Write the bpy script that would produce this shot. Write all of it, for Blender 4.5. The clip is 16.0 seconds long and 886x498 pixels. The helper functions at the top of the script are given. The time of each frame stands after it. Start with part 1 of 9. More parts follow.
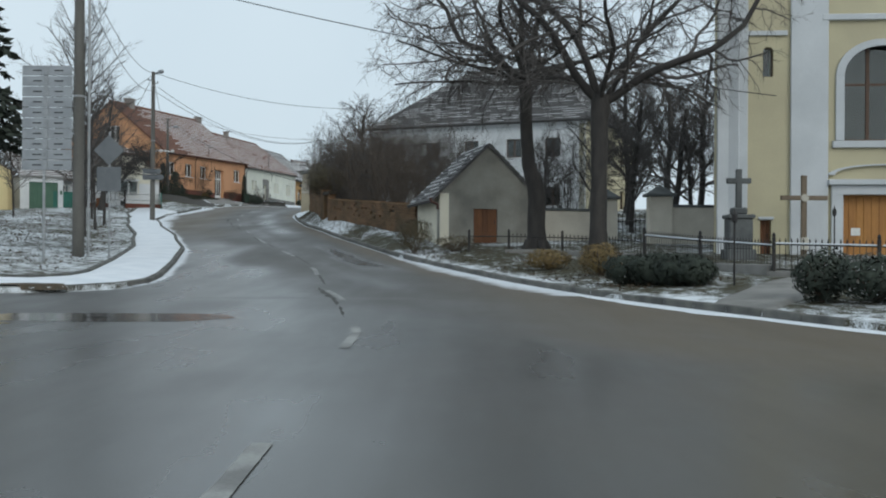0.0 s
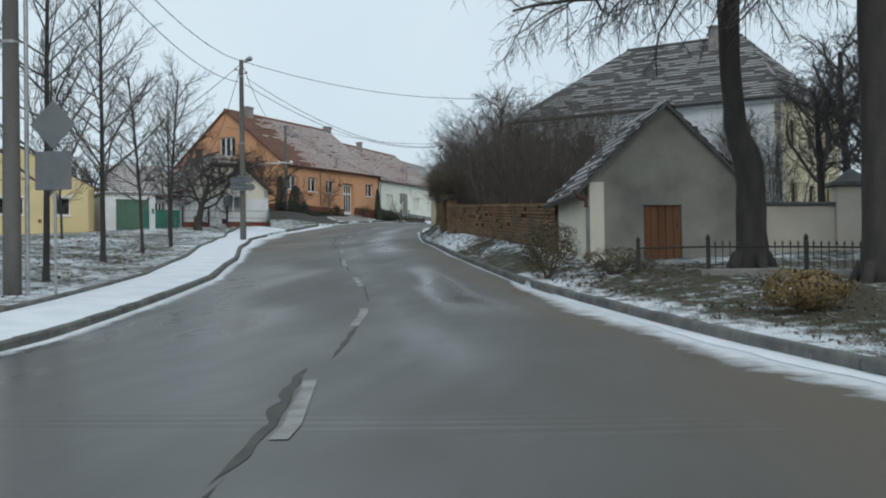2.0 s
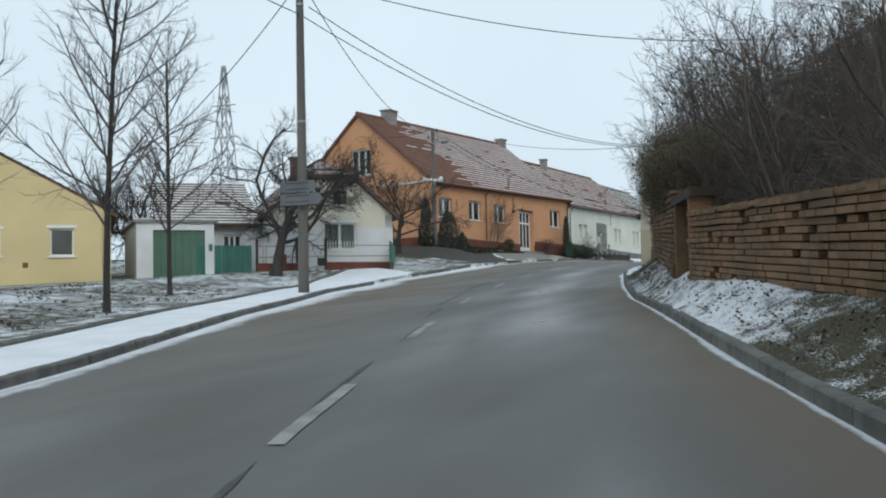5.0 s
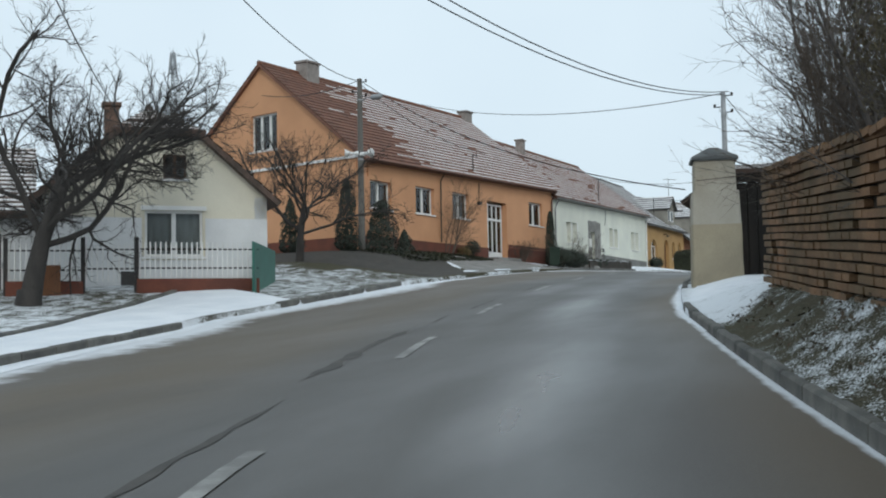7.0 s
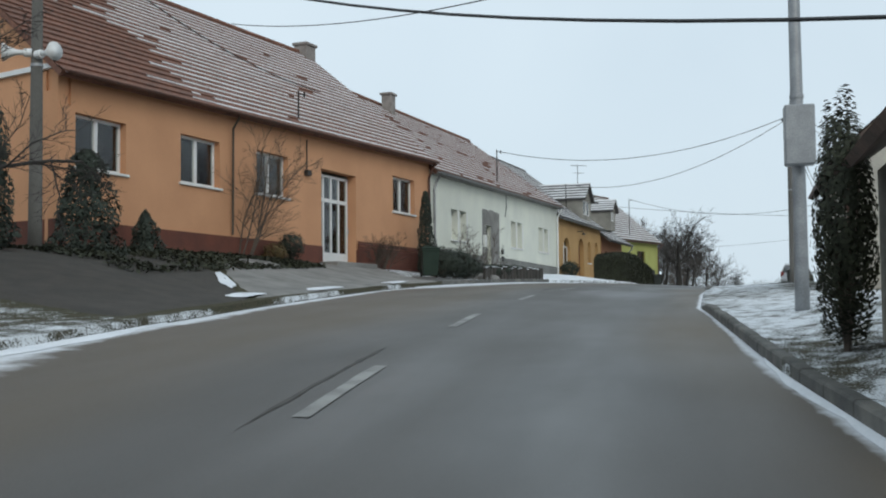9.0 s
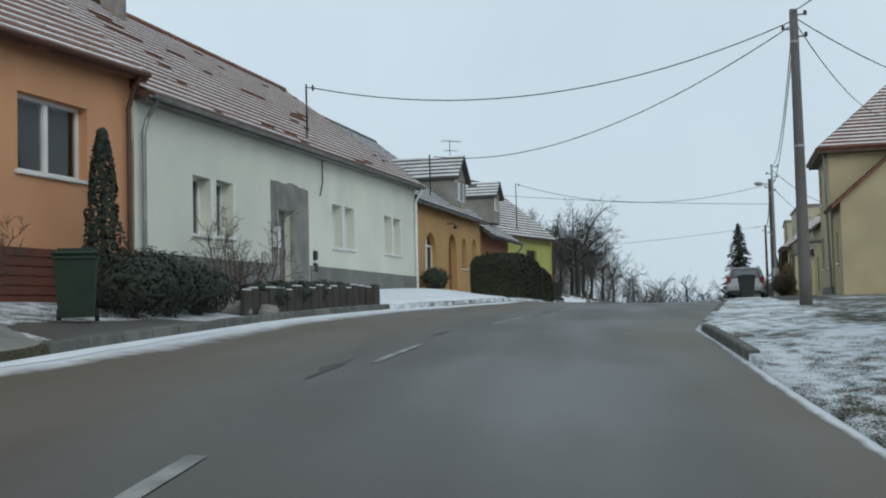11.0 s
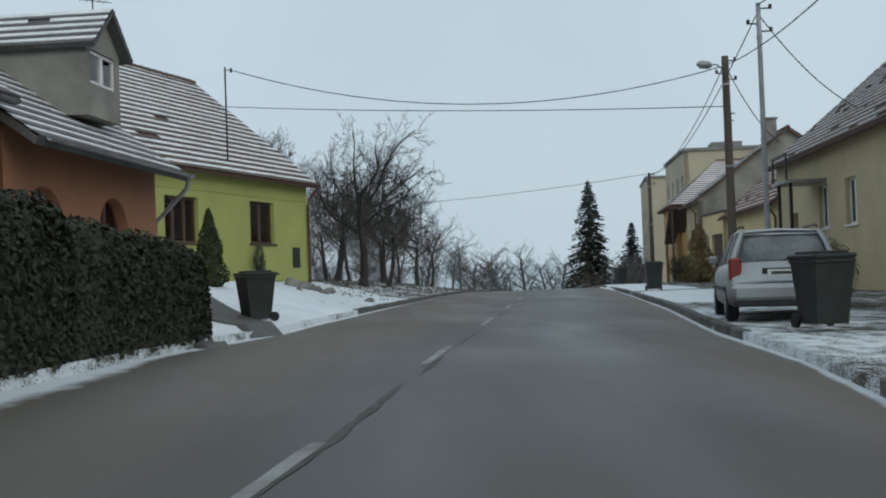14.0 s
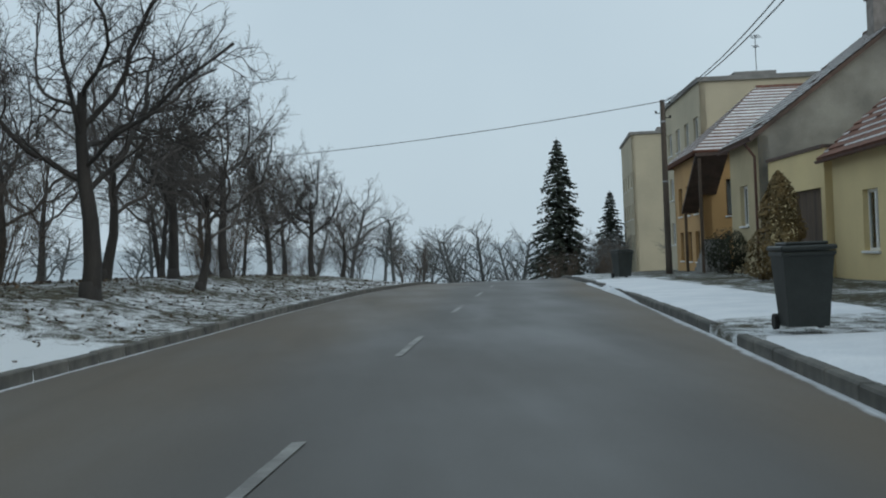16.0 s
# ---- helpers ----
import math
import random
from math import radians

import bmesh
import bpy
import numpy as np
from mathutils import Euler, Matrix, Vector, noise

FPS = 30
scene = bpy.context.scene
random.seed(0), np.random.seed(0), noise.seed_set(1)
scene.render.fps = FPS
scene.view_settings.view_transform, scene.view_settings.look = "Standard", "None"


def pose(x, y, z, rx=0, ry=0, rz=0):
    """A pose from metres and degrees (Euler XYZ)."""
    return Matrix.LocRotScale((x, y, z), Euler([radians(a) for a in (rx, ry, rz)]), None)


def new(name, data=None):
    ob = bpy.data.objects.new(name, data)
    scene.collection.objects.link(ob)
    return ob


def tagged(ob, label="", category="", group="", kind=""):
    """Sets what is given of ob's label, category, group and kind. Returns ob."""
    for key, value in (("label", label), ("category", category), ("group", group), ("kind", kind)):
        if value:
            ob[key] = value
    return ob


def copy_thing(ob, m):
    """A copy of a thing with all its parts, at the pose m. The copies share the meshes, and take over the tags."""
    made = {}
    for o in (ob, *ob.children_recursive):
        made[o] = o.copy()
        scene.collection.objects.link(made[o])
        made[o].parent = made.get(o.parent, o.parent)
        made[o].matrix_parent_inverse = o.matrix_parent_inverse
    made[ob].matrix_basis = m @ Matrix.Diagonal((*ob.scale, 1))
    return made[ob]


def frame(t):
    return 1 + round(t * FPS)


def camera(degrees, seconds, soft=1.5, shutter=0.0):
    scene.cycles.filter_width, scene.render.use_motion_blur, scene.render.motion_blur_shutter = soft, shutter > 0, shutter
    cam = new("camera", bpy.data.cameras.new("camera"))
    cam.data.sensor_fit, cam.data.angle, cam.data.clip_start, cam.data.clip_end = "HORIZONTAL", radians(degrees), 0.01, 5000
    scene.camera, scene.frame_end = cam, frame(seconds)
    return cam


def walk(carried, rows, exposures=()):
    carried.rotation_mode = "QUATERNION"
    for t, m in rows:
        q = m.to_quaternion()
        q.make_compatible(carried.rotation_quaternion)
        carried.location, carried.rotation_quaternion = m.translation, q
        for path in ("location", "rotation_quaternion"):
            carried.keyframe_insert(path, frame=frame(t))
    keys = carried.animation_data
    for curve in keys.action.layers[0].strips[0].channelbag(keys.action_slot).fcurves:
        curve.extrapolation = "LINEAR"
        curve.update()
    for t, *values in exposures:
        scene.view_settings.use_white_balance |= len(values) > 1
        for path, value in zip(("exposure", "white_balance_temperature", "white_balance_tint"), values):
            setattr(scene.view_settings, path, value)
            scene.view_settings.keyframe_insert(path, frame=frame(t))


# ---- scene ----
cam = camera(43.2, 16.0, soft=2.0)
METRES, EYE, TILT, LEAN, TURN = 175.0, 1.3, 0.0, 0.0, 0.0
ROWS = [
    (0.0, 0.0, 0.0, 0.0, -0.0, 0.18, -0.34),
    (0.5, 0.0012, 0.018, 0.0001, 0.05, 0.62, -0.21),
    (1.0, 0.0022, 0.0385, 0.0003, 1.3, 0.54, 0.1),
    (1.5, 0.0024, 0.0616, 0.0005, 4.73, 0.98, 0.8),
    (2.0, 0.0012, 0.0866, 0.0009, 8.24, 1.13, 0.87),
    (2.5, -0.0014, 0.1128, 0.0013, 11.12, 1.45, 0.69),
    (3.0, -0.0046, 0.138, 0.0019, 12.94, 1.54, 0.67),
    (3.5, -0.0087, 0.1643, 0.0028, 15.08, 2.02, 1.04),
    (6.0, -0.0381, 0.2992, 0.0106, 19.01, 3.74, 1.13),
    (6.5, -0.0457, 0.3299, 0.0126, 18.51, 3.59, 1.36),
    (7.0, -0.0532, 0.3622, 0.0147, 17.39, 3.55, 1.14),
    (7.5, -0.0606, 0.3957, 0.0168, 15.72, 3.11, 1.04),
    (8.0, -0.0669, 0.4277, 0.0187, 15.08, 3.07, 1.41),
    (8.5, -0.0723, 0.4591, 0.0208, 13.5, 3.21, 0.98),
    (11.0, -0.0849, 0.6189, 0.0304, 5.66, 3.18, 1.49),
    (11.5, -0.085, 0.6532, 0.0318, 4.1, 2.89, 1.86),
    (12.0, -0.0839, 0.6881, 0.0334, 2.2, 3.03, 1.55),
    (12.5, -0.0818, 0.7236, 0.0348, 0.64, 2.19, 1.3),
    (13.0, -0.0784, 0.7593, 0.0356, -0.81, 1.68, 1.35),
    (13.5, -0.0738, 0.7958, 0.0364, -1.99, 1.46, 1.69),
    (14.0, -0.0691, 0.8326, 0.0371, -3.06, 1.38, 2.1),
    (14.5, -0.0635, 0.8693, 0.0379, -3.75, 1.02, 2.07),
    (15.0, -0.0574, 0.9077, 0.0383, -4.49, 0.46, 2.09),
    (15.5, -0.0507, 0.9471, 0.0386, -5.07, 0.37, 2.25),
    (16.0, -0.0441, 0.988, 0.0388, -4.94, 0.21, 2.42),
]
EXPOSURES = [(0.0, 0.14, 6280, 5), (3.5, 0.24, 6280, 5), (6.0, 0.3, 6280, 5), (8.5, 0.25, 6300, 6), (11.0, 0.05, 6200, 4), (13.0, -0.06, 6180, 4), (16.0, -0.13, 6120, 3)]
walk(cam, [(t, pose(0, 0, EYE, TILT, LEAN, TURN) @ pose(METRES * x, METRES * y, METRES * z, 90 + pitch, roll, yaw)) for t, x, y, z, yaw, pitch, roll in ROWS], EXPOSURES)

# ---- sky and sun: a closed overcast winter sky ----
SUN_EL, SUN_ROT = radians(28), radians(150)
world = bpy.data.worlds.new("overcast_sky")
scene.world = world
world.use_nodes = True
wn, wl = world.node_tree.nodes, world.node_tree.links
wn.clear()
w_out = wn.new("ShaderNodeOutputWorld")
w_bg = wn.new("ShaderNodeBackground")
w_bg.inputs["Strength"].default_value = 0.12
w_sky = wn.new("ShaderNodeTexSky")
w_sky.sky_type = "NISHITA"
w_sky.sun_disc = False
w_sky.sun_elevation, w_sky.sun_rotation = SUN_EL, SUN_ROT
w_sky.dust_density, w_sky.air_density = 4.0, 1.0
w_tc = wn.new("ShaderNodeTexCoord")
w_noise = wn.new("ShaderNodeTexNoise")
w_noise.inputs["Scale"].default_value = 2.2
w_noise.inputs["Detail"].default_value = 4.0
w_ramp = wn.new("ShaderNodeValToRGB")
w_ramp.color_ramp.elements[0].position, w_ramp.color_ramp.elements[0].color = 0.3, (4.9, 5.55, 6.15, 1)
w_ramp.color_ramp.elements[1].position, w_ramp.color_ramp.elements[1].color = 0.75, (5.7, 6.3, 6.8, 1)
w_mix = wn.new("ShaderNodeMix")
w_mix.data_type = "RGBA"
w_mix.inputs[0].default_value = 0.93
wl.new(w_tc.outputs["Generated"], w_noise.inputs["Vector"])
wl.new(w_noise.outputs["Fac"], w_ramp.inputs["Fac"])
wl.new(w_sky.outputs["Color"], w_mix.inputs[6])
wl.new(w_ramp.outputs["Color"], w_mix.inputs[7])
wl.new(w_mix.outputs[2], w_bg.inputs["Color"])
wl.new(w_bg.outputs["Background"], w_out.inputs["Surface"])
sun = new("sun", bpy.data.lights.new("sun", "SUN"))
sun.data.energy, sun.data.angle, sun.data.color = 0.6, radians(25), (1.0, 0.96, 0.9)
sun.matrix_world = pose(0, 0, 60, 90 - math.degrees(SUN_EL), 0, 180 - math.degrees(SUN_ROT))


# ---- materials ----
def material(name, col, col2=None, rough=0.85, scale=4.0, fine=60.0, bump=0.25, metal=0.0, spec=0.4, mixlo=0.35, mixhi=0.65, vary=0.12, stretch=(1, 1, 1), coat=0.0):
    """A surface of two colours in large patches, a finer grain over it and a fine relief, at real size."""
    m = bpy.data.materials.new(name)
    m.use_nodes = True
    n, l = m.node_tree.nodes, m.node_tree.links
    b = n["Principled BSDF"]
    tc, mp = n.new("ShaderNodeTexCoord"), n.new("ShaderNodeMapping")
    mp.inputs["Scale"].default_value = stretch
    geo = n.new("ShaderNodeNewGeometry")
    l.new(geo.outputs["Position"], mp.inputs["Vector"])
    big, small = n.new("ShaderNodeTexNoise"), n.new("ShaderNodeTexNoise")
    big.inputs["Scale"].default_value, big.inputs["Detail"].default_value = scale, 5.0
    small.inputs["Scale"].default_value, small.inputs["Detail"].default_value = fine, 3.0
    l.new(mp.outputs["Vector"], big.inputs["Vector"])
    l.new(mp.outputs["Vector"], small.inputs["Vector"])
    ramp = n.new("ShaderNodeMapRange")
    ramp.inputs[1].default_value, ramp.inputs[2].default_value = mixlo, mixhi
    l.new(big.outputs["Fac"], ramp.inputs[0])
    mix = n.new("ShaderNodeMix")
    mix.data_type = "RGBA"
    mix.inputs[6].default_value = (*col, 1)
    mix.inputs[7].default_value = (*(col2 or [c * 0.8 for c in col]), 1)
    l.new(ramp.outputs[0], mix.inputs[0])
    grain = n.new("ShaderNodeMapRange")
    grain.inputs[1].default_value, grain.inputs[2].default_value = 0.3, 0.7
    grain.inputs[3].default_value, grain.inputs[4].default_value = 1 - vary, 1 + vary
    l.new(small.outputs["Fac"], grain.inputs[0])
    hsv = n.new("ShaderNodeHueSaturation")
    l.new(mix.outputs[2], hsv.inputs["Color"])
    l.new(grain.outputs[0], hsv.inputs["Value"])
    l.new(hsv.outputs["Color"], b.inputs["Base Color"])
    b.inputs["Roughness"].default_value, b.inputs["Metallic"].default_value = rough, metal
    b.inputs["Specular IOR Level"].default_value = spec
    b.inputs["Coat Weight"].default_value = coat
    if bump:
        bp = n.new("ShaderNodeBump")
        bp.inputs["Strength"].default_value, bp.inputs["Distance"].default_value = bump, 0.01
        l.new(small.outputs["Fac"], bp.inputs["Height"])
        l.new(bp.outputs["Normal"], b.inputs["Normal"])
    return m


def varied(m, amount=0.25):
    """Let each piece differ a little in brightness."""
    n, l = m.node_tree.nodes, m.node_tree.links
    b = n["Principled BSDF"]
    src = b.inputs["Base Color"].links[0].from_socket
    info, rng, hsv = n.new("ShaderNodeObjectInfo"), n.new("ShaderNodeMapRange"), n.new("ShaderNodeHueSaturation")
    rng.inputs[3].default_value, rng.inputs[4].default_value = 1 - amount, 1 + amount
    l.new(info.outputs["Random"], rng.inputs[0])
    l.new(rng.outputs[0], hsv.inputs["Value"])
    l.new(src, hsv.inputs["Color"])
    l.new(hsv.outputs["Color"], b.inputs["Base Color"])
    return m


def island_varied(m, amount=0.25):
    """Let each loose piece of one mesh differ a little in brightness."""
    n, l = m.node_tree.nodes, m.node_tree.links
    b = n["Principled BSDF"]
    src = b.inputs["Base Color"].links[0].from_socket
    info, rng, hsv = n.new("ShaderNodeNewGeometry"), n.new("ShaderNodeMapRange"), n.new("ShaderNodeHueSaturation")
    rng.inputs[3].default_value, rng.inputs[4].default_value = 1 - amount, 1 + amount
    l.new(info.outputs["Random Per Island"], rng.inputs[0])
    l.new(rng.outputs[0], hsv.inputs["Value"])
    l.new(src, hsv.inputs["Color"])
    l.new(hsv.outputs["Color"], b.inputs["Base Color"])
    return m


def ground_material():
    """Winter turf under a broken crust of snow; the attribute 'snow' says how much of it lies."""
    m = bpy.data.materials.new("snowy_turf")
    m.use_nodes = True
    n, l = m.node_tree.nodes, m.node_tree.links
    b = n["Principled BSDF"]
    geo = n.new("ShaderNodeNewGeometry")
    att = n.new("ShaderNodeAttribute")
    att.attribute_name = "snow"
    mp = n.new("ShaderNodeMapping")
    mp.inputs["Scale"].default_value = (1.0, 0.55, 1.0)
    l.new(geo.outputs["Position"], mp.inputs["Vector"])
    tex = []
    for s, d in ((0.45, 5), (4.0, 5), (45.0, 4)):
        t = n.new("ShaderNodeTexNoise")
        t.inputs["Scale"].default_value, t.inputs["Detail"].default_value = s, d
        l.new(mp.outputs["Vector"], t.inputs["Vector"])
        tex.append(t)
    turf = n.new("ShaderNodeMix")
    turf.data_type = "RGBA"
    turf.inputs[6].default_value, turf.inputs[7].default_value = (0.078, 0.066, 0.045, 1), (0.058, 0.06, 0.037, 1)
    l.new(tex[1].outputs["Fac"], turf.inputs[0])
    grain = n.new("ShaderNodeHueSaturation")
    vr = n.new("ShaderNodeMapRange")
    vr.inputs[1].default_value, vr.inputs[2].default_value, vr.inputs[3].default_value, vr.inputs[4].default_value = 0.3, 0.7, 0.45, 1.6
    l.new(tex[2].outputs["Fac"], vr.inputs[0])
    l.new(vr.outputs[0], grain.inputs["Value"])
    l.new(turf.outputs[2], grain.inputs["Color"])
    a1 = n.new("ShaderNodeMath")
    a1.operation = "MULTIPLY_ADD"
    a1.inputs[1].default_value = 0.55
    l.new(tex[0].outputs["Fac"], a1.inputs[0])
    a2 = n.new("ShaderNodeMath")
    a2.operation = "MULTIPLY_ADD"
    a2.inputs[1].default_value = 0.7
    l.new(tex[1].outputs["Fac"], a2.inputs[0])
    a3 = n.new("ShaderNodeMath")
    a3.operation = "MULTIPLY"
    a3.inputs[1].default_value = 0.75
    l.new(tex[2].outputs["Fac"], a3.inputs[0])
    l.new(a3.outputs[0], a2.inputs[2])
    l.new(a2.outputs[0], a1.inputs[2])
    add = n.new("ShaderNodeMath")
    add.operation = "ADD"
    l.new(a1.outputs[0], add.inputs[0])
    l.new(att.outputs["Fac"], add.inputs[1])
    cut = n.new("ShaderNodeMapRange")
    cut.inputs[1].default_value, cut.inputs[2].default_value = 1.42, 1.62
    l.new(add.outputs[0], cut.inputs[0])
    mix = n.new("ShaderNodeMix")
    mix.data_type = "RGBA"
    mix.inputs[7].default_value = (0.74, 0.77, 0.8, 1)
    l.new(cut.outputs[0], mix.inputs[0])
    l.new(grain.outputs["Color"], mix.inputs[6])
    l.new(mix.outputs[2], b.inputs["Base Color"])
    b.inputs["Roughness"].default_value = 0.95
    b.inputs["Specular IOR Level"].default_value = 0.15
    bp = n.new("ShaderNodeBump")
    bp.inputs["Strength"].default_value, bp.inputs["Distance"].default_value = 0.7, 0.05
    l.new(a1.outputs[0], bp.inputs["Height"])
    l.new(bp.outputs["Normal"], b.inputs["Normal"])
    return m


def asphalt_material():
    """Old asphalt, partly wet: dark damp tracks with a sheen between drier grey stretches."""
    m = bpy.data.materials.new("damp_asphalt")
    m.use_nodes = True
    n, l = m.node_tree.nodes, m.node_tree.links
    b = n["Principled BSDF"]
    geo = n.new("ShaderNodeNewGeometry")
    mp = n.new("ShaderNodeMapping")
    mp.inputs["Scale"].default_value = (0.6, 0.06, 1.0)
    mp.inputs["Rotation"].default_value = (0, 0, radians(-8))
    l.new(geo.outputs["Position"], mp.inputs["Vector"])
    streak, patch, grit = n.new("ShaderNodeTexNoise"), n.new("ShaderNodeTexNoise"), n.new("ShaderNodeTexNoise")
    streak.inputs["Scale"].default_value, streak.inputs["Detail"].default_value = 1.3, 4
    patch.inputs["Scale"].default_value, patch.inputs["Detail"].default_value = 0.4, 7
    grit.inputs["Scale"].default_value, grit.inputs["Detail"].default_value = 90, 3
    l.new(mp.outputs["Vector"], streak.inputs["Vector"])
    mr = n.new("ShaderNodeMapping")
    mr.inputs["Scale"].default_value = (1.0, 0.5, 1.0)
    mr.inputs["Rotation"].default_value = (0, 0, radians(-12))
    l.new(geo.outputs["Position"], mr.inputs["Vector"])
    l.new(mr.outputs["Vector"], patch.inputs["Vector"])
    l.new(geo.outputs["Position"], grit.inputs["Vector"])
    s = n.new("ShaderNodeMath")
    s.operation = "ADD"
    l.new(streak.outputs["Fac"], s.inputs[0])
    l.new(patch.outputs["Fac"], s.inputs[1])
    wet = n.new("ShaderNodeMapRange")
    wet.inputs[1].default_value, wet.inputs[2].default_value = 0.78, 1.24
    l.new(s.outputs[0], wet.inputs[0])
    mix = n.new("ShaderNodeMix")
    mix.data_type = "RGBA"
    mix.inputs[7].default_value = (0.05, 0.05, 0.049, 1)
    dampness, gritty = n.new("ShaderNodeAttribute"), n.new("ShaderNodeAttribute")
    dampness.attribute_name, gritty.attribute_name = "damp", "grime"
    soil = n.new("ShaderNodeMix")
    soil.data_type = "RGBA"
    soil.inputs[6].default_value, soil.inputs[7].default_value = (0.078, 0.073, 0.066, 1), (0.11, 0.086, 0.057, 1)
    l.new(gritty.outputs["Fac"], soil.inputs[0])
    l.new(soil.outputs[2], mix.inputs[6])
    half = n.new("ShaderNodeMath")
    half.operation = "MULTIPLY_ADD"
    half.use_clamp = True
    half.inputs[1].default_value = 0.3
    l.new(wet.outputs[0], half.inputs[0])
    l.new(dampness.outputs["Fac"], half.inputs[2])
    l.new(half.outputs[0], mix.inputs[0])
    v = n.new("ShaderNodeMapRange")
    v.inputs[1].default_value, v.inputs[2].default_value, v.inputs[3].default_value, v.inputs[4].default_value = 0.3, 0.7, 0.8, 1.2
    l.new(grit.outputs["Fac"], v.inputs[0])
    hsv = n.new("ShaderNodeHueSaturation")
    l.new(mix.outputs[2], hsv.inputs["Color"])
    l.new(v.outputs[0], hsv.inputs["Value"])
    # soaked darker stretches lying along the lane
    mq = n.new("ShaderNodeMapping")
    mq.inputs["Scale"].default_value = (0.62, 0.085, 1.0)
    mq.inputs["Rotation"].default_value = (0, 0, radians(-12))
    l.new(geo.outputs["Position"], mq.inputs["Vector"])
    soak = n.new("ShaderNodeTexNoise")
    soak.inputs["Scale"].default_value, soak.inputs["Detail"].default_value, soak.inputs["Distortion"].default_value = 1.0, 5, 0.4
    l.new(mq.outputs["Vector"], soak.inputs["Vector"])
    sk = n.new("ShaderNodeMapRange")
    sk.inputs[1].default_value, sk.inputs[2].default_value, sk.inputs[3].default_value, sk.inputs[4].default_value = 0.54, 0.66, 1.0, 0.8
    l.new(soak.outputs["Fac"], sk.inputs[0])
    dk = n.new("ShaderNodeHueSaturation")
    l.new(hsv.outputs["Color"], dk.inputs["Color"])
    l.new(sk.outputs[0], dk.inputs["Value"])
    lying, crumb, fade = n.new("ShaderNodeAttribute"), n.new("ShaderNodeTexNoise"), n.new("ShaderNodeMath")
    lying.attribute_name = "slush"
    crumb.inputs["Scale"].default_value, crumb.inputs["Detail"].default_value, crumb.inputs["Roughness"].default_value = 2.2, 6, 0.65
    l.new(geo.outputs["Position"], crumb.inputs["Vector"])
    fade.operation = "MULTIPLY_ADD"
    fade.inputs[1].default_value = 0.9
    l.new(crumb.outputs["Fac"], fade.inputs[0])
    l.new(lying.outputs["Fac"], fade.inputs[2])
    cover = n.new("ShaderNodeMapRange")
    cover.inputs[1].default_value, cover.inputs[2].default_value = 0.8, 1.2
    l.new(fade.outputs[0], cover.inputs[0])
    snowy = n.new("ShaderNodeMix")
    snowy.data_type = "RGBA"
    snowy.inputs[7].default_value = (0.66, 0.68, 0.71, 1)
    l.new(cover.outputs[0], snowy.inputs[0])
    l.new(dk.outputs["Color"], snowy.inputs[6])
    l.new(snowy.outputs[2], b.inputs["Base Color"])
    r = n.new("ShaderNodeMapRange")
    r.inputs[3].default_value, r.inputs[4].default_value = 0.68, 0.15
    l.new(half.outputs[0], r.inputs[0])
    l.new(r.outputs[0], b.inputs["Roughness"])
    b.inputs["Specular IOR Level"].default_value = 0.5
    bp = n.new("ShaderNodeBump")
    bp.inputs["Strength"].default_value, bp.inputs["Distance"].default_value = 0.25, 0.006
    film = n.new("ShaderNodeMapRange")
    film.inputs[3].default_value, film.inputs[4].default_value = 0.3, 0.03
    l.new(half.outputs[0], film.inputs[0])
    l.new(film.outputs[0], bp.inputs["Strength"])
    l.new(grit.outputs["Fac"], bp.inputs["Height"])
    l.new(bp.outputs["Normal"], b.inputs["Normal"])
    return m


def glass_material():
    """Clear window glass: see-through, with the gloss of a pane."""
    m = bpy.data.materials.new("window_glass")
    m.use_nodes = True
    n, l = m.node_tree.nodes, m.node_tree.links
    n.remove(n["Principled BSDF"])
    tr, gl, mx, fr = n.new("ShaderNodeBsdfTransparent"), n.new("ShaderNodeBsdfGlossy"), n.new("ShaderNodeMixShader"), n.new("ShaderNodeFresnel")
    tr.inputs["Color"].default_value = (0.8, 0.84, 0.84, 1)
    gl.inputs["Roughness"].default_value = 0.03
    fr.inputs["IOR"].default_value = 1.7
    l.new(fr.outputs[0], mx.inputs[0])
    l.new(tr.outputs[0], mx.inputs[1])
    l.new(gl.outputs[0], mx.inputs[2])
    l.new(mx.outputs[0], n["Material Output"].inputs["Surface"])
    return m


M = {}
M["ground"] = ground_material()
M["asphalt"] = asphalt_material()
M["glass"] = glass_material()
M["snow"] = material("snow", (0.78, 0.8, 0.83), (0.68, 0.71, 0.75), rough=0.8, scale=1.2, fine=25, bump=0.5, vary=0.05, spec=0.2)
M["roofsnow"] = material("roof_snow", (0.8, 0.8, 0.81), (0.66, 0.65, 0.65), rough=0.8, scale=1.5, fine=18, bump=0.4, vary=0.15, spec=0.2)
M["kerb"] = varied(material("kerb_concrete", (0.15, 0.145, 0.13), (0.08, 0.08, 0.075), scale=2.5, fine=70, bump=0.5), 0.18)
M["concrete"] = material("concrete", (0.26, 0.25, 0.235), (0.17, 0.165, 0.155), scale=1.5, fine=60, bump=0.4)
M["paint"] = material("road_paint", (0.29, 0.29, 0.275), (0.16, 0.157, 0.15), rough=0.6, scale=1.6, fine=40, mixlo=0.4, mixhi=0.6)
M["tar"] = material("bitumen", (0.046, 0.044, 0.04), (0.076, 0.071, 0.064), rough=0.7, scale=3, fine=50, bump=0.4, spec=0.3)
M["puddle"] = material("standing_water", (0.03, 0.031, 0.032), (0.035, 0.035, 0.035), rough=0.12, scale=2, fine=5, bump=0.05, spec=0.5)
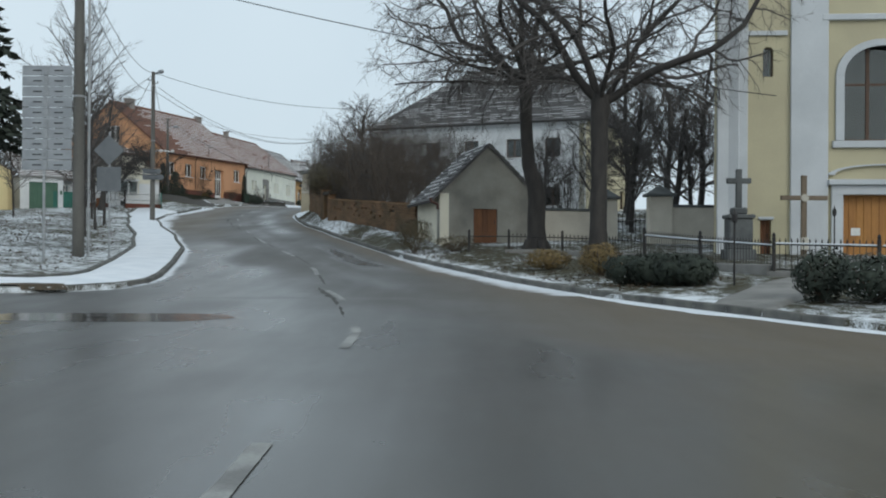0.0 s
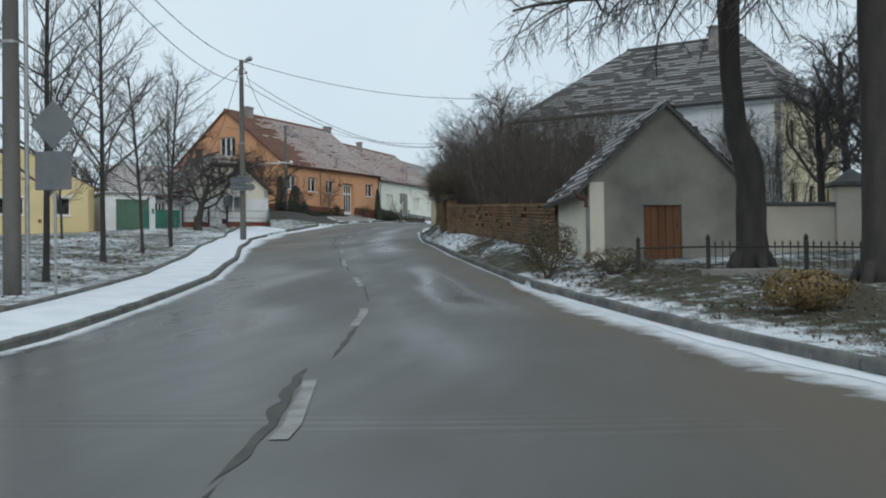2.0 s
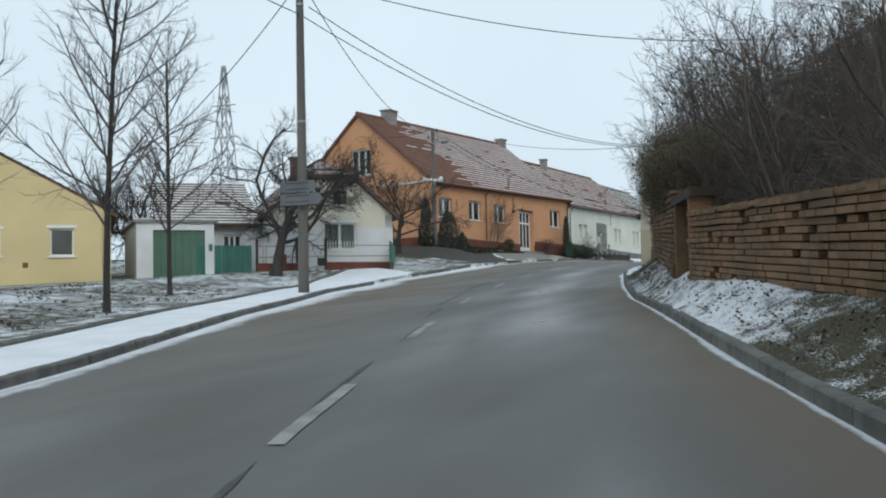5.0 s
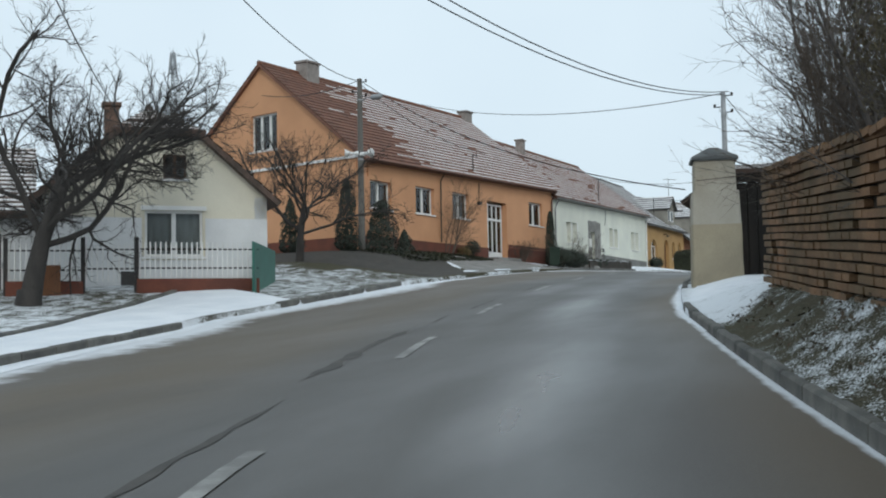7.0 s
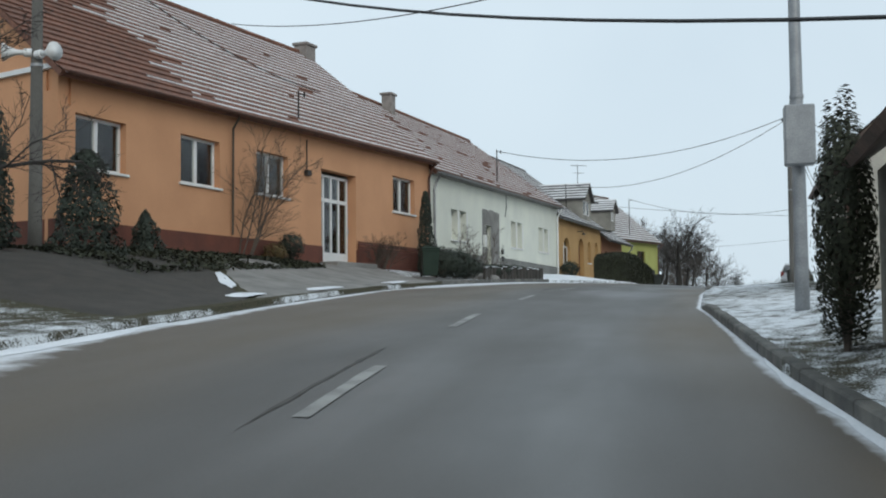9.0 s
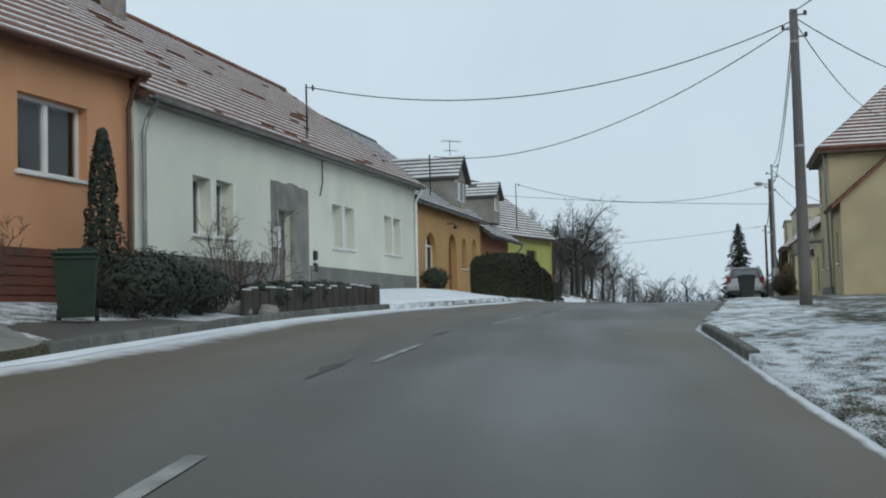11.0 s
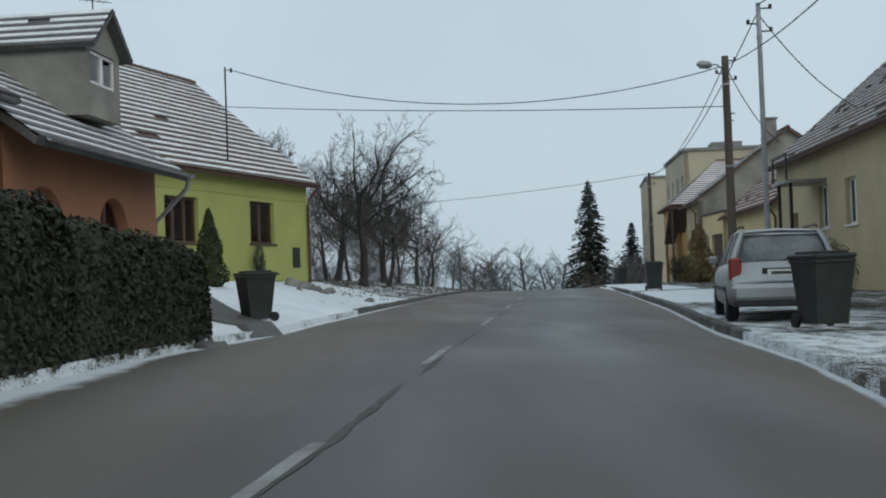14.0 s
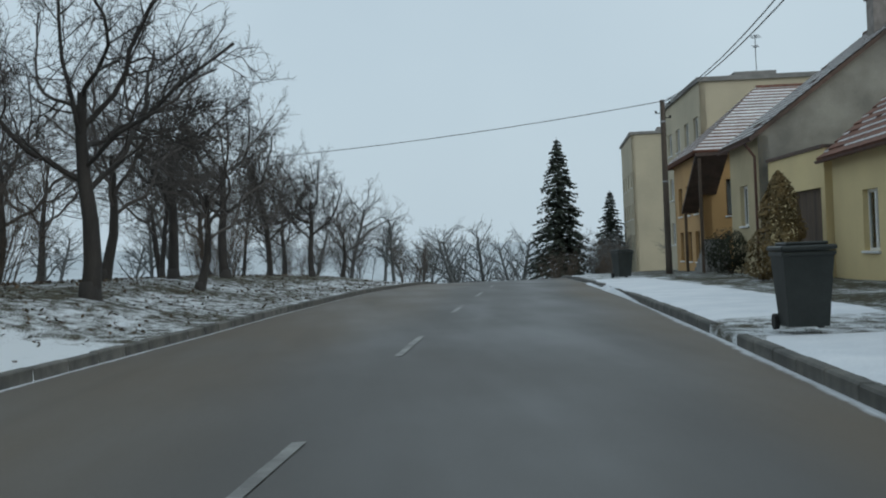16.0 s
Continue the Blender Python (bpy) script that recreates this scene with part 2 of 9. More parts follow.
M["orange"] = material("orange_render", (0.6, 0.315, 0.17), (0.54, 0.28, 0.15), scale=0.7, fine=45, bump=0.3, vary=0.05)
M["white"] = material("cream_white_render", (0.72, 0.73, 0.64), (0.64, 0.65, 0.58), scale=0.6, fine=45, bump=0.3, vary=0.05)
M["offwhite"] = material("limewashed_render", (0.74, 0.7, 0.58), (0.66, 0.62, 0.51), scale=0.8, fine=40, bump=0.3, vary=0.05)
M["whitewash"] = material("whitewash", (0.74, 0.75, 0.76), (0.64, 0.65, 0.66), scale=0.9, fine=40, bump=0.3, vary=0.05)
M["ochre"] = material("ochre_render", (0.5, 0.31, 0.13), (0.44, 0.27, 0.115), scale=0.6, fine=45, bump=0.3, vary=0.05)
M["rust"] = material("russet_render", (0.3, 0.14, 0.075), (0.26, 0.12, 0.065), scale=0.6, fine=45, bump=0.3, vary=0.06)
M["lime"] = material("lime_green_render", (0.41, 0.42, 0.135), (0.36, 0.37, 0.12), scale=0.6, fine=45, bump=0.3, vary=0.05)
M["yellow"] = material("pale_yellow_render", (0.7, 0.57, 0.31), (0.63, 0.51, 0.28), scale=0.6, fine=45, bump=0.3, vary=0.05)
M["churchwhite"] = material("church_white_render", (0.6, 0.62, 0.64), (0.5, 0.52, 0.54), scale=0.5, fine=40, bump=0.3, vary=0.06)
M["church"] = material("church_yellow_render", (0.54, 0.49, 0.33), (0.47, 0.42, 0.29), scale=0.5, fine=40, bump=0.3, vary=0.05)
M["greyren"] = material("weathered_grey_render", (0.33, 0.315, 0.275), (0.2, 0.19, 0.168), scale=0.8, fine=35, bump=0.5, vary=0.1)
M["paleren"] = material("pale_weathered_render", (0.52, 0.49, 0.42), (0.38, 0.35, 0.3), scale=0.8, fine=35, bump=0.5, vary=0.1)
M["creamren"] = material("cream_weathered_render", (0.66, 0.61, 0.52), (0.54, 0.49, 0.41), scale=0.8, fine=35, bump=0.5, vary=0.08)
M["pillar"] = material("stained_pillar_render", (0.43, 0.4, 0.34), (0.32, 0.285, 0.22), scale=0.6, fine=45, bump=0.6, vary=0.08, mixlo=0.38, mixhi=0.62)
M["beige"] = material("beige_render", (0.5, 0.42, 0.26), (0.42, 0.35, 0.22), scale=0.6, fine=40, bump=0.4, vary=0.08)
M["flat"] = material("panel_render", (0.5, 0.44, 0.32), (0.43, 0.38, 0.28), scale=0.4, fine=30, bump=0.3, vary=0.06)
M["plinth"] = material("dark_red_plinth", (0.16, 0.055, 0.035), (0.11, 0.042, 0.03), scale=1.5, fine=40, bump=0.5)
M["greyplinth"] = material("grey_plinth", (0.2, 0.2, 0.19), (0.14, 0.14, 0.13), scale=1.2, fine=40, bump=0.5)
M["tile"] = material("clay_roof_tile", (0.2, 0.093, 0.062), (0.135, 0.068, 0.048), scale=2.0, fine=14, bump=0.6, vary=0.25)
M["oldtile"] = material("old_dark_roof_tile", (0.13, 0.085, 0.068), (0.08, 0.06, 0.05), scale=1.6, fine=14, bump=0.6, vary=0.25)
M["greytile"] = material("grey_roof_tile", (0.13, 0.125, 0.125), (0.085, 0.082, 0.08), scale=1.6, fine=14, bump=0.6, vary=0.2)
M["darkwood"] = material("near_black_gate_boards", (0.03, 0.026, 0.023), (0.02, 0.018, 0.016), scale=3, fine=50, bump=0.5, stretch=(1, 1, 0.15))
M["wood"] = material("weathered_wood", (0.12, 0.085, 0.06), (0.07, 0.052, 0.04), scale=3, fine=50, bump=0.5, stretch=(1, 1, 0.15))
M["doorwood"] = material("brown_door_wood", (0.2, 0.085, 0.035), (0.13, 0.055, 0.025), scale=3, fine=40, bump=0.4, stretch=(1, 1, 0.12), rough=0.6)
M["oakdoor"] = material("oak_door_wood", (0.42, 0.2, 0.055), (0.33, 0.15, 0.045), scale=3, fine=40, bump=0.4, stretch=(1, 1, 0.12), rough=0.6)
M["pole"] = material("concrete_pole", (0.155, 0.147, 0.135), (0.11, 0.105, 0.095), scale=1.5, fine=50, bump=0.4, stretch=(1, 1, 0.3))
M["woodpole"] = material("wooden_pole", (0.115, 0.09, 0.07), (0.075, 0.06, 0.048), scale=2, fine=60, bump=0.5, stretch=(1, 1, 0.12))
M["frame"] = material("white_window_frame", (0.78, 0.78, 0.77), (0.7, 0.7, 0.69), rough=0.45, scale=3, fine=40, bump=0.1, vary=0.04)
M["darkframe"] = material("brown_window_frame", (0.1, 0.06, 0.04), (0.075, 0.045, 0.03), rough=0.6, scale=3, fine=40, bump=0.2)
# dark base colour stands in for the shade of an unlit room
M["interior"] = material("unlit_room_sheet", (0.1, 0.095, 0.09), (0.07, 0.068, 0.065), scale=1, fine=10, bump=0)
M["curtain"] = material("net_curtain", (0.55, 0.56, 0.58), (0.42, 0.43, 0.45), rough=0.9, scale=5, fine=30, bump=0.4, stretch=(1, 1, 0.1))
M["zinc"] = material("zinc_sheet", (0.3, 0.3, 0.3), (0.2, 0.2, 0.2), rough=0.45, metal=0.6, scale=3, fine=40, bump=0.1)
M["brownpipe"] = material("brown_gutter_paint", (0.11, 0.05, 0.035), (0.08, 0.04, 0.03), rough=0.5, scale=3, fine=40, bump=0.1)
M["steel"] = material("galvanised_steel", (0.36, 0.37, 0.38), (0.28, 0.29, 0.3), rough=0.5, metal=0.5, scale=4, fine=40, bump=0.1)
M["signback"] = material("grey_sign_back", (0.33, 0.345, 0.36), (0.27, 0.285, 0.3), rough=0.5, metal=0.3, scale=2, fine=40, bump=0.1)
M["signdark"] = material("dull_sign_back", (0.17, 0.18, 0.19), (0.13, 0.14, 0.15), rough=0.6, metal=0.2, scale=2, fine=40, bump=0.1)
M["iron"] = material("black_iron", (0.028, 0.028, 0.03), (0.045, 0.04, 0.037), rough=0.55, metal=0.4, scale=8, fine=60, bump=0.3)
M["greenpaint"] = material("green_paint", (0.035, 0.15, 0.115), (0.03, 0.12, 0.095), rough=0.5, scale=2, fine=40, bump=0.15)
M["garage"] = material("green_garage_paint", (0.085, 0.16, 0.11), (0.07, 0.135, 0.095), rough=0.55, scale=1.5, fine=40, bump=0.15)
M["bin"] = material("dark_plastic", (0.018, 0.022, 0.02), (0.028, 0.032, 0.03), rough=0.5, scale=4, fine=50, bump=0.1)
M["greenbin"] = material("green_plastic", (0.012, 0.028, 0.018), (0.018, 0.036, 0.024), rough=0.6, scale=4, fine=50, bump=0.1)
M["brick"] = varied(material("old_brick", (0.215, 0.12, 0.062), (0.12, 0.083, 0.045), scale=0.9, fine=40, bump=0.7, vary=0.2), 0.14)
M["brickrest"] = island_varied(material("old_brick_rest", (0.215, 0.12, 0.062), (0.12, 0.083, 0.045), scale=0.9, fine=40, bump=0.7, vary=0.2), 0.18)
M["mortar"] = material("earthy_mortar", (0.052, 0.04, 0.028), (0.035, 0.029, 0.021), scale=2, fine=40, bump=0.7)
M["chimbrick"] = material("sooty_chimney_brick", (0.16, 0.1, 0.075), (0.1, 0.07, 0.055), scale=5, fine=40, bump=0.6)
M["chimrender"] = material("grey_chimney_render", (0.3, 0.27, 0.25), (0.2, 0.18, 0.165), scale=3, fine=40, bump=0.5)
M["dampren"] = material("damp_ochre_render", (0.38, 0.33, 0.235), (0.3, 0.26, 0.19), scale=1.1, fine=45, bump=0.5, vary=0.1)
M["stone"] = material("grey_sandstone", (0.13, 0.135, 0.135), (0.085, 0.09, 0.09), scale=2, fine=40, bump=0.6)
M["crosswood"] = material("old_cross_wood", (0.2, 0.155, 0.11), (0.14, 0.11, 0.08), scale=3, fine=50, bump=0.5, stretch=(1, 1, 0.15))
M["bark"] = material("dark_bark", (0.052, 0.046, 0.042), (0.034, 0.031, 0.029), scale=5, fine=40, bump=0.9, stretch=(1, 1, 0.3))
# twig colour is lifted above the bark to suggest haze
M["twig"] = material("twig_bark", (0.105, 0.095, 0.088), (0.078, 0.07, 0.066), scale=2, fine=30, bump=0)
M["twigbrown"] = material("brown_twigs", (0.115, 0.09, 0.07), (0.085, 0.067, 0.054), scale=2, fine=30, bump=0)
M["conifer"] = island_varied(material("conifer_green", (0.045, 0.055, 0.042), (0.032, 0.04, 0.031), scale=3, fine=30, bump=0), 0.35)
M["hedge"] = island_varied(material("hedge_green", (0.04, 0.043, 0.025), (0.027, 0.03, 0.018), scale=2, fine=30, bump=0), 0.4)
M["thuja"] = island_varied(material("thuja_green", (0.05, 0.058, 0.02), (0.034, 0.04, 0.016), scale=2, fine=30, bump=0), 0.4)
M["goldshrub"] = island_varied(material("dry_golden_leaves", (0.19, 0.13, 0.055), (0.12, 0.09, 0.04), scale=3, fine=30, bump=0), 0.4)
M["brownshrub"] = island_varied(material("dry_brown_leaves", (0.11, 0.088, 0.052), (0.07, 0.06, 0.036), scale=3, fine=30, bump=0), 0.4)
M["carpaint"] = material("silver_grey_car_paint", (0.42, 0.43, 0.44), (0.34, 0.35, 0.355), rough=0.38, metal=0.55, scale=1.5, fine=40, bump=0.03, vary=0.03)
M["carglass"] = material("tinted_frosty_glass", (0.1, 0.11, 0.115), (0.16, 0.17, 0.175), rough=0.12, scale=2.5, fine=20, bump=0.02, spec=0.7)
M["rubber"] = material("tyre_rubber", (0.016, 0.016, 0.016), (0.025, 0.024, 0.023), rough=0.8, scale=6, fine=60, bump=0.2)
M["redlamp"] = material("red_lamp_lens", (0.24, 0.025, 0.018), (0.18, 0.02, 0.016), rough=0.2, scale=6, fine=60, bump=0.02, spec=0.6)
M["plate"] = material("white_plate", (0.7, 0.7, 0.68), (0.62, 0.62, 0.6), rough=0.4, scale=6, fine=60, bump=0.02)
M["trim"] = material("black_trim", (0.02, 0.02, 0.021), (0.03, 0.03, 0.03), rough=0.55, scale=6, fine=60, bump=0.05)
M["bars"] = material("dark_bar_paint", (0.05, 0.055, 0.06), (0.06, 0.06, 0.065), rough=0.6, scale=6, fine=60, bump=0)
M["cable"] = material("black_cable", (0.03, 0.03, 0.032), (0.04, 0.04, 0.04), rough=0.6, scale=6, fine=60, bump=0)
M["paper"] = material("paper_notice", (0.75, 0.75, 0.72), (0.68, 0.68, 0.66), rough=0.8, scale=6, fine=60, bump=0)
M["leaf"] = island_varied(material("dead_leaf_litter", (0.1, 0.07, 0.045), (0.06, 0.05, 0.035), scale=3, fine=30, bump=0), 0.4)
M["soil"] = material("bare_dark_soil", (0.058, 0.05, 0.042), (0.04, 0.036, 0.031), scale=2.5, fine=30, bump=1.0)
# haze is painted into the ridge's pale blue-grey base colour
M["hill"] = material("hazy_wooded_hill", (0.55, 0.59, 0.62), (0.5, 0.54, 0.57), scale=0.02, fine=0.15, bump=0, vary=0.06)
# distance haze is put into this grey base colour
M["fartree"] = material("haze_grey_twigs", (0.13, 0.135, 0.135), (0.1, 0.105, 0.107), scale=0.2, fine=2, bump=0, vary=0.1)


# ---- mesh tools ----
class Build:
    """Collects vertices and faces of one mesh."""

    def __init__(self):
        self.v, self.f = [], []

    def quad(self, a, b, c, d):
        i = len(self.v)
        self.v += [tuple(a), tuple(b), tuple(c), tuple(d)]
        self.f.append((i, i + 1, i + 2, i + 3))

    def poly(self, pts):
        i = len(self.v)
        self.v += [tuple(p) for p in pts]
        self.f.append(tuple(range(i, i + len(pts))))

    def box(self, lo, hi, m=None, bevel=0.0):
        """A box; with bevel its upright and level edges are cut off."""
        (x0, y0, z0), (x1, y1, z1) = lo, hi
        if bevel:
            b = min(bevel, (x1 - x0) / 3, (y1 - y0) / 3, (z1 - z0) / 3)
            i = len(self.v)
            pts = []
            for x, y, z, sx, sy, sz in [(x, y, z, 1 if x == x0 else -1, 1 if y == y0 else -1, 1 if z == z0 else -1) for x in (x0, x1) for y in (y0, y1) for z in (z0, z1)]:
                pts += [(x, y + sy * b, z + sz * b), (x + sx * b, y, z + sz * b), (x + sx * b, y + sy * b, z)]
            n = lambda a, bb, c, k: i + (a * 4 + bb * 2 + c) * 3 + k
            self.v += [tuple(m @ Vector(p)) if m else p for p in pts]
            F = self.f
            F += [(n(0, 0, 0, 0), n(0, 0, 1, 0), n(0, 1, 1, 0), n(0, 1, 0, 0)), (n(1, 0, 0, 0), n(1, 1, 0, 0), n(1, 1, 1, 0), n(1, 0, 1, 0))]
            F += [(n(0, 0, 0, 1), n(1, 0, 0, 1), n(1, 0, 1, 1), n(0, 0, 1, 1)), (n(0, 1, 0, 1), n(0, 1, 1, 1), n(1, 1, 1, 1), n(1, 1, 0, 1))]
            F += [(n(0, 0, 0, 2), n(0, 1, 0, 2), n(1, 1, 0, 2), n(1, 0, 0, 2)), (n(0, 0, 1, 2), n(1, 0, 1, 2), n(1, 1, 1, 2), n(0, 1, 1, 2))]
            for a in (0, 1):
                for c in (0, 1):
                    F.append((n(a, c, 0, 0), n(a, c, 1, 0), n(a, c, 1, 1), n(a, c, 0, 1)))
                    F.append((n(a, 0, c, 0), n(a, 1, c, 0), n(a, 1, c, 2), n(a, 0, c, 2)))
                    F.append((n(0, a, c, 1), n(1, a, c, 1), n(1, a, c, 2), n(0, a, c, 2)))
                    for e in (0, 1):
                        F.append((n(a, c, e, 0), n(a, c, e, 1), n(a, c, e, 2)))
            return
        p = [(x, y, z) for x in (x0, x1) for y in (y0, y1) for z in (z0, z1)]
        i = len(self.v)
        self.v += [tuple(m @ Vector(q)) if m else q for q in p]
        self.f += [tuple(i + k for k in q) for q in ((0, 1, 3, 2), (4, 6, 7, 5), (0, 4, 5, 1), (2, 3, 7, 6), (0, 2, 6, 4), (1, 5, 7, 3))]

    def tube(self, pts, radii, n=8, caps=True):
        """A tube of changing radius along a line of points."""
        i0 = len(self.v)
        pts = [Vector(p) for p in pts]
        side = None
        for k, p in enumerate(pts):
            d = (pts[min(k + 1, len(pts) - 1)] - pts[max(k - 1, 0)]).normalized()
            if side is None:
                side = d.orthogonal().normalized()
            side = (side - d * side.dot(d)).normalized()
            up = d.cross(side)
            r = radii[k] if hasattr(radii, "__len__") else radii
            for j in range(n):
                a = 2 * math.pi * j / n
                self.v.append(tuple(p + (side * math.cos(a) + up * math.sin(a)) * r))
        for k in range(len(pts) - 1):
            for j in range(n):
                a, b = i0 + k * n + j, i0 + k * n + (j + 1) % n
                self.f.append((a, b, b + n, a + n))
        if caps:
            self.f.append(tuple(i0 + j for j in reversed(range(n))))
            self.f.append(tuple(i0 + (len(pts) - 1) * n + j for j in range(n)))

    def prism(self, poly, z0, z1, m=None):
        """An upright prism over a polygon of (x, y)."""
        i, k = len(self.v), len(poly)
        pts = [(x, y, z0) for x, y in poly] + [(x, y, z1) for x, y in poly]
        self.v += [tuple(m @ Vector(p)) if m else p for p in pts]
        self.f.append(tuple(i + j for j in reversed(range(k))))
        self.f.append(tuple(i + k + j for j in range(k)))
        for j in range(k):
            self.f.append((i + j, i + (j + 1) % k, i + k + (j + 1) % k, i + k + j))

    def weld(self):
        """Joins corners that meet, so that one part is one piece."""
        key, index = {}, []
        pts = []
        for v in self.v:
            k = (round(v[0], 4), round(v[1], 4), round(v[2], 4))
            if k not in key:
                key[k] = len(pts)
                pts.append(v)
            index.append(key[k])
        self.v = pts
        faces = []
        for f in self.f:
            g = []
            for i in f:
                j = index[i]
                if j not in g:
                    g.append(j)
            if len(g) > 2:
                faces.append(tuple(g))
        self.f = faces

    def data(self, name, mat, smooth=False):
        if len(self.v) < 6000:
            self.weld()
        me = bpy.data.meshes.new(name)
        me.from_pydata(self.v, [], self.f)
        me.materials.append(mat)
        if smooth:
            me.polygons.foreach_set("use_smooth", [True] * len(me.polygons))
        me.update()
        return me


def part(name, b, mat, parent=None, label="", smooth=False):
    """One mesh object out of a Build, under a thing or a part."""
    ob = new(name, b.data(name, mat, smooth))
    if parent:
        ob.parent = parent
    if label:
        ob["label"] = label
    return ob


def thing(name, label, category, group="", kind="", at=None):
    """An empty that carries the parts of a thing."""
    ob = new(name)
    ob.empty_display_size = 0.2
    if at:
        ob.matrix_world = at
    return tagged(ob, label, category, group, kind)


def smooth01(x):
    x = min(max(x, 0.0), 1.0)
    return x * x * (3 - 2 * x)


# ---- lie of the land: the road's rise, its two edges and the banks beside it ----
RISE_Y = [-60, 0, 10.8, 19.7, 28.8, 40, 52.4, 63.4, 74.8, 86, 97, 108.3, 120.4, 132.9, 145.7, 158.8, 172.9, 190, 215, 240, 265, 300, 360, 500, 900, 4000]
RISE_Z = [-0.2, 0, 0.09, 0.23, 0.49, 1.08, 1.85, 2.57, 3.27, 3.98, 4.69, 5.32, 5.84, 6.23, 6.49, 6.70, 6.79, 6.82, 6.72, 6.3, 5.2, 2.2, -5, -14, -18, -22]
LEFT_Y = [-60, 22.9, 23.4, 23.7, 24.1, 24.8, 26, 28, 30, 35.7, 44, 50, 54, 64, 69, 76, 84, 88, 92, 97, 105, 114, 122, 130, 136, 140, 147, 152, 156, 160, 164, 169.3, 179.5, 186, 193, 200.6, 215, 250, 300, 4000]
LEFT_X = [-70, -60, -22, -13, -10, -8.5, -7.6, -7.4, -7.6, -8.6, -10.2, -11.9, -12.9, -16.1, -17.4, -19.5, -20.8, -20.6, -20.5, -20.5, -20.8, -21.0, -20.7, -20.3, -19.25, -18.2, -16.85, -15.9, -15.5, -15.25, -14.85, -14.1, -12.5, -11.4, -10.3, -9.3, -7, -1.5, 6, 600]
RIGHT_Y = [-60, 0, 6, 11, 16.2, 18.3, 23.3, 29.6, 35.5, 40, 44, 54, 62.6, 67.3, 73.6, 77, 84.2, 90, 97.2, 110, 120, 130, 137, 148, 157.9, 163.8, 173.5, 180, 187.5, 202, 215, 250, 300, 4000]
RIGHT_X = [60, 26, 15, 9.5, 6.4, 5.6, 3.6, 1.6, -0.2, -1.5, -2.5, -5.0, -7.0, -8.2, -9.4, -10.0, -11.2, -11.8, -12.4, -12.9, -12.6, -12.1, -10.9, -9.1, -7.4, -6.7, -5.0, -4.0, -2.8, -0.5, 1.4, 7, 15, 610]


def lerp_table(ys, xs, y):
    return float(np.interp(y, ys, xs))


def rise(y):
    """Height of the road, rounded off where the grade changes."""
    return sum(lerp_table(RISE_Y, RISE_Z, y + d) * w for d, w in ((-4, 0.15), (-2, 0.2), (0, 0.3), (2, 0.2), (4, 0.15)))


def left_edge(y):
    return lerp_table(LEFT_Y, LEFT_X, y)


def right_edge(y):
    return lerp_table(RIGHT_Y, RIGHT_X, y)


# bank height and the distance over which it rises, left and right
BANK_L = [(-60, 0.35, 4), (24, 0.4, 5), (60, 0.5, 6), (85, 0.45, 6), (98, 0.4, 6), (104, 1.05, 6), (112, 1.0, 5.6), (120, 0.75, 5), (128, 0.55, 4.5), (145, 0.4, 4), (160, 0.45, 4), (175, 0.85, 4), (190, 0.9, 5), (210, 0.8, 6), (260, 0.6, 8), (4000, 0, 10)]
BANK_R = [(-60, 0.1, 4), (20, 0.15, 4), (40, 0.25, 3), (52, 0.42, 1.8), (62, 0.6, 0.9), (70, 0.7, 1.1), (80, 0.62, 1.3), (88, 0.26, 1.6), (95, 0.26, 1.6), (101, 0.22, 2.5), (110, 0.12, 3), (150, 0.1, 4), (170, 0.02, 4), (200, 0.05, 5), (260, 0.1, 8), (4000, 0, 10)]


def bank(table, y, d):
    ys = [r[0] for r in table]
    h, w = lerp_table(ys, [r[1] for r in table], y), lerp_table(ys, [r[2] for r in table], y)
    return h * smooth01(d / w)


TILT_Y, TILT_S = [-60, 82, 95, 115, 150, 168, 4000], [0.0, 0.0, 0.042, 0.052, 0.055, 0.0, 0.0]


def cross_fall(x, y):
    """The bend's cross-fall: the outer, left lane lies higher."""
    mid = 0.5 * (left_edge(y) + right_edge(y))
    return lerp_table(TILT_Y, TILT_S, y) * min(max(mid + 3 - x, 0.0), 8.0)


def land(x, y):
    """Height of the ground at a place, on the verges and banks."""
    z = rise(y)
    l, r = left_edge(y), right_edge(y)
    if x < l:
        d = l - x
        flat = 2.1 * (1 - smooth01((y - 84) / 6))  # the level pavement before the green rises
        return z + 0.12 + bank(BANK_L, y, max(0.0, d - flat)) + cross_fall(l, y)
    if x > r:
        d = x - r
        low = 0.09 * smooth01((y - 108) / 2) * smooth01((122.4 - y) / 0.8)  # no kerb before the first yard
        return z + 0.12 - low + bank(BANK_R, y, d) + low * smooth01(d / 3)
    return z + cross_fall(x, y)


# the road's and the ground's rows across the way
ROW_Y = sorted(set([round(v, 2) for v in list(np.arange(-30, 22, 2.0)) + list(np.arange(22, 26, 0.25)) + list(np.arange(26, 240, 1.0)) + list(np.arange(240, 320, 5.0)) + [340, 370, 400, 450, 520, 600, 800, 1100, 1600, 2400, 3600]]))


def snow_cover(x, y):
    """How much snow lies: by stretches along the road, even further out in the fields."""
    out = max(left_edge(y) - x, x - right_edge(y))
    far = smooth01((out - 7.0) / 8.0)
    return cover_near(x, y + 1.6 * noise.noise(Vector((x * 0.3, y * 0.3, 9)))) * (1 - far) + 0.45 * far


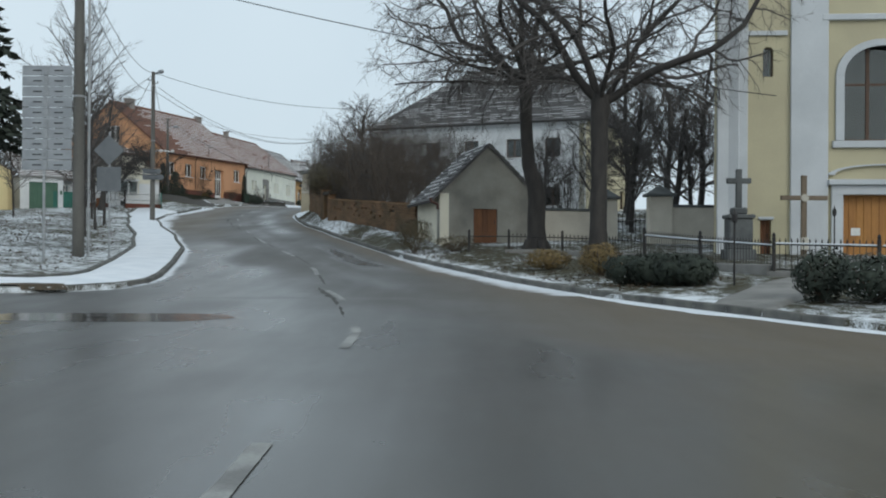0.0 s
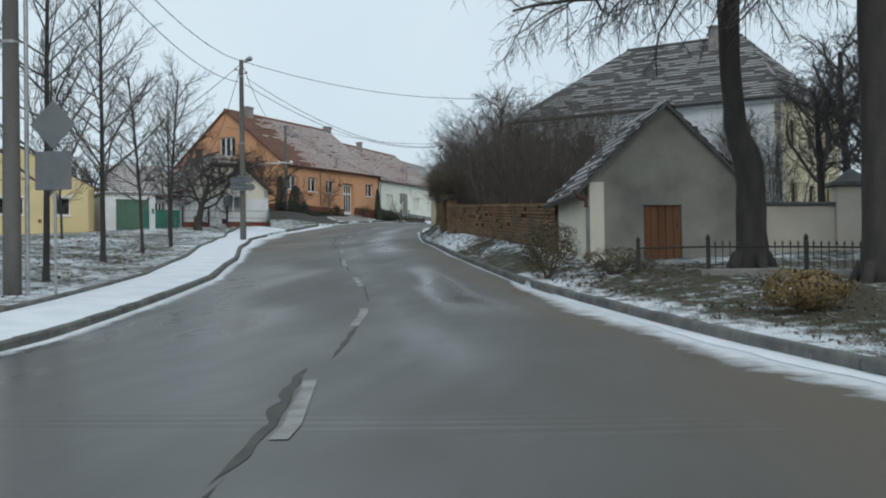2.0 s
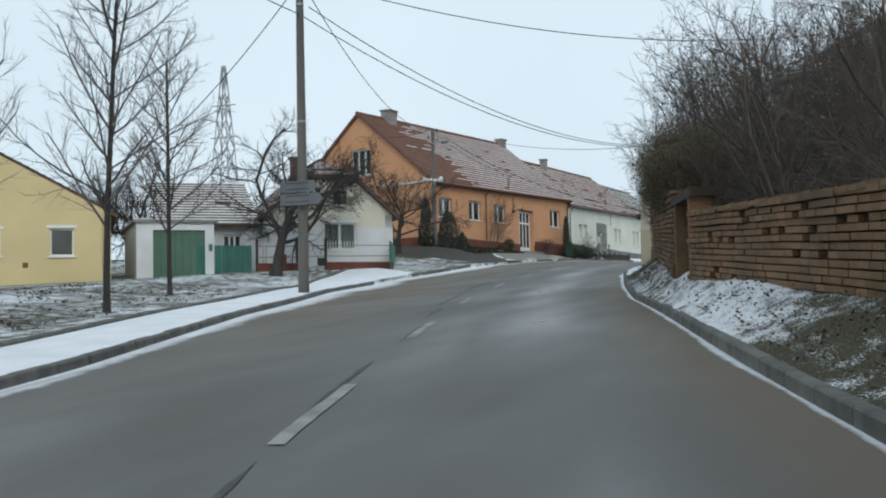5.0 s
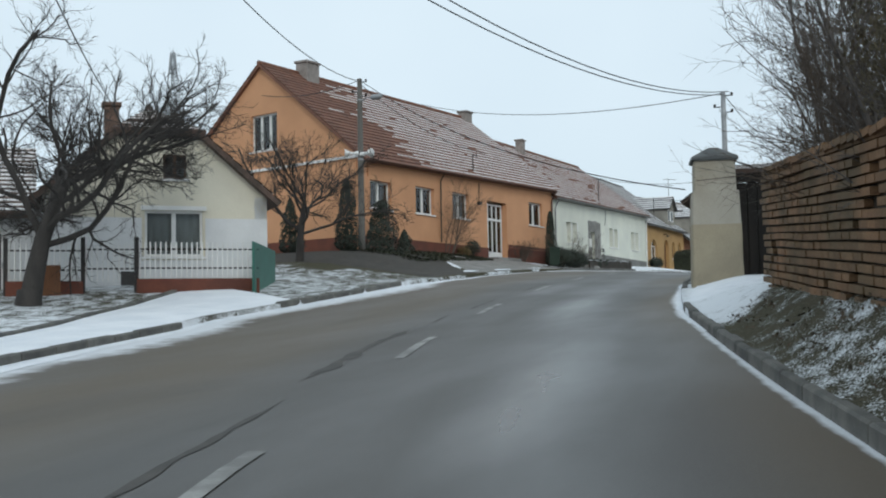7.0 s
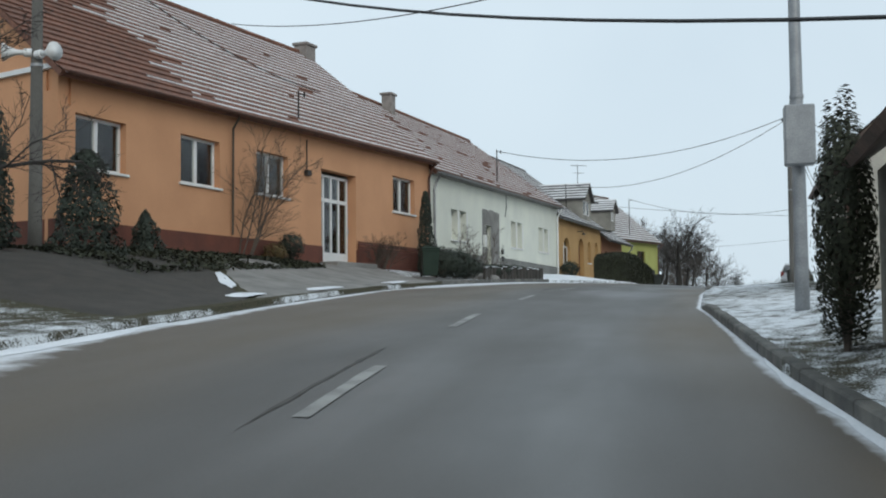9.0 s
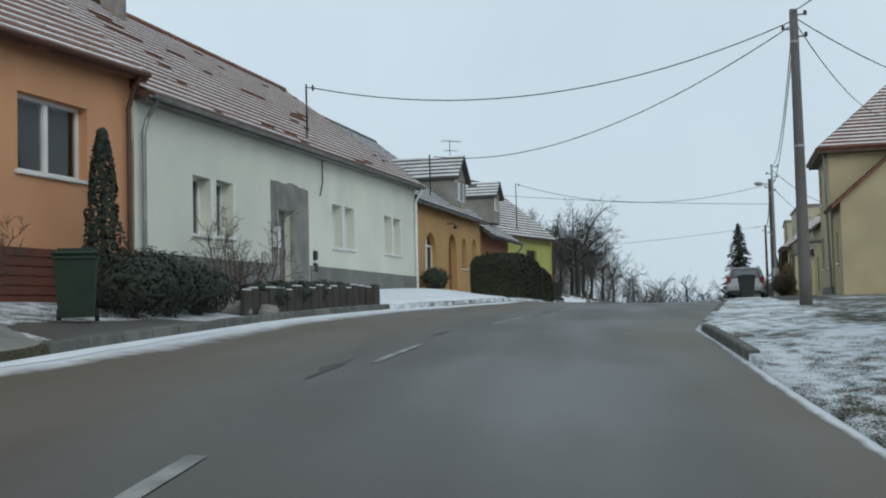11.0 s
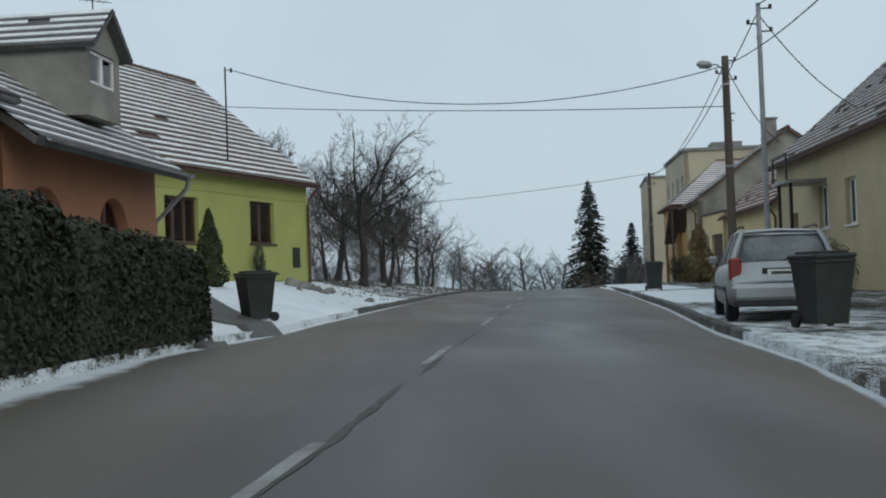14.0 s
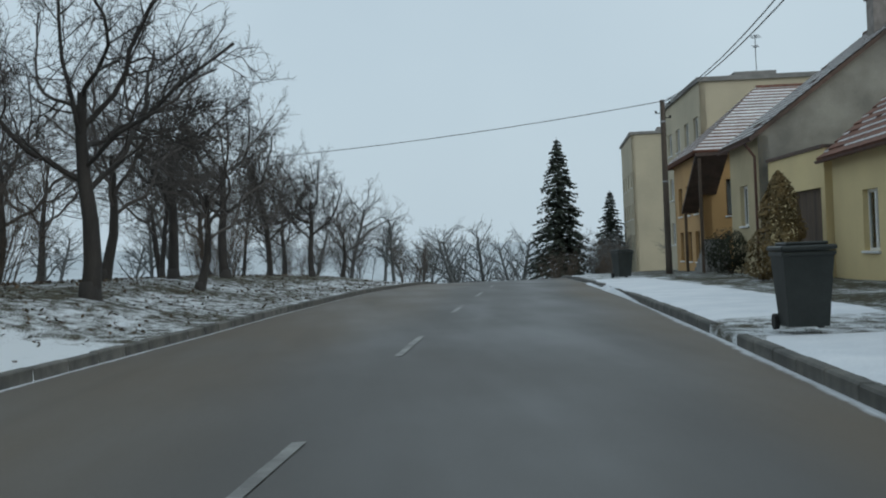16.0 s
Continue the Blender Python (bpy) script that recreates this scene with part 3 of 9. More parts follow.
def cover_near(x, y):
    if x < left_edge(y):
        d = left_edge(y) - x
        if y < 24:
            return 0.45
        if y < 92:
            return 0.5 if d < 9 else 0.45
        if y < 100.5:
            return 0.46
        if y < 122:
            return 0.12
        if y < 160:
            return 0.55
        if y < 190:
            return 0.75 if d < 6 else 0.6
        return 0.5 if d < 3 else 0.4
    d = x - right_edge(y)
    if y < 42:
        return 0.4 if d > 0.8 else 0.55
    if y < 54:
        return 0.34 if d < 1.1 else 0.5
    if y < 71:
        return 0.52
    if y < 80:
        return 0.4
    if y < 95:
        return 0.72
    if y < 105:
        return 0.5
    if y < 112:
        return 0.55
    return 0.42 if d > 2.5 else 0.56


def make_ground():
    off = [0.0, 0.25, 0.5, 1, 1.5, 2, 2.5, 3, 3.5, 4, 4.5, 5, 6, 7, 8, 10, 12, 15, 18, 22, 27, 33, 40, 50, 70, 100, 160, 300, 700, 1800]
    v, f, cover = [], [], []
    for y in ROW_Y:
        l, r = left_edge(y), right_edge(y)
        row = [(l - d, None) for d in reversed(off)] + [(l + 0.02, -0.3), (r - 0.02, -0.3)] + [(r + d, None) for d in off]
        for x, drop in row:
            if drop is None:
                z = land(x - 0.001 if x <= l else x + 0.001, y)
                z += 0.03 * (noise.noise(Vector((x * 0.35, y * 0.35, 0))) + 0.6 * noise.noise(Vector((x * 1.1, y * 1.1, 3)))) * min(1.0, max(0.0, (l - x if x <= l else x - r) - (2.6 if x <= l and y < 93 else 0.2)))
            else:
                z = rise(y) + cross_fall(x, y) + drop
            v.append((x, y, z))
            cover.append(snow_cover(x, y))
    w = 2 * len(off) + 2
    for j in range(len(ROW_Y) - 1):
        for i in range(w - 1):
            a = j * w + i
            f.append((a, a + 1, a + w + 1, a + w))
    me = bpy.data.meshes.new("ground")
    me.from_pydata(v, [], f)
    me.materials.append(M["ground"])
    me.attributes.new("snow", "FLOAT", "POINT").data.foreach_set("value", cover)
    me.polygons.foreach_set("use_smooth", [True] * len(me.polygons))
    return tagged(new("ground", me), "winter turf with a thin broken cover of snow", "ground", kind="structure")


def damp(x, y):
    """Standing wet in the wheel track of the near lane and in the hollow below the shed."""
    d = right_edge(y) - x
    n = noise.noise(Vector((x * 0.5, y * 0.12, 5)))
    track = math.exp(-((d - 2.15 - 0.35 * n) / 0.75) ** 2) * smooth01((y - 48) / 14) * (0.75 + 0.5 * n)
    track2 = 0.5 * math.exp(-((d - 3.6) / 0.5) ** 2) * (0.5 + n)
    hollow = smooth01((y - 32) / 5) * smooth01((51 - y) / 8) * smooth01((d - 1.15 + 0.3 * n) / 0.5) * smooth01((3.0 - 0.07 * (y - 34) + 0.4 * n - d) / 0.4) * 0.8
    mouth = 0.55 * smooth01((d - 4.3 + 1.6 * n) / 2) * smooth01((62 - y) / 22)
    far = 1 - 0.6 * smooth01((y - 88) / 14)
    return min(1.0, max(0.0, 0.6 * far * track, 0.8 * far * track2, hollow, mouth))


def grime(x, y):
    """Brown grit carried onto the outer lane, the margins and the mouth before the church."""
    d, w = right_edge(y) - x, right_edge(y) - left_edge(y)
    n = noise.noise(Vector((x * 0.25, y * 0.08, 11)))
    side = smooth01((1.5 + n - d) / 1.2)
    outer = 0.85 * smooth01((d - 4.4 + 0.8 * n) / 1.8) * smooth01((y - 40) / 30)
    mouth = smooth01((x + 0.6 + 0.6 * n) / 2.5) * smooth01((44 - y) / 14)
    return min(1.0, max(0.0, side, outer, mouth))


SLUSH_L = [(26, 0.25), (40, 0.3), (56, 0.35), (66, 0.7), (78, 1.0), (95, 0.9), (100, 0.35), (116, 0.3), (121, 0.85), (134, 0.95), (140, 0.75), (150, 0.6), (160, 0.3), (176, 0.25), (190, 0.1), (230, 0.0)]
SLUSH_R = [(24, 0.9), (33, 0.7), (38, 0.35), (42, 0.1), (78, 0.12), (88, 0.22), (98, 0.16), (106, 0.1), (138, 0.12), (160, 0.15), (190, 0.12), (230, 0.0)]


def slush(x, y):
    """How thickly trodden snow lies on the asphalt along both kerbs."""
    if y < 24.5:
        return 0.0
    wl, wr = [lerp_table([r[0] for r in t], [r[1] for r in t], y) for t in (SLUSH_L, SLUSH_R)]
    n = 1 + 0.5 * noise.noise(Vector((x * 0.3, y * 0.25, 21)))
    a, b = x - left_edge(y), right_edge(y) - x
    return max(0.0, 1.15 - 0.75 * a / max(wl * n, 0.02), 1.15 - 0.75 * b / max(wr * n, 0.02))


def make_road():
    b = Build()
    cols = 41
    wet, grit, white = [], [], []
    for y in ROW_Y:
        l, r = left_edge(y), right_edge(y)
        for i in range(cols):
            q = i / (cols - 1)
            q = q - 0.11 * math.sin(2 * math.pi * q)  # closer rows of points along the kerbs
            x = l + 0.01 + (r - l - 0.02) * q
            b.v.append((x, y, rise(y) + cross_fall(x, y)))
            white.append(slush(x, y))
            wet.append(damp(x, y))
            grit.append(grime(x, y))
    for j in range(len(ROW_Y) - 1):
        for i in range(cols - 1):
            a = j * cols + i
            b.f.append((a, a + 1, a + cols + 1, a + cols))
    ob = part("road", b, M["asphalt"], smooth=True)
    ob.data.attributes.new("damp", "FLOAT", "POINT").data.foreach_set("value", wet)
    ob.data.attributes.new("grime", "FLOAT", "POINT").data.foreach_set("value", grit)
    ob.data.attributes.new("slush", "FLOAT", "POINT").data.foreach_set("value", white)
    return tagged(ob, "damp grey asphalt village road with worn patches", "road", kind="structure")


ground = make_ground()
road = make_road()


def strip(name, mat, ys, inner, outer, lift, label="", parent=None, ragged=0.0, seed=0, thick=0.0):
    """A band that lies along the way between two lines x(y), lifted a little above what is under it."""
    b = Build()
    pts = []
    for k, y in enumerate(ys):
        x0, x1 = inner(y), outer(y)
        wob = ragged * (noise.noise(Vector((y * 0.9, seed, 0))) + 0.6 * noise.noise(Vector((y * 3.1, seed + 5, 0))))
        x0 += wob
        pts.append([(x, y, (rise(y) + cross_fall(x, y) if left_edge(y) <= x <= right_edge(y) else land(x, y)) + q) for x, q in ((x0, min(lift, 0.006)), (0.5 * (x0 + x1), lift), (x1, lift))])
    for p in pts:
        b.v += p
    for k in range(len(pts) - 1):
        for i in range(2):
            a = k * 3 + i
            b.f.append((a, a + 1, a + 4, a + 3))
    if thick:
        n = len(b.v)
        b.v += [(x, y, z - thick) for x, y, z in b.v]
        for k in range(len(pts) - 1):
            for i in (0, 2):
                a = k * 3 + i
                b.f.append((a, a + 3, a + 3 + n, a + n))
    return part(name, b, mat, parent, label, smooth=True)


class Line2:
    """A line on the plan that can be walked along by length."""

    def __init__(self, pts):
        self.p = [Vector(p) for p in pts]
        self.s = [0.0]
        for a, c in zip(self.p, self.p[1:]):
            self.s.append(self.s[-1] + (c - a).length)

    def at(self, s):
        s = min(max(s, 0.0), self.s[-1])
        for k in range(len(self.s) - 1):
            if s <= self.s[k + 1]:
                t = (s - self.s[k]) / max(self.s[k + 1] - self.s[k], 1e-6)
                return self.p[k].lerp(self.p[k + 1], t)
        return self.p[-1]


KERB_DATA = {}


def kerb_mesh(length):
    key = round(length, 1)
    if key not in KERB_DATA:
        b = Build()
        b.box((0.001, -0.075, -0.28), (key - 0.001, 0.075, 0.0), bevel=0.022)
        KERB_DATA[key] = b.data("kerb_stone", M["kerb"])
    return KERB_DATA[key]


def kerb_run(name, pts, top, label, every=1.0):
    """Kerb stones end to end along a line on the plan; top(x, y) gives the height of their upper face."""
    run = thing(name, label, "kerb", kind="structure")
    line = Line2(pts)
    s = 0.0
    rnd = random.Random(len(pts))
    while s + every * 0.6 < line.s[-1]:
        a, c = line.at(s), line.at(min(s + every, line.s[-1]))
        pa, pc = Vector((a.x, a.y, top(a.x, a.y))), Vector((c.x, c.y, top(c.x, c.y)))
        d = pc - pa
        stone = new("kerb_stone", kerb_mesh(every))
        x = d.normalized()
        yv = Vector((0, 0, 1)).cross(x).normalized()
        zv = x.cross(yv)
        m = Matrix((x, yv, zv)).transposed().to_4x4()
        m.translation = pa + Vector((0, 0, rnd.uniform(-0.012, 0.008)))
        stone.parent = run
        stone.matrix_basis = m
        s += every
    return run


# ---- building tools ----
def clip_half(poly, a, b, c):
    """The part of a polygon of (u, z) where a*u + b*z <= c."""
    out = []
    for i, p in enumerate(poly):
        q = poly[(i + 1) % len(poly)]
        dp, dq = a * p[0] + b * p[1] - c, a * q[0] + b * q[1] - c
        if dp <= 0:
            out.append(p)
        if (dp < 0 < dq) or (dq < 0 < dp):
            t = dp / (dp - dq)
            out.append((p[0] + (q[0] - p[0]) * t, p[1] + (q[1] - p[1]) * t))
    return out


class Face:
    """A wall's own frame: u along it, z up, w inwards (to the left of u if inward=1)."""

    def __init__(self, a, b, inward=1):
        self.a = Vector((a[0], a[1], 0))
        d = Vector((b[0] - a[0], b[1] - a[1], 0))
        self.len = d.length
        self.u = d.normalized()
        self.w = Vector((-self.u.y, self.u.x, 0)) * inward

    def p(self, u, z, w=0.0):
        q = self.a + self.u * u + self.w * w
        return (q.x, q.y, z)

    def mat(self, u, z, w=0.0):
        """A frame at a point of the wall: x along it, y inwards, z up."""
        m = Matrix((self.u, self.w, Vector((0, 0, 1)))).transposed().to_4x4()
        m.translation = self.p(u, z, w)
        return m


def wall(parent, name, face, z0, z1, mat, openings=(), thick=0.35, u0=0.0, u1=None, cuts=(), label=""):
    """A wall with real openings (ua, ub, za, zb, arched); cuts are half-planes (a, b, c) of a gable's slopes."""
    u1 = face.len if u1 is None else u1
    us = sorted({u0, u1, *[min(max(o[k], u0), u1) for o in openings for k in (0, 1)]})
    zs = sorted({z0, z1, *[min(max(o[k], z0), z1) for o in openings for k in (2, 3)]})
    b = Build()

    def solid(i, j):
        if not (0 <= i < len(us) - 1 and 0 <= j < len(zs) - 1):
            return False
        cu, cz = (us[i] + us[i + 1]) / 2, (zs[j] + zs[j + 1]) / 2
        return not any(o[0] < cu < o[1] and o[2] < cz < o[3] for o in openings)

    for i in range(len(us) - 1):
        for j in range(len(zs) - 1):
            if not solid(i, j):
                continue
            poly = [(us[i], zs[j]), (us[i + 1], zs[j]), (us[i + 1], zs[j + 1]), (us[i], zs[j + 1])]
            for cut in cuts:
                poly = clip_half(poly, *cut)
            if len(poly) < 3:
                continue
            b.poly([face.p(u, z) for u, z in poly])
            b.poly([face.p(u, z, thick) for u, z in reversed(poly)])
            for di, dj, pa, pb in ((-1, 0, (us[i], zs[j]), (us[i], zs[j + 1])), (1, 0, (us[i + 1], zs[j]), (us[i + 1], zs[j + 1])), (0, -1, (us[i], zs[j]), (us[i + 1], zs[j])), (0, 1, (us[i], zs[j + 1]), (us[i + 1], zs[j + 1]))):
                if not solid(i + di, j + dj) and not (cuts and dj == 1 and j == len(zs) - 2):
                    if cuts and any(c[0] * q[0] + c[1] * q[1] > c[2] + 1e-6 for c in cuts for q in (pa, pb)):
                        continue
                    b.quad(face.p(*pa), face.p(*pb), face.p(*pb, thick), face.p(*pa, thick))
    for o in openings:
        if len(o) > 4 and o[4]:
            ua, ub, zb = o[0], o[1], o[3]
            r, cu = (ub - ua) / 2, (ua + ub) / 2
            for side in (-1, 1):
                arc = [(cu + side * r * math.cos(t), zb - r + r * math.sin(t)) for t in [k * math.pi / 16 for k in range(9)]]
                corner = (cu + side * r, zb)
                for k in range(8):
                    b.poly([face.p(*corner), face.p(*arc[k]), face.p(*arc[k + 1])])
                    b.quad(face.p(*arc[k]), face.p(*arc[k + 1]), face.p(*arc[k + 1], thick * 0.9), face.p(*arc[k], thick * 0.9))
    return part(name, b, mat, parent, label)


def window(parent, face, ua, ub, za, zb, sashes=2, recess=0.16, mat=None, sill=True, curtain=True, bar=0.07, transom=0.0, sillmat=None, arched=False):
    """A casement: its frame is the part; panes, sill and curtain hang under it."""
    mat = mat or M["frame"]
    b = Build()
    d0, d1 = recess, recess + 0.07
    fr = lambda u0, u1, z0, z1, w0=d0, w1=d1: b.box((u0, w0, z0), (u1, w1, z1), face.mat(0, 0))
    fr(ua, ua + bar, za, zb), fr(ub - bar, ub, za, zb)
    fr(ua + bar, ub - bar, za, za + bar), fr(ua + bar, ub - bar, zb - bar, zb)
    for k in range(1, sashes):
        c = ua + (ub - ua) * k / sashes
        fr(c - bar * 0.8, c + bar * 0.8, za + bar, zb - bar, d0 - 0.012, d1 - 0.004)
    if transom:
        fr(ua + bar, ub - bar, transom - bar / 2, transom + bar / 2, d0 - 0.008, d1 - 0.008)
    ob = part("window", b, mat, parent)
    for k in range(sashes):
        a, c = ua + (ub - ua) * k / sashes + bar * 0.6, ua + (ub - ua) * (k + 1) / sashes - bar * 0.6
        g = Build()
        g.box((a, d0 + 0.025, za + bar * 0.6), (c, d0 + 0.037, zb - bar * 0.6), face.mat(0, 0))
        pane = part("pane", g, M["glass"], ob)
        pane.visible_shadow = False
    if curtain:
        g = Build()
        n = 14
        for k in range(n):
            a, c = ua + (ub - ua) * k / n, ua + (ub - ua) * (k + 1) / n
            wa, wb = 0.2 + 0.03 * (k % 2), 0.2 + 0.03 * ((k + 1) % 2)
            g.quad(face.p(a, za, recess + wa), face.p(c, za, recess + wb), face.p(c, zb, recess + wb), face.p(a, zb, recess + wa))
        part("curtain", g, M["curtain"], ob, "pale net curtain")
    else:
        # dark sheet added behind the panes in place of room shade
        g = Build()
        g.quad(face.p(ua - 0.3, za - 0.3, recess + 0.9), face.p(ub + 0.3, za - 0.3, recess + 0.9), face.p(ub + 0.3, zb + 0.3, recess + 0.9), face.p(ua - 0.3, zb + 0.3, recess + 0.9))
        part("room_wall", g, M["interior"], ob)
    if sill:
        g = Build()
        g.box((ua - 0.08, -0.07, za - 0.07), (ub + 0.08, recess, za - 0.002), face.mat(0, 0), bevel=0.012)
        part("sill", g, sillmat or M["frame"], ob)
    return ob


def roof_slope(parent, e0, e1, r1, r0, mat, name="roof", snow=0.5, course=0.34, seed=1, thick=0.14, snowmat=None, bare=0.0):
    """One roof slope between two eave ends and two ridge ends, laid in stepped courses, with snow left on each course."""
    e0, e1, r1, r0 = [Vector(p) for p in (e0, e1, r1, r0)]
    n = (e1 - e0).cross(r0 - e0).normalized()
    if n.z < 0:
        n = -n
    length = ((r0 - e0).length + (r1 - e1).length) / 2
    k = max(3, int(length / course))
    rnd = random.Random(seed)
    b, s = Build(), Build()
    step = 0.045
    for i in range(k):
        t0, t1 = i / k, (i + 1) / k
        a, c = e0.lerp(r0, t0) + n * step, e1.lerp(r1, t0) + n * step
        d, e = e1.lerp(r1, t1), e0.lerp(r0, t1)
        b.quad(a, c, d, e)
        b.quad(e0.lerp(r0, t0), e1.lerp(r1, t0), c, a)
        if snow > 0:
            u = 0.0
            wid = (c - a).length
            while u < 1.0:
                du = rnd.uniform(0.35, 1.3) / max(wid, 0.5)
                u2 = min(1.0, u + du)
                nv = noise.noise(Vector((u * wid * 0.12, i * 0.12, seed)))
                edge = bare + 0.12 * noise.noise(Vector((i * 0.35, seed, 2)))
                full = smooth01((u - edge + 0.08) / 0.3) if bare else 1.0
                if rnd.random() < min(0.985, 0.35 + 2 * snow) * min(1.0, 1.6 * full):
                    lo = min(0.93, max(0.05, 1.0 - 0.75 * snow * (0.4 + 0.6 * full) + (0.05 if bare else 0.14) * nv + rnd.uniform(-0.04, 0.04)))
                    h = 0.012
                    q = [(u, lo + rnd.uniform(-0.03, 0.03)), (u2, lo + rnd.uniform(-0.03, 0.03)), (u2, 1.0), (u, 1.0)]
                    pts = [a.lerp(c, uu).lerp(e.lerp(d, uu), tt) + n * (h * 1.8 if tt < 1 else h + step * 0.4) for uu, tt in q]
                    s.quad(*pts)
                    low = [a.lerp(c, uu).lerp(e.lerp(d, uu), tt) for uu, tt in q[:2]]
                    s.quad(low[0], low[1], pts[1], pts[0])
                u = u2
    under = -n * thick
    b.quad(e0 + under, r0 + under, r1 + under, e1 + under)
    for p, q in ((e0, e1), (e1, r1), (r1, r0), (r0, e0)):
        b.quad(p, q, q + under, p + under)
    ob = part(name, b, mat, parent)
    if snow > 0 and s.f:
        tagged(part("roof_snow", s, snowmat or M["roofsnow"], ob, "thin snow left on the courses"), kind="stuff")
    return ob


def ridge_cap(parent, r0, r1, mat, r=0.12):
    b = Build()
    r0, r1 = Vector(r0), Vector(r1)
    n = max(2, int((r1 - r0).length / 0.4))
    pts, rad = [], []
    for k in range(n):
        pts += [r0.lerp(r1, (k + 0.01) / n), r0.lerp(r1, (k + 0.97) / n)]
        rad += [r * 1.08, r * 0.95]
    b.tube(pts, rad, 8, True)
    part("ridge", b, mat, parent)


def gutter(parent, a, c, mat, r=0.075):
    """A half-round eaves gutter."""
    a, c = Vector(a), Vector(c)
    d = (c - a).normalized()
    s = Vector((-d.y, d.x, 0)).normalized()
    b = Build()
    n = 7
    for end in (a, c):
        for k in range(n):
            t = math.pi + math.pi * k / (n - 1)
            for rr in (r, r - 0.012):
                b.v.append(tuple(end + s * math.cos(t) * rr + Vector((0, 0, math.sin(t) * rr))))
    for k in range(n - 1):
        o = [2 * k, 2 * k + 2, 2 * k + 2 + 2 * n, 2 * k + 2 * n]
        b.f.append(tuple(o))
        b.f.append(tuple(i + 1 for i in reversed(o)))
    for k in (0, n - 1):
        b.f.append((2 * k, 2 * k + 1, 2 * k + 1 + 2 * n, 2 * k + 2 * n))
    return part("gutter", b, mat, parent)


def downpipe(parent, pts, mat, r=0.05):
    b = Build()
    b.tube(pts, r, 8)
    return part("downpipe", b, mat, parent)


def chimney(parent, x, y, z0, z1, w=0.7, d=0.55, yaw=0.0, mat=None):
    b = Build()
    m = pose(x, y, 0, 0, 0, yaw)
    b.box((-w / 2, -d / 2, z0), (w / 2, d / 2, z1 - 0.12), m, bevel=0.02)
    b.box((-w / 2 - 0.07, -d / 2 - 0.07, z1 - 0.12), (w / 2 + 0.07, d / 2 + 0.07, z1), m, bevel=0.02)
    return part("chimney", b, mat or M["chimrender"], parent)


def slab_between(parent, name, face, u0, u1, z0, z1, w0, w1, mat, label="", bevel=0.0):
    b = Build()
    b.box((u0, w0, z0), (u1, w1, z1), face.mat(0, 0), bevel=bevel)
    return part(name, b, mat, parent, label)


def mast(parent, x, y, z0, z1, arm=True, name="roof_mast"):
    """A roof mast that takes in the overhead cable."""
    b = Build()
    b.tube([(x, y, z0), (x, y, z1)], 0.03, 6)
    if arm:
        b.tube([(x - 0.02, y, z1 - 0.1), (x + 0.22, y, z1 - 0.12)], 0.018, 5)
        b.tube([(x + 0.2, y, z1 - 0.2), (x + 0.2, y, z1 - 0.04)], 0.035, 6)
    return part(name, b, M["iron"], parent)


def glazed_door(parent, face, ua, ub, za, zb, recess, frame_mat, bars=4, transom=0.0):
    """A door with upright glazed strips and a light above."""
    b = Build()
    q = lambda u0, u1, z0, z1, w0=recess, w1=recess + 0.06: b.box((u0, w0, z0), (u1, w1, z1), face.mat(0, 0))
    q(ua, ua + 0.1, za, zb), q(ub - 0.1, ub, za, zb)
    q(ua + 0.1, ub - 0.1, za, za + 0.35), q(ua + 0.1, ub - 0.1, zb - 0.09, zb)
    if transom:
        q(ua + 0.1, ub - 0.1, transom - 0.06, transom + 0.06)
    for k in range(1, bars):
        c = ua + 0.1 + (ub - ua - 0.2) * k / bars
        q(c - 0.045, c + 0.045, za + 0.35, zb - 0.09, recess + 0.004, recess + 0.056)
    ob = part("door", b, frame_mat, parent, "white framed door with upright glazed strips")
    g = Build()
    g.box((ua + 0.08, recess + 0.02, za + 0.3), (ub - 0.08, recess + 0.032, zb - 0.06), face.mat(0, 0))
    part("pane", g, M["glass"], ob).visible_shadow = False
    # dark sheet added behind the door glass in place of hall shade
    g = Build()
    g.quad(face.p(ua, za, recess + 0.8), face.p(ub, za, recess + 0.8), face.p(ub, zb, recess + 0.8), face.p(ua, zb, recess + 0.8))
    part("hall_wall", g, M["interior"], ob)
    g = Build()
    g.tube([face.p(ub - 0.06, za + 1.05, recess - 0.05), face.p(ub - 0.06, za + 1.22, recess - 0.05)], 0.015, 6)
    part("handle", g, M["steel"], ob)
    return ob


def plank_door(parent, face, ua, ub, za, zb, recess, mat, planks=6, label="brown wooden plank door"):
    b = Build()
    b.box((ua, recess + 0.03, za), (ub, recess + 0.06, zb), face.mat(0, 0))
    ob = part("door", b, mat, parent, label)
    w = (ub - ua) / planks
    for k in range(planks):
        g = Build()
        g.box((ua + k * w + 0.006, recess, za + 0.01), (ua + (k + 1) * w - 0.006, recess + 0.031, zb - 0.01), face.mat(0, 0), bevel=0.006)
        part("plank", g, mat, ob)
    g = Build()
    g.tube([face.p(ub - 0.1, za + 0.95, recess - 0.04), face.p(ub - 0.1, za + 1.1, recess - 0.04)], 0.014, 6)
    part("handle", g, M["iron"], ob)
    return ob


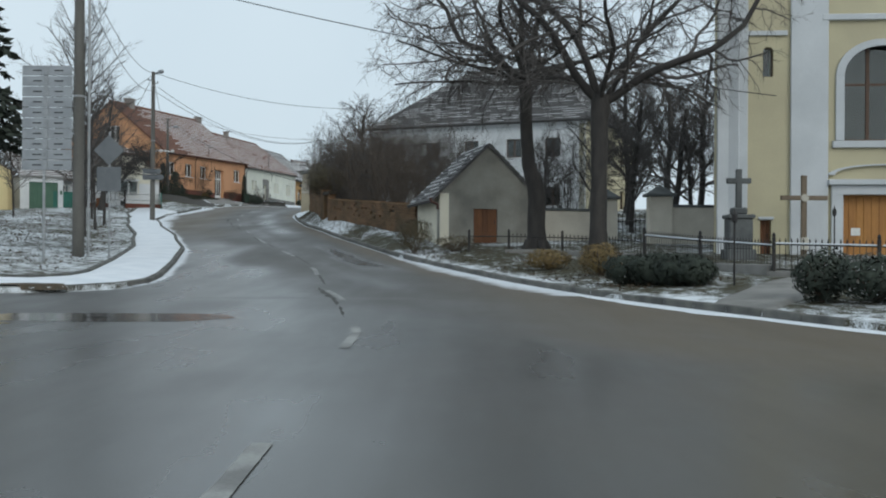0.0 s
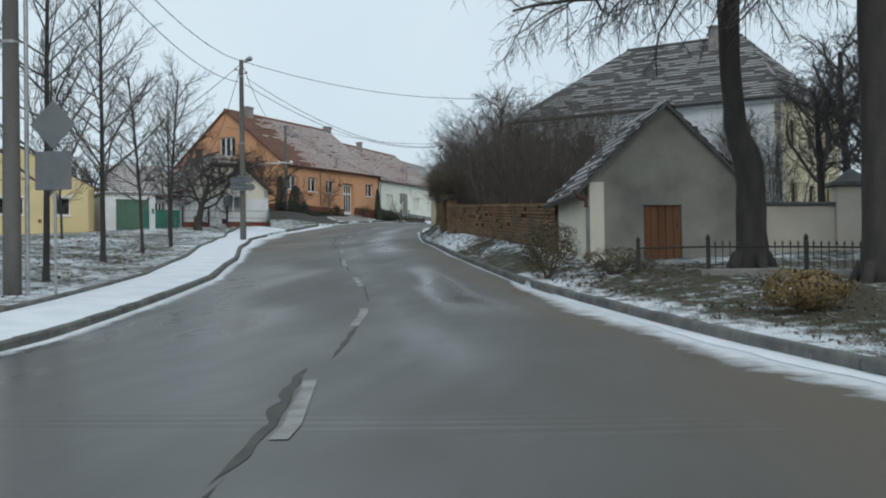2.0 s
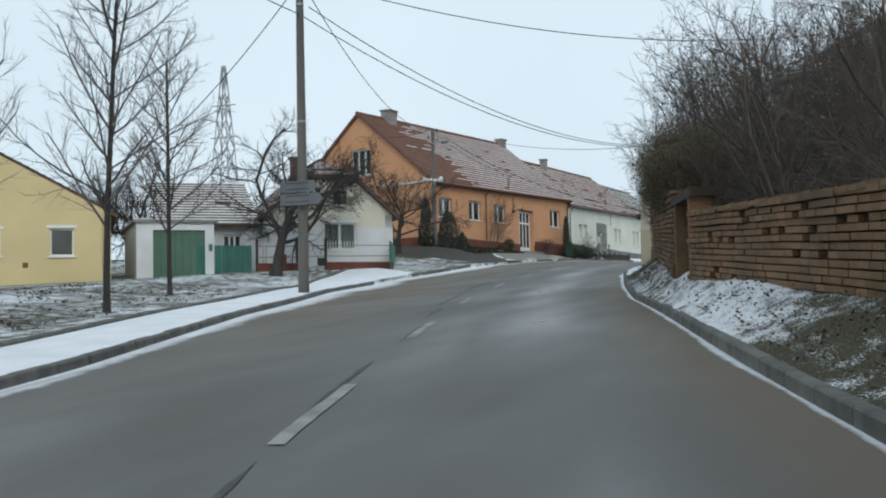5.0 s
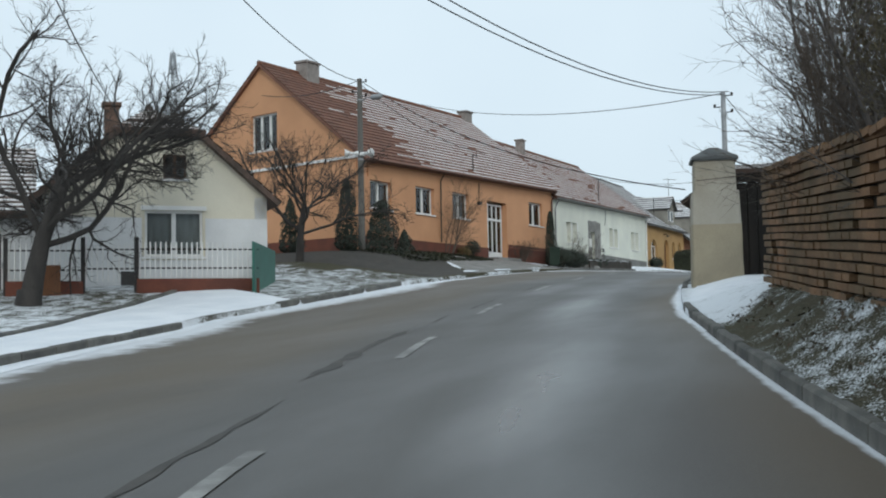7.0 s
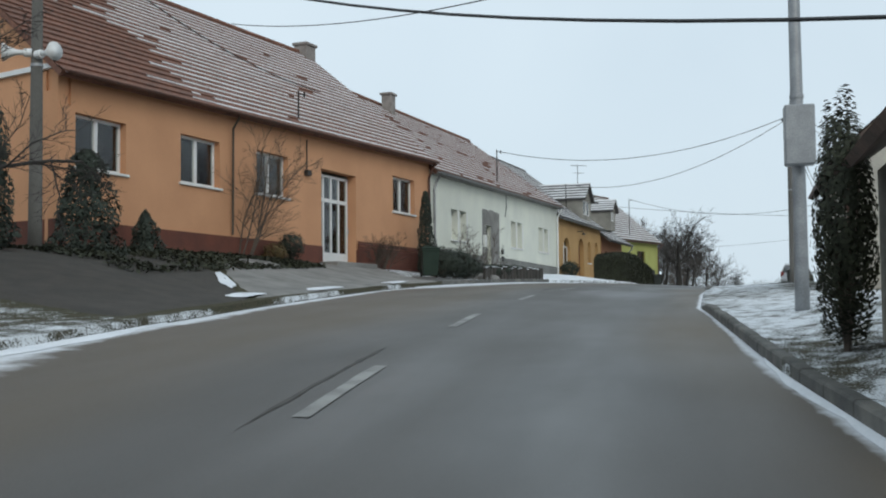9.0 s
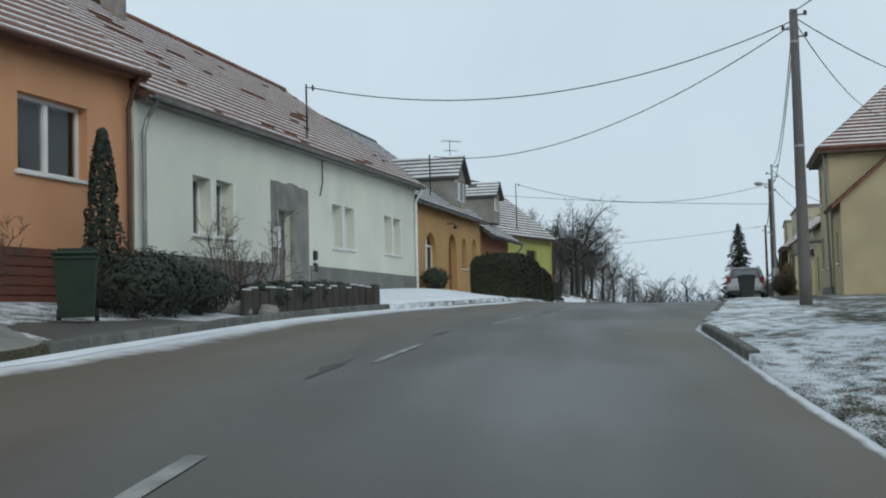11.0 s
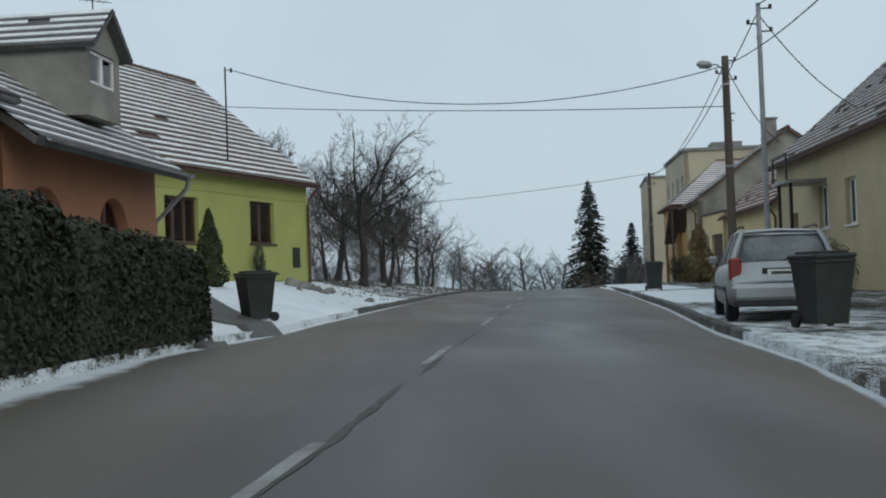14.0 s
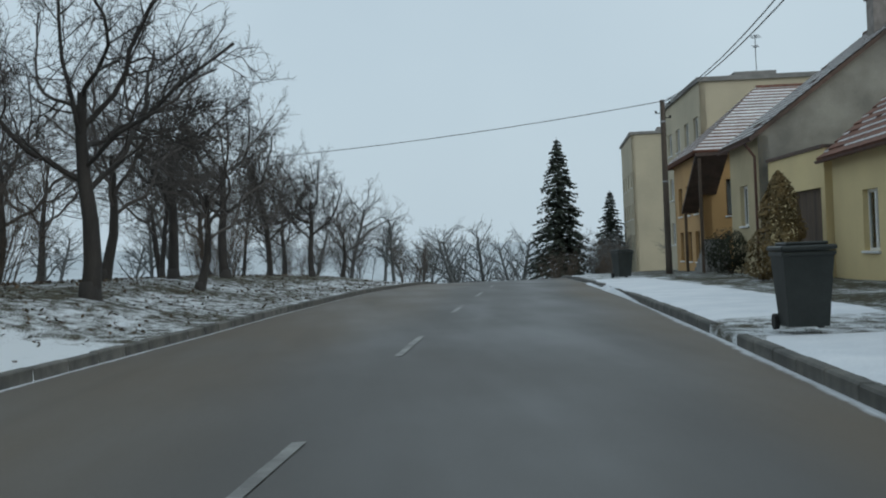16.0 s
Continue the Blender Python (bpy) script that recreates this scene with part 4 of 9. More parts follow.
def gable_house(ob, a, b, depth, zb, ze, zr, wallmat, roofmat, gmat=None, front=(), gable_a=(), gable_b=(), over=0.35, verge=0.2, snow=0.5, seed=1, tilt=0.0, skew=0.0, back_eave=None, ends=(True, True), plinth=None, plinth_top=0.0, snow_back=None, bare=0.0):
    """Body and roof of a house with its eaves to the street: front wall from a to b, the house behind it to the left of a to b."""
    f = Face(a, b)
    n = f.w + f.u * skew
    L = f.len
    half = depth / 2
    rr = lambda u, w, z: tuple(f.a + f.u * u + n * w + Vector((0, 0, z)))
    wall(ob, "wall", f, zb, ze + max(tilt, 0), wallmat, front, cuts=[(-tilt / L, 1.0, ze)] if tilt else ())
    pa, pb = rr(0, depth, 0), rr(L, depth, 0)
    back = Face((pb[0], pb[1]), (pa[0], pa[1]))
    wall(ob, "wall", back, zb, ze, wallmat)
    for which, (p, q, ops) in enumerate((((pa[0], pa[1]), a, gable_a), (b, (pb[0], pb[1]), gable_b))):
        if not ends[which]:
            continue
        g = Face(p, q)
        base = ze + (tilt if which else 0.0)
        top = zr + (tilt if which else 0.0)
        s = (top - base) / (g.len / 2)
        wall(ob, "wall", g, zb, top, gmat or wallmat, ops, cuts=[(-s, 1.0, base), (s, 1.0, base + s * g.len)])
    s0 = (zr - ze) / half
    d = 0.02
    lift = 0.16
    e0, e1 = rr(-verge, -over, ze - over * s0 + lift), rr(L + verge, -over, ze + tilt - over * s0 + lift)
    r0, r1 = rr(-verge, half, zr + lift), rr(L + verge, half, zr + tilt + lift)
    k0, k1 = rr(-verge, depth + over, ze - over * s0 + lift), rr(L + verge, depth + over, ze + tilt - over * s0 + lift)
    roof_slope(ob, e0, e1, r1, r0, roofmat, snow=snow, seed=seed, bare=bare)
    roof_slope(ob, k1, k0, r0, r1, roofmat, snow=snow if snow_back is None else snow_back, seed=seed + 9)
    ridge_cap(ob, r0, r1, roofmat)
    if plinth:
        slab_between(ob, "plinth", f, -0.03, L + 0.03, zb, plinth_top, -0.03, 0.0, plinth)
    return f, rr


def dormer(parent, f, u, w0, z, width, height, depth, wallmat, roofmat, seed=3, snow=0.7):
    """A gabled dormer that stands on the street slope; its front is w0 behind the wall line."""
    m = f.mat(u, z, w0)
    b = Build()
    h, d, rise_ = width / 2, depth, width * 0.42
    wa, wb = -h + 0.2, h - 0.2
    for lo, hi in (((-h, 0, -0.5), (wa, d, height)), ((wb, 0, -0.5), (h, d, height)), ((wa, 0, -0.5), (wb, d, 0.18)), ((wa, 0, height - 0.15), (wb, d, height))):
        b.box(lo, hi, m)
    for y in (0.0, 0.12):
        b.poly([m @ Vector(p) for p in ((-h, y, height), (h, y, height), (0, y, height + rise_))])
    ob = part("dormer", b, wallmat, parent)
    face = Face(f.p(u - h, 0, w0)[:2], f.p(u + h, 0, w0)[:2])
    window(ob, face, h + wa, h + wb, z + 0.18, z + height - 0.15, sashes=2, recess=0.05, sill=False)
    for s in (-1, 1):
        e0, e1 = m @ Vector((s * (h + 0.18), -0.25, height - 0.12)), m @ Vector((s * (h + 0.18), d + 0.6, height - 0.12))
        r0, r1 = m @ Vector((0, -0.25, height + rise_ + 0.06)), m @ Vector((0, d + 1.6, height + rise_ + 0.06))
        roof_slope(ob, e0, e1, r1, r0, roofmat, snow=snow, course=0.3, seed=seed + s, thick=0.08)
    return ob


# ---- left side: the orange house ----
def orange_house():
    ob = thing("orange_house", "orange rendered village house with snow-striped red tile roof", "house")
    a, b = (-27.0, 108.6), (-22.95, 129.25)
    wins = [(0.58, 2.38, 8.8, 10.05), (4.6, 6.4, 8.86, 10.15), (8.3, 10.1, 8.92, 10.2), (17.65, 19.6, 9.14, 10.47)]
    door = (12.2, 14.65, 6.9, 10.1)
    side = [(5.25, 7.1, 11.97, 13.7)]
    depth = 12.9
    gab = [(depth - o[1], depth - o[0], o[2], o[3]) for o in side] + [(depth - 8.9, depth - 7.3, 8.95, 10.15)]
    f, rr = gable_house(ob, a, b, depth, 5.6, 10.95, 16.0, M["orange"], M["tile"], front=wins + [door], gable_a=gab, skew=0.2, tilt=0.5, seed=11, snow=0.36, bare=0.2)
    for w in wins:
        window(ob, f, *w, sashes=2, recess=0.18)
    glazed_door(ob, f, 12.25, 14.6, 7.05, 10.0, 0.3, M["frame"], bars=4, transom=9.15)
    # gable side
    pa = rr(0, depth, 0)
    g = Face((pa[0], pa[1]), a)
    k = g.len / depth
    for o in gab:
        window(ob, g, *o, sashes=3 if o[2] > 11 else 2, recess=0.15)
    slab_between(ob, "cornice", g, 0.0, g.len, 10.98, 11.1, -0.1, 0.0, M["frame"], "pale ledge across the gable")
    for face, ln in ((f, f.len), (g, g.len)):
        cut = [(0, ln)] if face is g else [(0, 12.2), (14.65, ln)]
        for c in cut:
            slab_between(ob, "plinth", face, c[0], c[1], 5.6, 7.55, -0.05, -0.003, M["plinth"])
    # tile facing of the plinth's far end in level bands
    for r in range(7):
        slab_between(ob, "plinth_band", f, 14.7, 21.0, 6.75 + r * 0.16, 6.89 + r * 0.16, -0.075, -0.051, M["plinth"])
    e0, e1 = rr(-0.1, -0.42, 10.85), rr(21.1, -0.42, 11.35)
    gutter(ob, e0, e1, M["brownpipe"])
    downpipe(ob, [rr(20.85, -0.4, 11.28), rr(20.85, -0.2, 11.0), rr(20.85, -0.09, 10.7), rr(20.85, -0.09, 6.9)], M["brownpipe"])
    downpipe(ob, [rr(6.95, -0.36, 10.95), rr(6.95, -0.1, 10.6), rr(6.95, -0.08, 7.6)], M["woodpole"], 0.035)
    c1, c2 = rr(3.5, 6.2, 0), rr(20.9, 6.3, 0)
    chimney(ob, c1[0], c1[1], 15.3, 16.85, 1.05, 0.7, 78)
    chimney(ob, c2[0], c2[1], 15.7, 17.05, 0.8, 0.6, 78)
    m1 = rr(11.2, 0.3, 0)
    mast(ob, m1[0], m1[1], 11.3, 12.5)
    b2 = Build()
    b2.tube([f.p(11.2, 10.9, -0.04), f.p(11.2, 9.9, -0.04)], 0.02, 6)
    b2.box((11.08, -0.14, 9.75), (11.34, -0.001, 9.92), f.mat(0, 0))
    part("cable_inlet", b2, M["iron"], ob)
    slab_between(ob, "step", f, 12.0, 14.9, 6.6, 7.04, -0.7, 0.3, M["concrete"], bevel=0.02)
    return ob


def white_house():
    ob = thing("white_house", "long cream-white rendered house with red tile roof and grey plinth", "house")
    a, b = (-22.93, 129.34), (-20.28, 152.8)
    wins = [(2.68, 3.62, 8.45, 9.75), (3.95, 4.9, 8.48, 9.78), (12.65, 13.65, 8.66, 10.0), (13.95, 14.95, 8.68, 10.02), (18.75, 19.8, 8.75, 10.12), (20.05, 21.1, 8.75, 10.12)]
    portal = (7.95, 8.98, 7.3, 9.46)
    f, rr = gable_house(ob, a, b, 11.0, 6.2, 11.12, 15.2, M["white"], M["tile"], front=wins + [portal], tilt=0.6, seed=21, snow=0.3, verge=0.12)
    for w in wins:
        window(ob, f, *w, sashes=1, recess=0.27, curtain=True, bar=0.06)
        slab_between(ob, "window_reveal", f, w[1] + 0.005, w[1] + 0.12, w[2], w[3], -0.02, -0.002, M["frame"])
    # the bare grey surround of the doorway, hacked off in an uneven line
    g = Build()
    rnd = random.Random(4)
    top = [(7.4 + 3.0 * k / 12, 10.2 + rnd.uniform(-0.06, 0.04)) for k in range(13)]
    for (u0, z0), (u1, z1) in zip(top, top[1:]):
        lo = 9.46 if 7.9 < (u0 + u1) / 2 < 9.0 else 7.2
        g.poly([f.p(u0, lo, -0.006), f.p(u1, lo, -0.006), f.p(u1, z1, -0.006), f.p(u0, z0, -0.006)])
    part("bare_surround", g, M["concrete"], ob, "bare grey cement patch round the doorway")
    plank_door(ob, f, 7.97, 8.96, 7.3, 9.44, 0.2, M["greyplinth"], 5, "dark grey front door")
    slab_between(ob, "letter_box", f, 7.5, 7.8, 8.4, 8.95, -0.12, -0.007, M["plate"])
    slab_between(ob, "meter_box", f, 10.75, 10.95, 8.2, 8.45, -0.08, -0.001, M["trim"])
    slab_between(ob, "meter_box", f, 10.75, 10.95, 7.85, 8.1, -0.08, -0.001, M["trim"])
    slab_between(ob, "plinth", f, 0, 7.35, 6.2, 7.95, -0.05, -0.003, M["greyplinth"])
    slab_between(ob, "plinth", f, 10.45, f.len, 6.2, 8.02, -0.05, -0.003, M["greyplinth"])
    g = Build()
    ends = [[f.p(u, 10.9 + u * 0.6 / f.len + dz, w) for dz, w in ((0, -0.02), (0, -0.3), (0.22, -0.3), (0.22, -0.02))] for u in (0.0, f.len)]
    g.v = ends[0] + ends[1]
    g.f = [(0, 1, 2, 3), (7, 6, 5, 4)] + [(k, (k + 1) % 4, 4 + (k + 1) % 4, 4 + k) for k in range(4)]
    part("fascia", g, M["concrete"], ob, "grey boxed eave")
    gutter(ob, rr(0, -0.4, 11.0), rr(23.6, -0.4, 11.58), M["zinc"])
    downpipe(ob, [rr(0.3, -0.38, 10.95), rr(0.3, -0.15, 10.6), rr(0.25, -0.09, 10.3), rr(0.25, -0.09, 7.0)], M["zinc"])
    downpipe(ob, [rr(23.3, -0.38, 11.5), rr(23.3, -0.1, 11.0), rr(23.3, -0.09, 7.2)], M["frame"])
    m1 = rr(11.6, 0.4, 0)
    mast(ob, m1[0], m1[1], 11.3, 13.5)
    g = Build()
    g.tube([f.p(11.6, 11.2, -0.05), f.p(11.6, 10.5, -0.05), f.p(11.35, 10.1, -0.05)], 0.018, 5)
    part("cable_inlet", g, M["iron"], ob)
    c = rr(8.5, 5.0, 0)
    chimney(ob, c[0], c[1], 15.0, 16.1, 0.6, 0.5, 83)
    return ob


def ochre_house():
    ob = thing("ochre_house", "ochre rendered house with arched windows and gabled dormer", "house")
    a, b = (-20.27, 152.86), (-18.47, 164.85)
    f = Face(a, b)
    arches = [(1.31, 3.2, 8.35, 9.95, 1), (8.0, 8.95, 8.6, 10.06, 1), (10.2, 11.15, 8.7, 10.14, 1)]
    door = (5.35, 6.9, 7.2, 10.1, 1)
    f, rr = gable_house(ob, a, b, 11.0, 6.4, 11.15, 15.35, M["ochre"], M["greytile"], front=arches + [door], seed=31, snow=0.4, verge=0.1)
    for w in arches:
        window(ob, f, w[0], w[1], w[2], w[3], sashes=2 if w[1] - w[0] > 1.2 else 1, recess=0.2, transom=w[2] + 1.05, curtain=False, mat=M["frame"] if w[0] < 3 else M["darkframe"])
    plank_door(ob, f, door[0], door[1], door[2], door[3], 0.28, M["doorwood"], 6, "brown arched wooden door")
    slab_between(ob, "plinth", f, 0, 5.3, 6.4, 7.5, -0.04, -0.003, M["greyplinth"])
    slab_between(ob, "plinth", f, 6.95, f.len, 6.4, 7.5, -0.04, -0.003, M["greyplinth"])
    gutter(ob, rr(0, -0.42, 10.98), rr(12.0, -0.42, 10.98), M["zinc"])
    dormer(ob, f, 8.6, 0.15, 11.65, 2.4, 1.3, 2.8, M["greyren"], M["greytile"], 5)
    g = Build()
    g.tube([f.p(5.1, 10.5, -0.02), f.p(5.1, 10.5, -0.35), f.p(5.0, 10.35, -0.45)], 0.025, 6)
    g.tube([f.p(4.75, 10.3, -0.45), f.p(5.25, 10.35, -0.45)], 0.06, 8)
    part("wall_lamp", g, M["iron"], ob, "black wall lamp on a bracket")
    m1 = rr(4.7, 0.6, 0)
    mast(ob, m1[0], m1[1], 11.4, 13.6, arm=False)
    return ob


def russet_house():
    ob = thing("russet_house", "russet rendered house with grey tile roof, small dormer and eaves gutter", "house")
    a, b = (-18.45, 164.95), (-17.35, 172.2)
    arches = [(0.7, 2.4, 8.4, 9.7, 1), (4.0, 5.6, 8.4, 9.7, 1)]
    f, rr = gable_house(ob, a, b, 10.5, 6.4, 10.75, 14.6, M["rust"], M["greytile"], front=arches, seed=41, snow=0.45, over=0.75, verge=0.2)
    for w in arches:
        window(ob, f, w[0], w[1], w[2], w[3], sashes=2, recess=0.22, mat=M["darkframe"], curtain=False)
    gutter(ob, rr(0, -0.85, 10.38), rr(7.5, -0.85, 10.38), M["zinc"])
    downpipe(ob, [rr(7.35, -0.83, 10.35), rr(7.35, -0.75, 10.05), rr(7.6, -0.1, 9.5), rr(7.55, 0.1, 9.3), rr(7.55, 0.15, 7.4)], M["zinc"], 0.055)
    dormer(ob, f, 4.7, 0.1, 11.85, 1.75, 1.03, 2.6, M["greyren"], M["greytile"], 7)
    return ob


def green_house():
    ob = thing("lime_green_house", "lime green rendered house with snow-striped grey tile roof", "house")
    a, b = (-19.6, 177.3), (-14.9, 188.5)
    wins = [(2.62, 4.5, 9.12, 10.55), (7.78, 9.5, 9.16, 10.63)]
    f, rr = gable_house(ob, a, b, 10.0, 6.4, 11.55, 15.7, M["lime"], M["oldtile"], front=wins, seed=51, snow=0.62, verge=0.35)
    for w in wins:
        window(ob, f, *w, sashes=3 if w[0] < 5 else 2, recess=0.14, mat=M["darkframe"], sillmat=M["darkframe"])
    slab_between(ob, "string_course", f, 0, f.len, 10.78, 10.82, -0.03, -0.001, M["lime"])
    slab_between(ob, "vent", f, 10.85, 11.4, 8.3, 9.05, -0.03, -0.001, M["trim"], "dark meter cupboard door")
    gutter(ob, rr(-0.2, -0.42, 11.36), rr(12.5, -0.42, 11.36), M["brownpipe"])
    downpipe(ob, [rr(12.3, -0.4, 11.3), rr(12.2, -0.1, 10.9), rr(12.05, -0.09, 10.6), rr(12.05, -0.09, 7.6)], M["brownpipe"])
    m1 = rr(6.75, 0.2, 0)
    mast(ob, m1[0], m1[1], 11.7, 15.1)
    m2 = rr(3.5, 2.6, 0)
    mast(ob, m2[0], m2[1], 13.6, 15.2, arm=False)
    g = Build()
    p = rr(4.7, 5.0, 0)
    g.tube([(p[0], p[1], 15.6), (p[0], p[1], 16.3)], 0.12, 8)
    part("vent_pipe", g, M["zinc"], ob)
    return ob


def cottage():
    """The small white house with its half-hipped gable to the street."""
    ob = thing("white_cottage", "small cream and white cottage with half-hipped old red tile roof", "house")
    a, b = (-28.0, 88.14), (-23.35, 91.84)
    f = Face(a, b)
    L = f.len
    zb, ze, zr, zh = 4.2, 7.35, 9.95, 8.95
    big, small = (2.6, 4.15, 5.7, 6.95), (3.1, 3.72, 7.83, 8.5)
    s = (zr - ze) / (L / 2)
    wall(ob, "wall", f, zb, zh, M["offwhite"], [big, small], cuts=[(-s, 1.0, ze), (s, 1.0, ze + s * L)])
    slab_between(ob, "wall_base", f, 0.0, 2.52, zb, 6.75, -0.025, -0.002, M["whitewash"])
    slab_between(ob, "wall_base", f, 4.22, L, zb, 6.75, -0.025, -0.002, M["whitewash"])
    slab_between(ob, "wall_base", f, 2.52, 4.22, zb, 5.6, -0.025, -0.002, M["whitewash"])
    depth = 9.0
    pa, pb = f.p(0, 0, depth), f.p(L, 0, depth)
    wall(ob, "wall", Face(pa[:2], a), zb, ze, M["whitewash"])
    wall(ob, "wall", Face(b, pb[:2]), zb, ze, M["whitewash"])
    wall(ob, "wall", Face(pb[:2], pa[:2]), zb, zr, M["whitewash"], cuts=[(-s, 1.0, ze), (s, 1.0, ze + s * L)])
    window(ob, f, *big, sashes=2, recess=0.06)
    slab_between(ob, "window_reveal", f, 2.5, 4.25, 6.96, 7.08, -0.06, -0.002, M["frame"])
    window(ob, f, *small, sashes=2, recess=0.06, mat=M["darkframe"], curtain=False, bar=0.05)
    uh = (zh - ze) / s
    ov = 0.35
    lift = 0.16
    back = depth
    hip = 2.1
    for side in (-1, 1):
        ue = -ov if side < 0 else L + ov
        um = uh if side < 0 else L - uh
        e0, e1 = f.p(ue, ze - ov * s + lift, -0.3), f.p(ue, ze - ov * s + lift, back)
        k0, k1 = f.p(um, zh + lift, -0.3), f.p(um, zh + lift, back)
        roof_slope(ob, e0, e1, k1, k0, M["oldtile"], snow=0.12, seed=61 + side)
        roof_slope(ob, k0, k1, f.p(L / 2, zr + lift, back), f.p(L / 2, zr + lift, hip), M["oldtile"], snow=0.22, seed=63 + side)
    roof_slope(ob, f.p(uh - 0.1, zh + lift, -0.35), f.p(L - uh + 0.1, zh + lift, -0.35), f.p(L / 2 + 0.05, zr + lift, hip), f.p(L / 2 - 0.05, zr + lift, hip), M["oldtile"], snow=0.05, seed=67)
    ridge_cap(ob, f.p(L / 2, zr + lift, hip), f.p(L / 2, zr + lift, back), M["oldtile"])
    c = f.p(2.0, 0, 3.2)
    chimney(ob, c[0], c[1], 9.0, 10.45, 0.42, 0.4, 38, M["chimbrick"])
    # low wing set back beside it, with its door and window
    a2, b2 = (-32.3, 86.6), (-28.9, 89.2)
    g = Face(a2, b2)
    w = [(0.4, 1.5, 5.6, 6.5), (2.5, 3.4, 4.4, 6.5)]
    wall(ob, "wall", g, 4.2, 7.0, M["whitewash"], w)
    window(ob, g, *w[0], sashes=2, recess=0.1, mat=M["darkframe"])
    glazed_door(ob, g, *w[1], 0.15, M["frame"], bars=3)
    roof_slope(ob, g.p(-0.5, 6.9, -0.5), g.p(4.2, 6.9, -0.5), g.p(4.2, 9.4, 4.5), g.p(-0.5, 9.4, 4.5), M["oldtile"], snow=0.55, seed=69)
    slab_between(ob, "wall", g, -0.05, 0.3, 4.2, 7.0, 0.35, 5.0, M["whitewash"])
    return ob


def garage():
    ob = thing("garage", "white flat-roofed garage with a wide green door", "garage")
    f = Face((-31.3, 82.7), (-28.8, 84.75))
    L = f.len
    door = (0.68, 2.85, 4.2, 6.4)
    wall(ob, "wall", f, 3.9, 6.72, M["whitewash"], [door], thick=0.25)
    slab_between(ob, "wall", f, 0, 0.25, 3.9, 6.72, 0.25, 5.5, M["whitewash"])
    slab_between(ob, "wall", f, L - 0.25, L, 3.9, 6.72, 0.25, 5.5, M["whitewash"])
    slab_between(ob, "wall", f, 0.25, L - 0.25, 3.9, 6.72, 5.3, 5.5, M["whitewash"])
    slab_between(ob, "roof", f, -0.15, L + 0.15, 6.72, 6.84, -0.15, 5.6, M["concrete"], "flat roof slab with a thin cap of snow")
    slab_between(ob, "roof_snow", f, -0.12, L + 0.12, 6.842, 6.87, -0.12, 5.55, M["snow"])
    b = Build()
    b.box((door[0], 0.12, door[2]), (door[1], 0.16, door[3]), f.mat(0, 0))
    d = part("door", b, M["garage"], ob, "green steel up-and-over garage door")
    for k in range(7):
        g = Build()
        w = (door[1] - door[0]) / 7
        g.box((door[0] + k * w + 0.012, 0.1, door[2] + 0.02), (door[0] + (k + 1) * w - 0.012, 0.121, door[3] - 0.02), f.mat(0, 0), bevel=0.008)
        part("panel", g, M["garage"], d)
    slab_between(ob, "meter_box", f, 3.0, 3.15, 5.5, 5.8, -0.06, -0.001, M["garage"])
    return ob


def yellow_house():
    ob = thing("yellow_house", "pale yellow rendered house with gable to the green", "house")
    a, b = (-38.4, 75.0), (-31.0, 80.5)
    f = Face(a, b)
    L = f.len
    off = L - 8.6
    wins = [(2.9 + off, 4.5 + off, 5.22, 6.25), (6.3 + off, 7.2 + off, 5.2, 6.3)]
    zb, ze, zr = 3.9, 6.9, 9.4
    s = (zr - ze) / (L / 2)
    wall(ob, "wall", f, zb, zr, M["yellow"], wins, cuts=[(-s, 1.0, ze), (s, 1.0, ze + s * L)])
    for w in wins:
        window(ob, f, *w, sashes=2 if w[1] - w[0] > 1.2 else 1, recess=0.12, curtain=False)
        slab_between(ob, "window_surround", f, w[0] - 0.12, w[1] + 0.12, w[3], w[3] + 0.12, -0.03, -0.002, M["frame"])
    depth = 9.0
    pa, pb = f.p(0, 0, depth), f.p(L, 0, depth)
    wall(ob, "wall", Face(pa[:2], a), zb, ze, M["yellow"])
    wall(ob, "wall", Face(b, pb[:2]), zb, ze, M["yellow"])
    wall(ob, "wall", Face(pb[:2], pa[:2]), zb, zr, M["yellow"], cuts=[(-s, 1.0, ze), (s, 1.0, ze + s * L)])
    for side in (-1, 1):
        ue = -0.3 if side < 0 else L + 0.3
        roof_slope(ob, f.p(ue, ze - 0.3 * s + 0.14, 0.25), f.p(ue, ze - 0.3 * s + 0.14, depth), f.p(L / 2, zr + 0.14, depth), f.p(L / 2, zr + 0.14, 0.25), M["oldtile"], snow=0.4, seed=71 + side)
    slab_between(ob, "air_vent", f, 5.3 + off, 5.5 + off, 4.75, 4.95, -0.02, -0.001, M["doorwood"])
    # the neighbouring wing with a brown roof, partly behind
    g = Face((-46.0, 68.5), (-38.6, 74.2))
    w = (5.2, 6.6, 5.1, 6.2)
    wall(ob, "wall", g, 3.7, 6.7, M["yellow"], [w])
    window(ob, g, *w, sashes=2, recess=0.12)
    roof_slope(ob, g.p(-0.3, 6.65, -0.4), g.p(g.len, 6.65, -0.4), g.p(g.len, 9.3, 4.5), g.p(-0.3, 9.3, 4.5), M["oldtile"], snow=0.35, seed=77)
    slab_between(ob, "awning", g, 6.9, 9.2, 6.0, 6.12, -1.4, -0.02, M["doorwood"], "brown porch roof")
    return ob


orange_house(), white_house(), ochre_house(), russet_house(), green_house(), cottage(), garage(), yellow_house()


